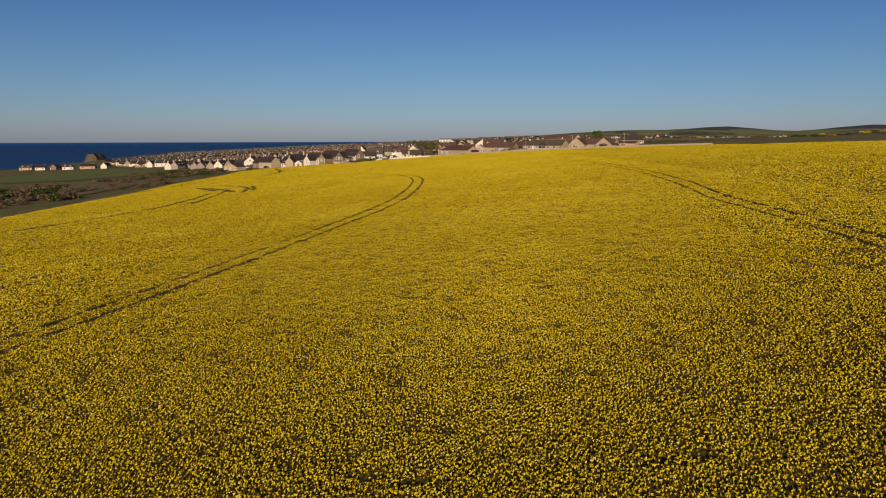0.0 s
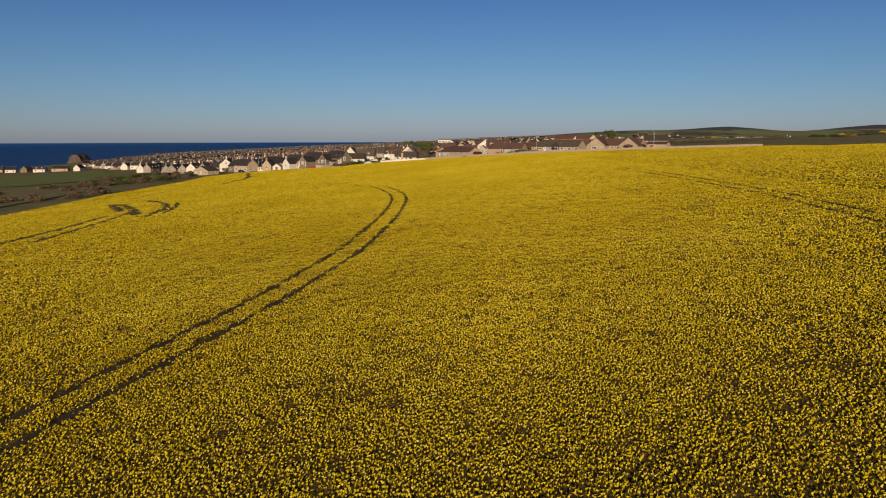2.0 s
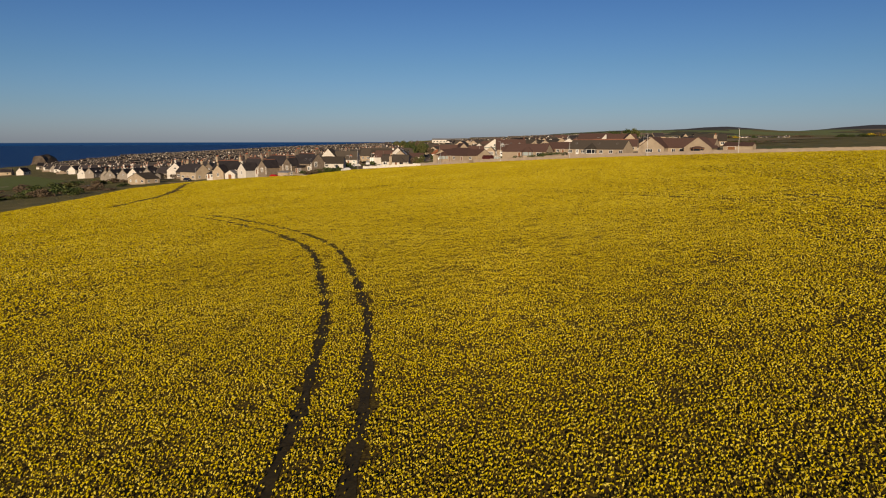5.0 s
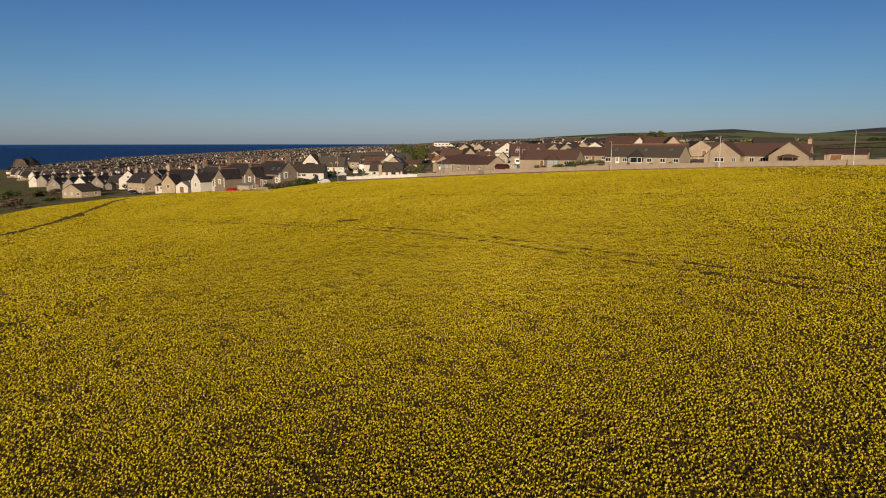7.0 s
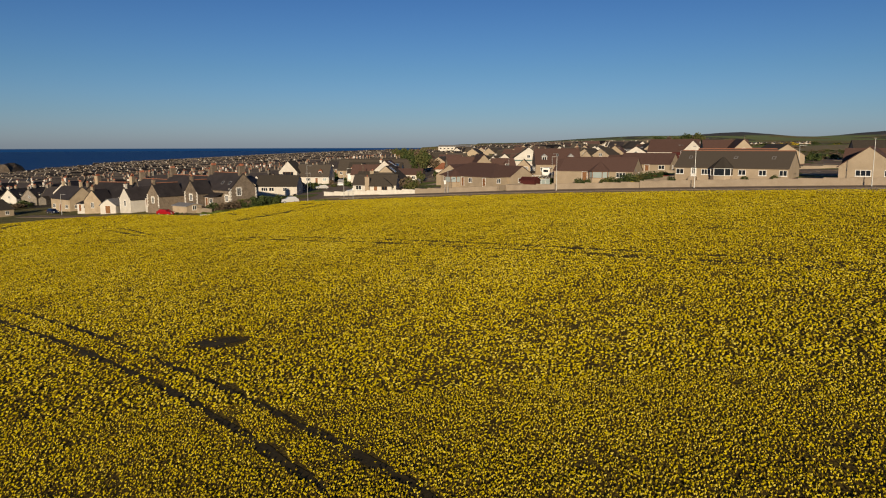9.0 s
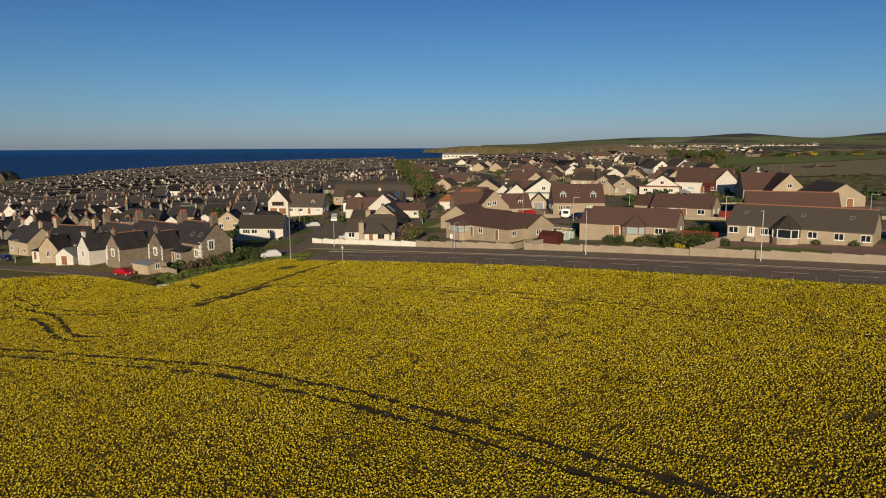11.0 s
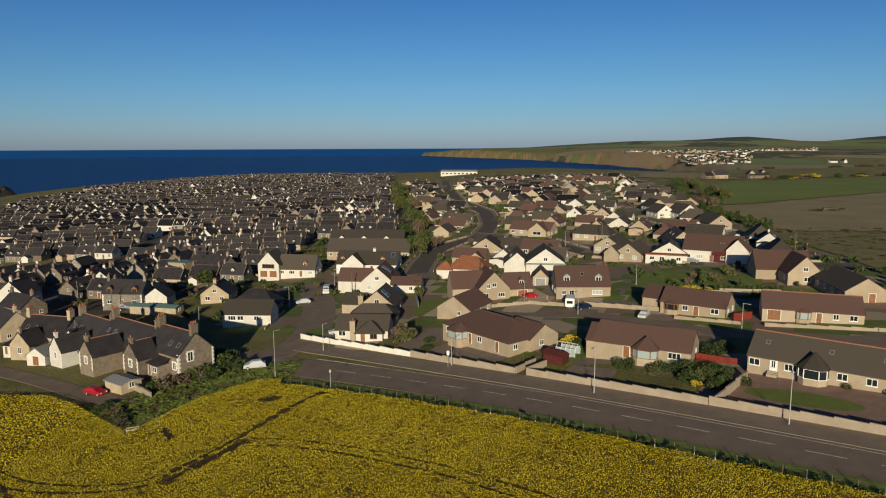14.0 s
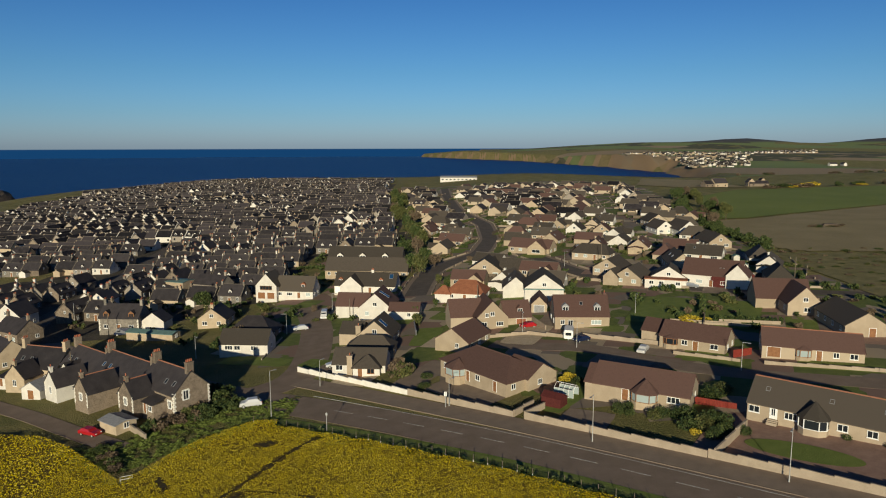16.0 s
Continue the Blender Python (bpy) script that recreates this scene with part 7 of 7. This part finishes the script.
bm = bmesh.new()
prism(bm, [(-6, -1.6), (-2, -2.4), (3, -2.0), (6.5, -0.8), (5, 1.6), (0, 2.3), (-5, 1.4)], -0.8, 1.5, 0.6)
rock = part("outcrop", bm, ROCK)
rock.matrix_world = pose(190, 341, terrain(190, 341) + 0.2, 0, 0, 12)
tagged(rock, "dark grey rock outcrop amid bare tilled soil", "rock")
for material, n in ((LEAF, 9), (TWIG, 7)):
    scrub("rock_scrub", [(190 + rng.uniform(-9, 9), 340 + rng.uniform(-3, 3), rng.uniform(0.5, 1.2), rng.uniform(1.5, 3)) for _ in range(n)], material, "rough grass and scrub round a rock in the tilled field")
cage = thing("metal_frame", -50.6, 103.0, 25, label="small white tubular metal frame at the field's corner", category="frame")
for a in (-0.9, 0.9):
    for d in (-0.5, 0.5):
        bm = bmesh.new()
        box(bm, a - 0.03, a + 0.03, d - 0.03, d + 0.03, -0.1, 1.1)
        part("leg", bm, UPVC, cage)
for z in (0.55, 1.07):
    for d in (-0.5, 0.5):
        bm = bmesh.new()
        box(bm, -0.9, 0.9, d - 0.025, d + 0.025, z, z + 0.05)
        part("rail", bm, UPVC, cage)
    for a in (-0.9, 0.9):
        bm = bmesh.new()
        box(bm, a - 0.024, a + 0.024, -0.47, 0.47, z, z + 0.05)
        part("rail", bm, UPVC, cage)


# ---- street furniture ----
def lamp_post(x, y, h, rz, label="tall grey steel street lamp"):
    p = thing("street_lamp", x, y, rz, label=label, category="street lamp", group="street lamps")

    def pole(bm):
        prism(bm, circle(0.10, 8), -0.5, 1.2, 1.0)
        prism(bm, circle(0.07, 8), 1.2, h, 0.6)

    def arm(bm):
        box(bm, -0.03, 0.03, -1.1, 0, h - 0.1, h - 0.03)

    def head(bm):
        box(bm, -0.12, 0.12, -1.5, -0.9, h - 0.14, h - 0.02)

    hang("pole", cached(("pole", h), pole), STEEL, p)
    a = hang("arm", cached(("arm", h), arm), STEEL, p)
    hang("lantern", cached(("lantern", h), head), LEAD, a)
    return p


for x, y, h, rz in ((-33.4, 127.0, 9.4, 140), (-26.8, 143, 6, 150), (0.9, 125.8, 5.5, 140), (23.9, 105.6, 8, -35), (47.3, 88.8, 8, -35), (70, 71, 8, -35), (93, 53, 8, -35),
                    (31.0, 157, 6, 90), (60, 134.6, 6, 60), (84, 122.5, 6, 60), (-44.6, 190, 6, -90), (-35.5, 214, 6, 90), (-8, 276, 6, 0), (46, 262, 6, 40), (86, 213, 6, 40), (-123, 224, 7, 30),
                    (-112, 160, 6, 90), (-64, 172, 6, 40), (20, 172, 6, 0), (52, 184, 6, 0)):
    lamp_post(x, y, h, rz)


def post(name, x, y, h, r, material, label, category):
    p = thing(name, x, y, label=label, category=category)
    bm = bmesh.new()
    prism(bm, circle(r, 8), -0.4, h, 0.9)
    part("pole", bm, material, p)
    return p


s = post("sign_post", -21.2, 118.3, 3.6, 0.06, STEEL, "grey roadside sign post seen from behind", "sign")
bm = bmesh.new()
box(bm, -0.16, 0.16, -0.03, 0.03, 3.0, 3.45)
part("sign_plate", bm, STEEL, s)
s = post("bus_stop", 0.2, 125.3, 3.2, 0.07, STEEL, "grey bus stop post on the footway", "sign")
bm = bmesh.new()
box(bm, -0.25, 0.25, -0.03, 0.03, 2.3, 3.2)
part("timetable_plate", bm, UPVC, s)
for x, y, h in ((-62, 140, 8), (-88, 157, 8), (-28, 200, 7), (10, 205, 7), (-100, 200, 8), (110, 214, 8), (-12, 300, 8), (60, 262, 8)):
    post("telegraph_pole", x, y, h, 0.13, POSTWOOD, "weathered wooden telegraph pole", "pole")


# ---- vehicles ----
def car(x, y, rz, paint, label, van=False, size=1.0, z=None):
    c = thing("van" if van else "car", x, y, rz, (land(x, y) if z is None else z) + 0.1, label, "van" if van else "car")
    L, W = (5.2, 2.0) if van else (4.3, 1.8)
    side = ([(-2.6, 0.35), (-2.55, 1.0), (-2.2, 1.15), (-1.6, 2.05), (-1.3, 2.3), (2.5, 2.3), (2.6, 0.35)] if van else
            [(-2.15, 0.32), (-2.13, 0.75), (-1.9, 0.92), (-1.0, 1.0), (-0.45, 1.42), (1.25, 1.48), (1.85, 1.02), (2.12, 0.9), (2.15, 0.35)])

    def body(bm):
        n = len(side)
        a = [bm.verts.new((px, -W / 2 * (0.84 if pz > 1.2 else 1), pz)) for px, pz in side]
        b = [bm.verts.new((px, W / 2 * (0.84 if pz > 1.2 else 1), pz)) for px, pz in side]
        bm.faces.new(a)
        bm.faces.new(b[::-1])
        for i in range(n):
            bm.faces.new((a[i], b[i], b[(i + 1) % n], a[(i + 1) % n]))
        bmesh.ops.recalc_face_normals(bm, faces=bm.faces)
        bmesh.ops.bevel(bm, geom=bm.edges[:], offset=0.06, segments=2, affect="EDGES")

    def glass(bm):
        if van:
            q = [(-2.1, 1.2), (-1.6, 1.98), (-0.6, 1.98), (-0.6, 1.2)]
            box(bm, 2.56, 2.63, -0.75, 0.75, 1.25, 2.0)
        else:
            q = [(-0.92, 1.0), (-0.44, 1.36), (1.2, 1.41), (1.66, 1.02)]
        for s in (-1, 1):
            f = [bm.verts.new((px, s * (W / 2 + 0.012) * (0.84 if pz > 1.2 else 0.99), pz)) for px, pz in q]
            g = [bm.verts.new((v.co.x, v.co.y - s * 0.05, v.co.z)) for v in f]
            bm.faces.new(f if s < 0 else f[::-1])
            for i in range(4):
                bm.faces.new((f[i], f[(i + 1) % 4], g[(i + 1) % 4], g[i]))
        for (ax, az), (bx, bz) in (((q[0][0] - 0.04, q[0][1] + 0.02), (q[1][0] - 0.05, q[1][1] + 0.01)),) + (() if van else (((1.66 + 0.2, 1.05), (1.3, 1.44)),)):
            f = [bm.verts.new(p) for p in ((ax, -W * 0.40, az), (ax, W * 0.40, az), (bx, W * 0.37, bz), (bx, -W * 0.37, bz))]
            g = [bm.verts.new((v.co.x + (0.03 if ax < 0 else -0.03), v.co.y, v.co.z - 0.06)) for v in f]
            bm.faces.new(f)
            for i in range(4):
                bm.faces.new((f[i], g[i], g[(i + 1) % 4], f[(i + 1) % 4]))

    def wheel(bm):
        ring = [(0.31 * math.cos(6.283 * i / 14), 0.31 * math.sin(6.283 * i / 14)) for i in range(14)]
        a = [bm.verts.new((u, -0.1, v)) for u, v in ring]
        b = [bm.verts.new((u, 0.1, v)) for u, v in ring]
        bm.faces.new(a)
        bm.faces.new(b[::-1])
        for i in range(14):
            bm.faces.new((a[i], b[i], b[(i + 1) % 14], a[(i + 1) % 14]))

    def rim(bm):
        for s in (-0.112, 0.112):
            bm.faces.new([bm.verts.new((0.19 * math.cos(6.283 * i / 10), s, 0.19 * math.sin(6.283 * i / 10))) for i in range(10)])

    def light(bm):
        box(bm, -0.06, 0.06, -0.17, 0.17, -0.08, 0.08)

    def tail(bm):
        box(bm, -0.06, 0.06, -0.12, 0.12, -0.125, 0.125)

    k = "van" if van else "car"
    hang("body", cached((k + "_body", paint.name), body), paint, c)
    hang("windows", cached((k + "_glass",), glass), GLASS, c)
    for s in (-1, 1):
        hang("headlight", cached(("car_light",), light), UPVC, c).location = (-L / 2 + 0.04, s * W * 0.36, 0.70)
        hang("tail_light", cached(("car_tail",), tail), LAMPRED, c).location = (L / 2 - 0.04, s * W * 0.40, 0.825)
    for px in (-L * 0.31, L * 0.31):
        for s in (-1, 1):
            w = spot(hang("wheel", cached(("wheel",), wheel), BLACK, c), px, s * (W / 2 - 0.1), 0.31)
            hang("rim", cached(("rim",), rim), STEEL, w)
    return c


suv = car(-39.3, 133.8, 18, CARWHITE, "white tall estate car parked at the junction")
suv.matrix_world = suv.matrix_world @ Matrix.Diagonal((1.05, 1.05, 1.18, 1))
car(-67.4, 124.6, 160, CARRED, "red hatchback parked on the lane")
car(44.6, 150.3, 60, CARWHITE, "white saloon parked on a drive")
car(22.0, 177.5, 20, CARRED, "red hatchback parked on gravel")
car(33.0, 161.5, 30, CARBLUE, "dark car parked behind a caravan")
car(-36.8, 206.5, 95, CARWHITE, "white motorhome with a dark windscreen", van=True)
car(-41.4, 193.5, 20, CARWHITE, "white saloon parked in the cul-de-sac")
car(-25.6, 156.0, 15, CARWHITE, "white hatchback parked on a drive")
car(64.5, 226, 150, CARBLUE, "dark blue car outside a bungalow")
car(77.5, 213, 155, CARGREY, "silver car parked at the kerb")
car(92.5, 212.5, 160, CARBLUE, "dark car outside a large white house")
car(110.5, 318, 140, CARWHITE, "white car parked on a street")
car(34.5, 373, 60, CARRED, "red car on a residential street")
car(12, 222, 10, CARBLUE, "dark car under the eaves of a bungalow")
car(-133, 234, 70, CARGREY, "silver car parked in the old town")
car(-141, 276, 85, CARBLUE, "dark car parked in the old town")
car(-97, 203, 10, CARBLUE, "blue van parked behind the stone terrace", van=True)
car(-160, 155, 30, CARGREY, "silver car at the field's edge")
car(-118, 166, 145, CARBLUE, "dark blue car on the lane")
car(68, 100, 150, CARBLUE, "dark car parked before a bungalow")

v = thing("caravan", 30.6, 165.3, 78, label="white touring caravan parked on a paved drive", category="caravan")
bm = bmesh.new()
box(bm, -2.6, 2.6, -1.12, 1.12, 0.45, 2.6)
bmesh.ops.bevel(bm, geom=bm.edges[:], offset=0.18, segments=3, affect="EDGES")
part("body", bm, UPVC, v)
bm = bmesh.new()
box(bm, -2.64, -2.55, -0.7, 0.7, 1.35, 2.05)
part("window", bm, GLASS, v)
for xx in (-1.2, 0.9):
    for y0, y1 in ((-1.15, -1.05), (1.05, 1.15)):
        bm = bmesh.new()
        box(bm, xx - 0.5, xx + 0.5, y0, y1, 1.4, 2.0)
        part("window", bm, GLASS, v)
for s in (-1, 1):
    bm = bmesh.new()
    box(bm, -0.35, 0.35, s * 1.0 - 0.09, s * 1.0 + 0.09, -0.02, 0.6)
    bmesh.ops.bevel(bm, geom=bm.edges[:], offset=0.12, segments=2, affect="EDGES")
    part("wheel", bm, BLACK, v)
bm = bmesh.new()
box(bm, -3.7, -2.6, -0.06, 0.06, 0.4, 0.5)
part("hitch", bm, STEEL, v)

# ---- garden things ----
g = thing("greenhouse", 23.4, 127.0, -35, label="small aluminium-framed greenhouse with clear panes", category="greenhouse")
bm = bmesh.new()
for xx in (-2, -1, 0, 1, 2):
    for yy in (-1.2, 1.2):
        box(bm, xx - 0.03, xx + 0.03, yy - 0.03, yy + 0.03, 0, 1.6)
    for s in (-1, 1):
        q = [bm.verts.new((xx + a, s * b, z)) for a, b, z in ((-0.03, 1.2, 1.6), (0.03, 1.2, 1.6), (0.03, 0.0, 2.4), (-0.03, 0.0, 2.4))]
        w = [bm.verts.new((p.co.x, p.co.y, p.co.z + 0.06)) for p in q]
        bm.faces.new(q)
        bm.faces.new(w[::-1])
for yy, z in ((-1.2, 1.6), (1.2, 1.6), (0, 2.42), (-1.2, 0.05), (1.2, 0.05)):
    box(bm, -2.03, 2.03, yy - 0.035, yy + 0.035, z - 0.035, z + 0.035)
part("frame", bm, UPVC, g)
bm = bmesh.new()
for s in (-1, 1):
    box(bm, -2, 2, s * 1.19 - 0.005, s * 1.19 + 0.005, 0.05, 1.58)
part("glazing", bm, BLIND, g)
b = house("garden_shed", 20.4, 122.6, -38, "dark red garden shed with a maroon roof", category="shed")
block(b, 4.0, 2.6, 1.7, 0.7, wall=MAROON, roof=MAROON, over=0.15)
f = thing("board_fence", 48, 116.8, -30, label="red-stained low board fence", category="fence")
for k in range(28):
    bm = bmesh.new()
    box(bm, -3.5 + 0.25 * k, -3.28 + 0.25 * k, -0.02, 0.02, -0.3, 1.25 + 0.03 * (k % 2))
    part("board", bm, REDWOOD, f)
f = thing("board_fence", 64.0, 143.5, 20, label="red-stained board fence between two bungalows", category="fence")
for k in range(20):
    bm = bmesh.new()
    box(bm, -2.5 + 0.25 * k, -2.28 + 0.25 * k, -0.02, 0.02, -0.4, 1.7)
    part("board", bm, REDWOOD, f)
f = thing("board_fence", -93.5, 153.5, -28, label="grey weathered board fence along the lane", category="fence")
for k in range(40):
    bm = bmesh.new()
    box(bm, -6 + 0.3 * k, -5.73 + 0.3 * k, -0.02, 0.02, -0.6, 1.5)
    part("board", bm, POSTWOOD, f)
garden_wall([(-80, 146.5), (-76, 143), (-72, 139.5)], 0.9, 0.3, BLOCKWALL, "low pale wall along the lane")
garden_wall([(-67, 131.0), (-61, 126.5), (-55.0, 120.5)], 1.1, 0.3, BLOCKWALL, "pale rubble wall between garden and lane")
garden_wall([along(38, 0.2), along(38.6, 9), along(39, 14)], 1.5, 0.2, BLOCKWALL, "rendered wall between two front gardens")
garden_wall([(9, 170.2), (21, 170.8), (30, 165.5)], 0.8, 0.22, BLOCKWALL, "low rendered wall along the access road")
garden_wall([(34, 165), (44, 158.5), (50, 154.5)], 1.0, 0.22, BLOCKWALL, "rendered wall along the access road")
garden_wall([(50.5, 147.5), (62, 139.8)], 0.7, 0.22, BLOCKWALL, "low rendered wall along the access road")
garden_wall([(66, 137.6), (84, 130), (100, 123)], 0.7, 0.22, BLOCKWALL, "low rendered wall along the access road")
garden_wall([(24, 184), (26.2, 174)], 1.3, 0.22, BLOCKWALL, "rendered wall between two drives")
garden_wall([(-45.5, 166), (-45, 186)], 0.5, 0.25, BLOCKWALL, "low kerb wall beside the cul-de-sac")
garden_wall([(-7.5, 178), (-9.5, 200)], 1.5, 0.15, LEAD, "dark close-boarded garden boundary")
garden_wall([(57, 248), (68, 233), (82, 219.5), (100, 210)], 0.8, 0.22, BLOCKWALL, "low pale wall along the estate road")
garden_wall([(44, 236), (60, 225), (76, 211)], 0.9, 0.22, BLOCKWALL, "low pale wall along the estate road")
garden_wall([(-12, 282), (0, 316), (17, 352)], 1.0, 0.22, BLOCKWALL, "pale wall following the curve of the street")

# ---- sea stack and farms ----
def sea_stack():
    """A leaning slab of rock with an arch through it."""
    bm = bmesh.new()
    outer = [(-24, -45), (-20, 0), (-12, 21), (-4, 31), (4, 33), (12, 26), (24, 7), (40, -14), (52, -31), (58, -45)]
    hole = [(40, -45), (31, -24), (21, -6), (14, -12), (16, -30), (22, -45)]
    ring = outer + hole
    a = [bm.verts.new((x + 3 * noise.noise((x * 0.2, z * 0.2, 1)), -16, z)) for x, z in ring]
    b = [bm.verts.new((x + 3 * noise.noise((x * 0.2, z * 0.2, 4)), 20, z * 0.96)) for x, z in ring]
    n = len(ring)
    bm.faces.new(a)
    bm.faces.new(b[::-1])
    for i in range(n):
        bm.faces.new((a[i], b[i], b[(i + 1) % n], a[(i + 1) % n]))
    bmesh.ops.triangulate(bm, faces=bm.faces[:])
    bmesh.ops.subdivide_edges(bm, edges=bm.edges[:], cuts=2, use_grid_fill=True)
    for v in bm.verts:
        v.co += Vector((noise.noise(v.co * 0.12), noise.noise(v.co * 0.12 + Vector((9, 0, 0))), noise.noise(v.co * 0.12 + Vector((0, 9, 0))))) * 2.5
    me = bpy.data.meshes.new("sea_rock")
    bm.to_mesh(me)
    bm.free()
    ob = hang("sea_rock", me, ROCK)
    ob.matrix_world = pose(-648, 1000, SEA + 1.0, 0, 0, 0)
    return tagged(ob, "dark leaning sea rock with a natural arch", "rock")


sea_stack()
many_houses("coast_houses", [(-505, 545, 12, 14, 8, 3.2, 3, "tan"), (-474, 522, 8, 11, 7, 3.2, 3, "white"), (-448, 508, 80, 11, 7, 3.2, 3, "stone"), (-425, 492, 5, 12, 7, 3.2, 3, "white"), (-400, 486, 10, 16, 7, 3.0, 2.6, "tan"), (-372, 470, 85, 10, 7, 3.2, 3, "white")], terrain, "scattered pale houses above the cliffs")
many_houses("farmstead", [(264, 672, 20, 15, 9, 4.2, 4.2, "tan"), (252, 668, 20, 10, 7, 3.4, 3, "stone"), (311, 692, 5, 20, 6, 3, 2.4, "stone"), (318, 700, 90, 8, 6.5, 4.4, 3.4, "tan"), (304, 694, 90, 8, 6.5, 4.4, 3.4, "tan"),
                          (1240, 2240, 10, 26, 11, 6, 5, "white"), (1275, 2240, 90, 22, 10, 6, 5, "white")], terrain, "farmhouses among the fields inland")
long = house("school", 18, 885, -4, "long white low building at the town's end", z=land(18, 885))
block(long, 46, 12, 4.5, 2.0, wall=WHITE, roof=LEAD)
for k in range(9):
    window(long, -20 + 5 * k, -6, 1.2, 2.6, 1.8)
